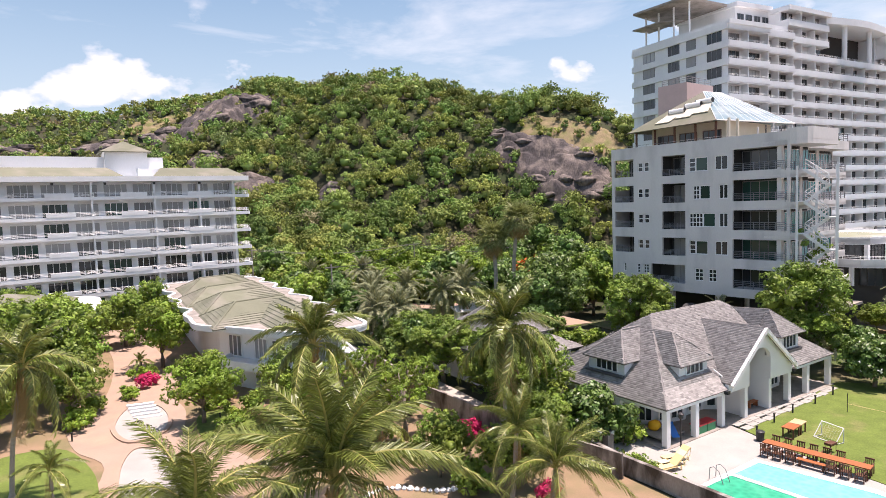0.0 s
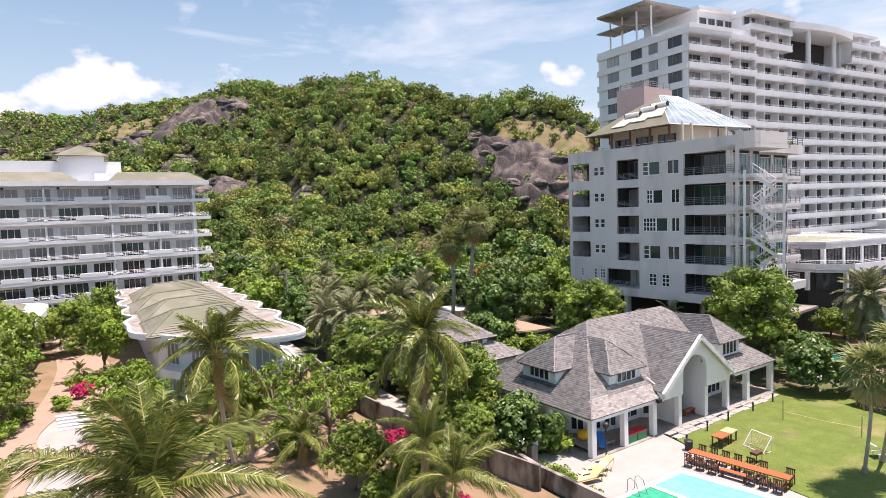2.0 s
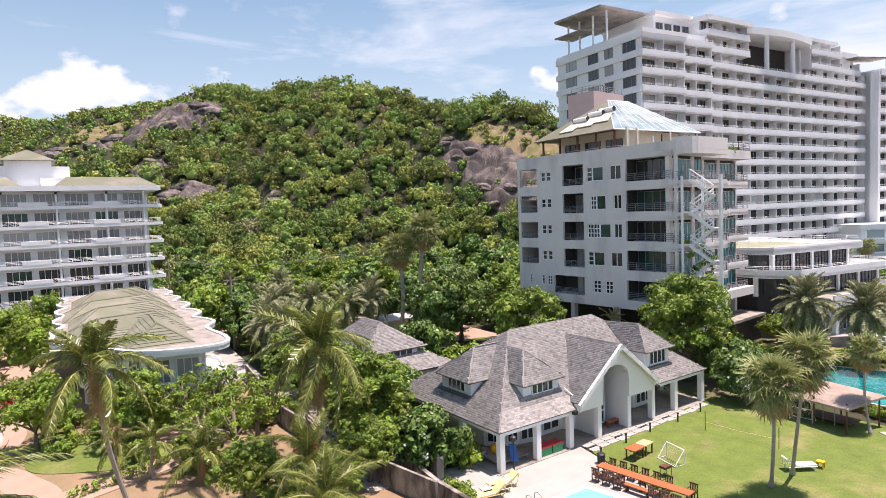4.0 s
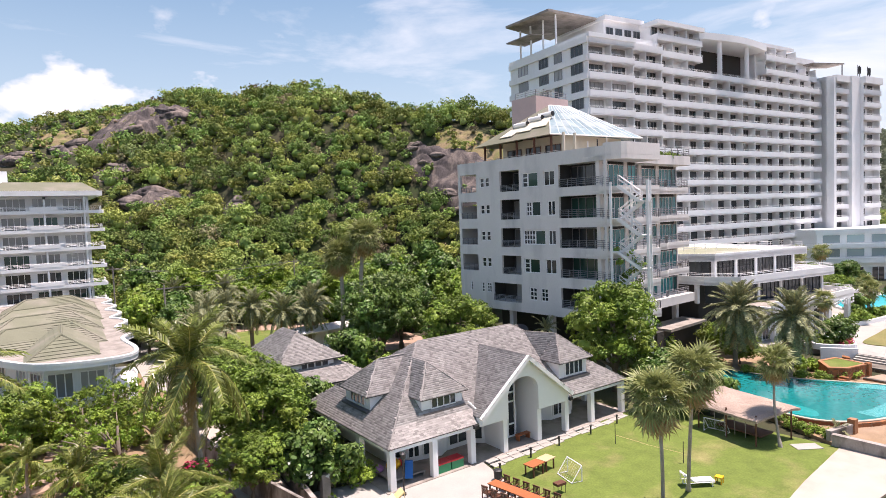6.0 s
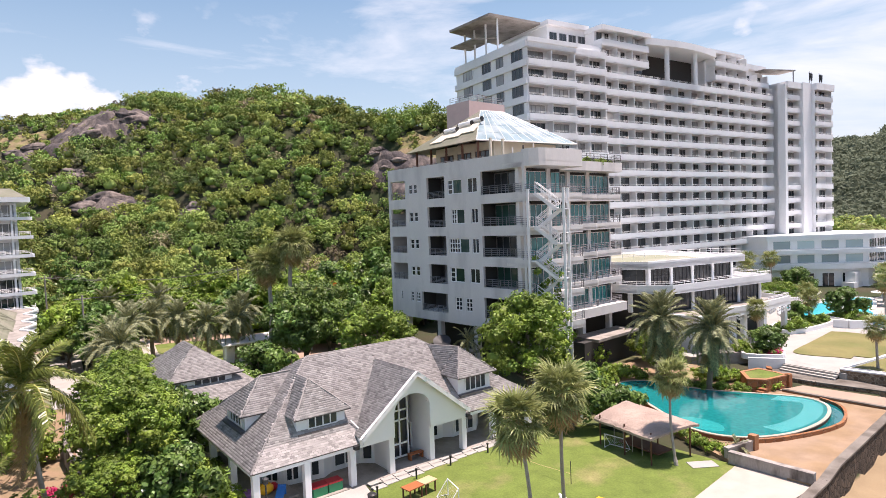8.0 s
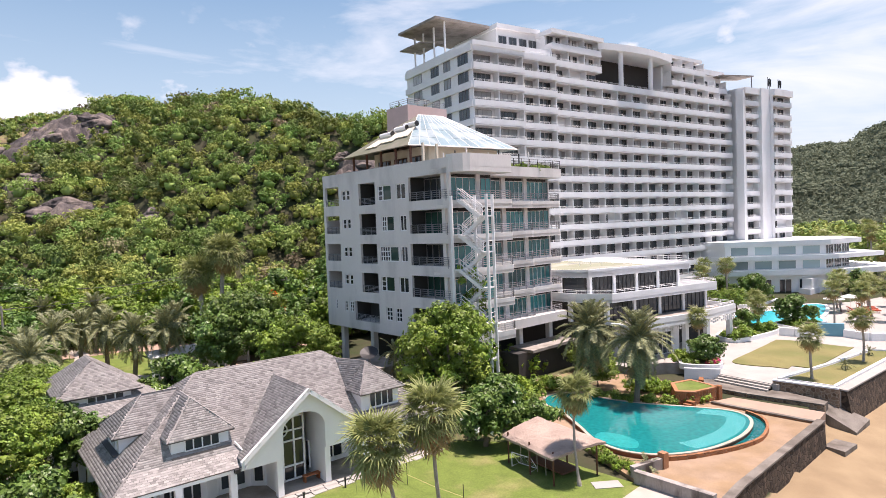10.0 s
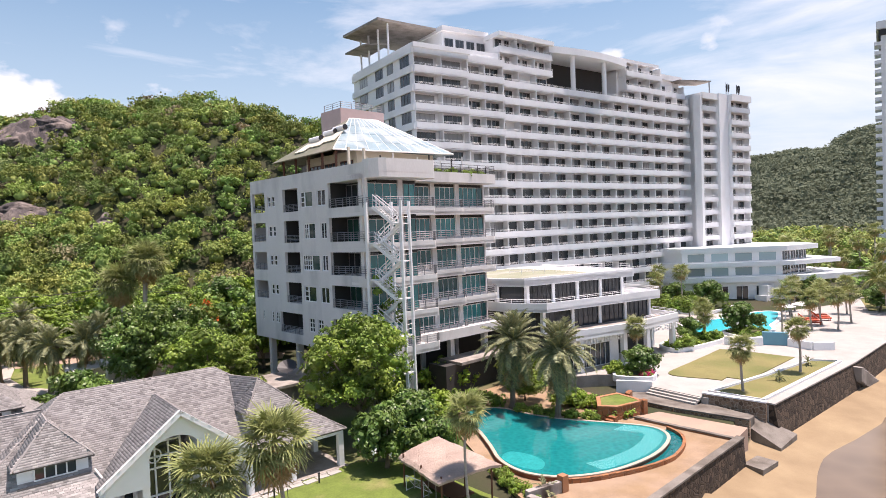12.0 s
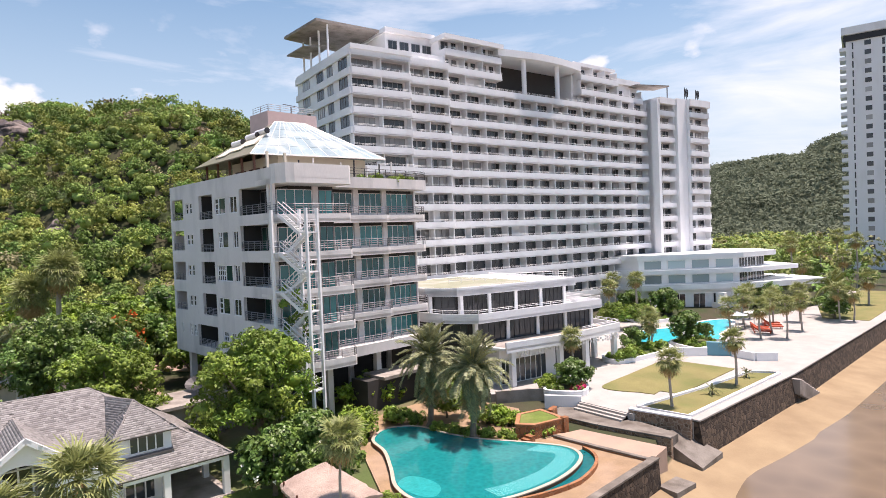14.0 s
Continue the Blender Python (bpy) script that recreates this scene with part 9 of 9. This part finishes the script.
for a, c in zip(rim, rim[1:] + rim[:1]):
    tb.face([c, a, top + a, top + c])
part("thatch_roof", tb, THATCH, hut, "sagging thatch")
for x, y in ((56.2, 23.0), (56.0, 20.6), (55.9, 18.3), (59.3, 17.7), (59.1, 20.2), (58.8, 22.4)):
    part("post", Build().tube([(x, y, 0), (x, y, 2.25)], 0.06, 7), WOOD_DARK, hut)
for k in range(4):
    part("swing_rope", Build().tube([(56.1, 21.6 - 0.8 * k, 0.4), (56.1, 21.6 - 0.8 * k, 2.0)], 0.025, 5), CONCRETE, hut)
part("bench", Build().box(57.0, 58.6, 18.6, 22.0, 0.35, 0.45), WOOD_DARK, hut)

# hedges beside the villa path, clipped
rng = np.random.default_rng(90)
for pts, r, lab in (([(8.2, 54.5), (8.6, 51.5), (10.0, 49.8), (11.5, 49.2)], 0.45, "clipped bright hedge beside the villa lawn"), ([(8.6, 40.2), (11.5, 41.2), (14.5, 43.0), (17.0, 45.0)], 0.4, "low clipped hedge along the villa path"), ([(28.6, 28.4), (28.0, 25.5), (28.4, 20)], 0.35, "yellow-green hedge along the court wall")):
    bl = []
    for (ax, ay), (bx, by) in zip(pts, pts[1:]):
        n = int(math.hypot(bx - ax, by - ay) / 0.3)
        bl += [(ax + (bx - ax) * i / n, ay + (by - ay) * i / n, r * 0.9, r) for i in range(n)]
    v, f, t = foliage(rng, bl, 70 * len(bl), 0.13, 0.3 + 0.4 * rng.random(len(bl)), 0.6, 0.8)
    thing("hedge", None, lab, "hedge", "garden hedges", data=array_mesh("hedge", v, f, LEAF_LIME, t))
sheet("path_villa", [(6.6, 41), (9, 39.2), (14.6, 41.5), (18.2, 44.8), (16.8, 46.4), (13.8, 43.6), (9, 42)], 0.06, PINKPAVE, "sandy curved path to the villa steps", "pavement", 0.2)
rgs = random.Random(3)
for i in range(26):
    f = i / 25
    x, y = 11.5 + 7.5 * f, 31.6 + 1.2 * math.sin(f * 6)
    thing("border_stone", pose(x, y, 0.03, 0, 0, 40 * i) @ Matrix.Scale(rgs.uniform(0.6, 1.2), 4), "small whitewashed garden border stone", "stone", "border stones", data=Build().tube([(0, 0, -0.05), (0.02, 0, 0.08), (0, 0.02, 0.2)], [0.16, 0.2, 0.08], 6).mesh("border_stone", WHITE))
# power poles and lines behind the gardens
POLES = [(22.9, 110, 10.5), (26.5, 78, 9.5), (52.0, 104, 10), (66, 92, 9)]
for x, y, h in POLES:
    po = thing("utility_pole", pose(x, y, 0), "grey concrete utility pole", "pole", "utility poles")
    part("pole", Build().tube([(0, 0, -0.2), (0, 0, h)], [0.16, 0.1], 8), CONCRETE, po)
    part("crossarm", Build().box(-0.9, 0.9, -0.05, 0.05, h - 0.5, h - 0.38), CONCRETE, po)
for (a, b_) in ((0, 2), (2, 3), (1, 2)):
    A_, B_ = Vector(POLES[a]), Vector(POLES[b_])
    w = Build()
    for s in (-0.8, 0.8):
        w.tube([A_.lerp(B_, k / 10) + Vector((s, 0, -0.35 - 1.2 * math.sin(math.pi * k / 10))) for k in range(11)], 0.03, 4, False)
    thing("power_line", None, "dark sagging power line", "cable", "power lines", data=w.mesh("power_line", DARKMETAL))
dish = thing("satellite_dish", pose(57.2, 45.4, 3.2), "dark mesh satellite dish on a flat roof", "dish")
dm = Build()
for k in range(12):
    a0, a1 = k * math.pi / 6, (k + 1) * math.pi / 6
    i = len(dm.v)
    dm.v += [(0, 0, 0), (0.95 * math.cos(a0), 0.95 * math.sin(a0), 0.32), (0.95 * math.cos(a1), 0.95 * math.sin(a1), 0.32)]
    dm.face([i, i + 1, i + 2])
part("bowl", dm, DARKMETAL, dish, m=pose(0, 0, 0.9, 25, -20, 0))
part("stand", Build().bar((0, 0, -0.1), (0, 0, 0.9), 0.05), RAIL, dish)
structure("flat_roof", Build().prism([(53.5, 42.5), (60.5, 43.4), (59.8, 49), (53.0, 48)], 2.9, 3.15).prism([(54, 43), (60, 43.8), (59.4, 48.6), (53.4, 47.6)], -0.1, 2.9), CONCRETE, "low weathered flat roof beside the block", "roof")

# ================= roof shingles =================
shingled(club, SHINGLE_SLOPES, single=215)
shingled(lodge, LODGE_SLOPES)
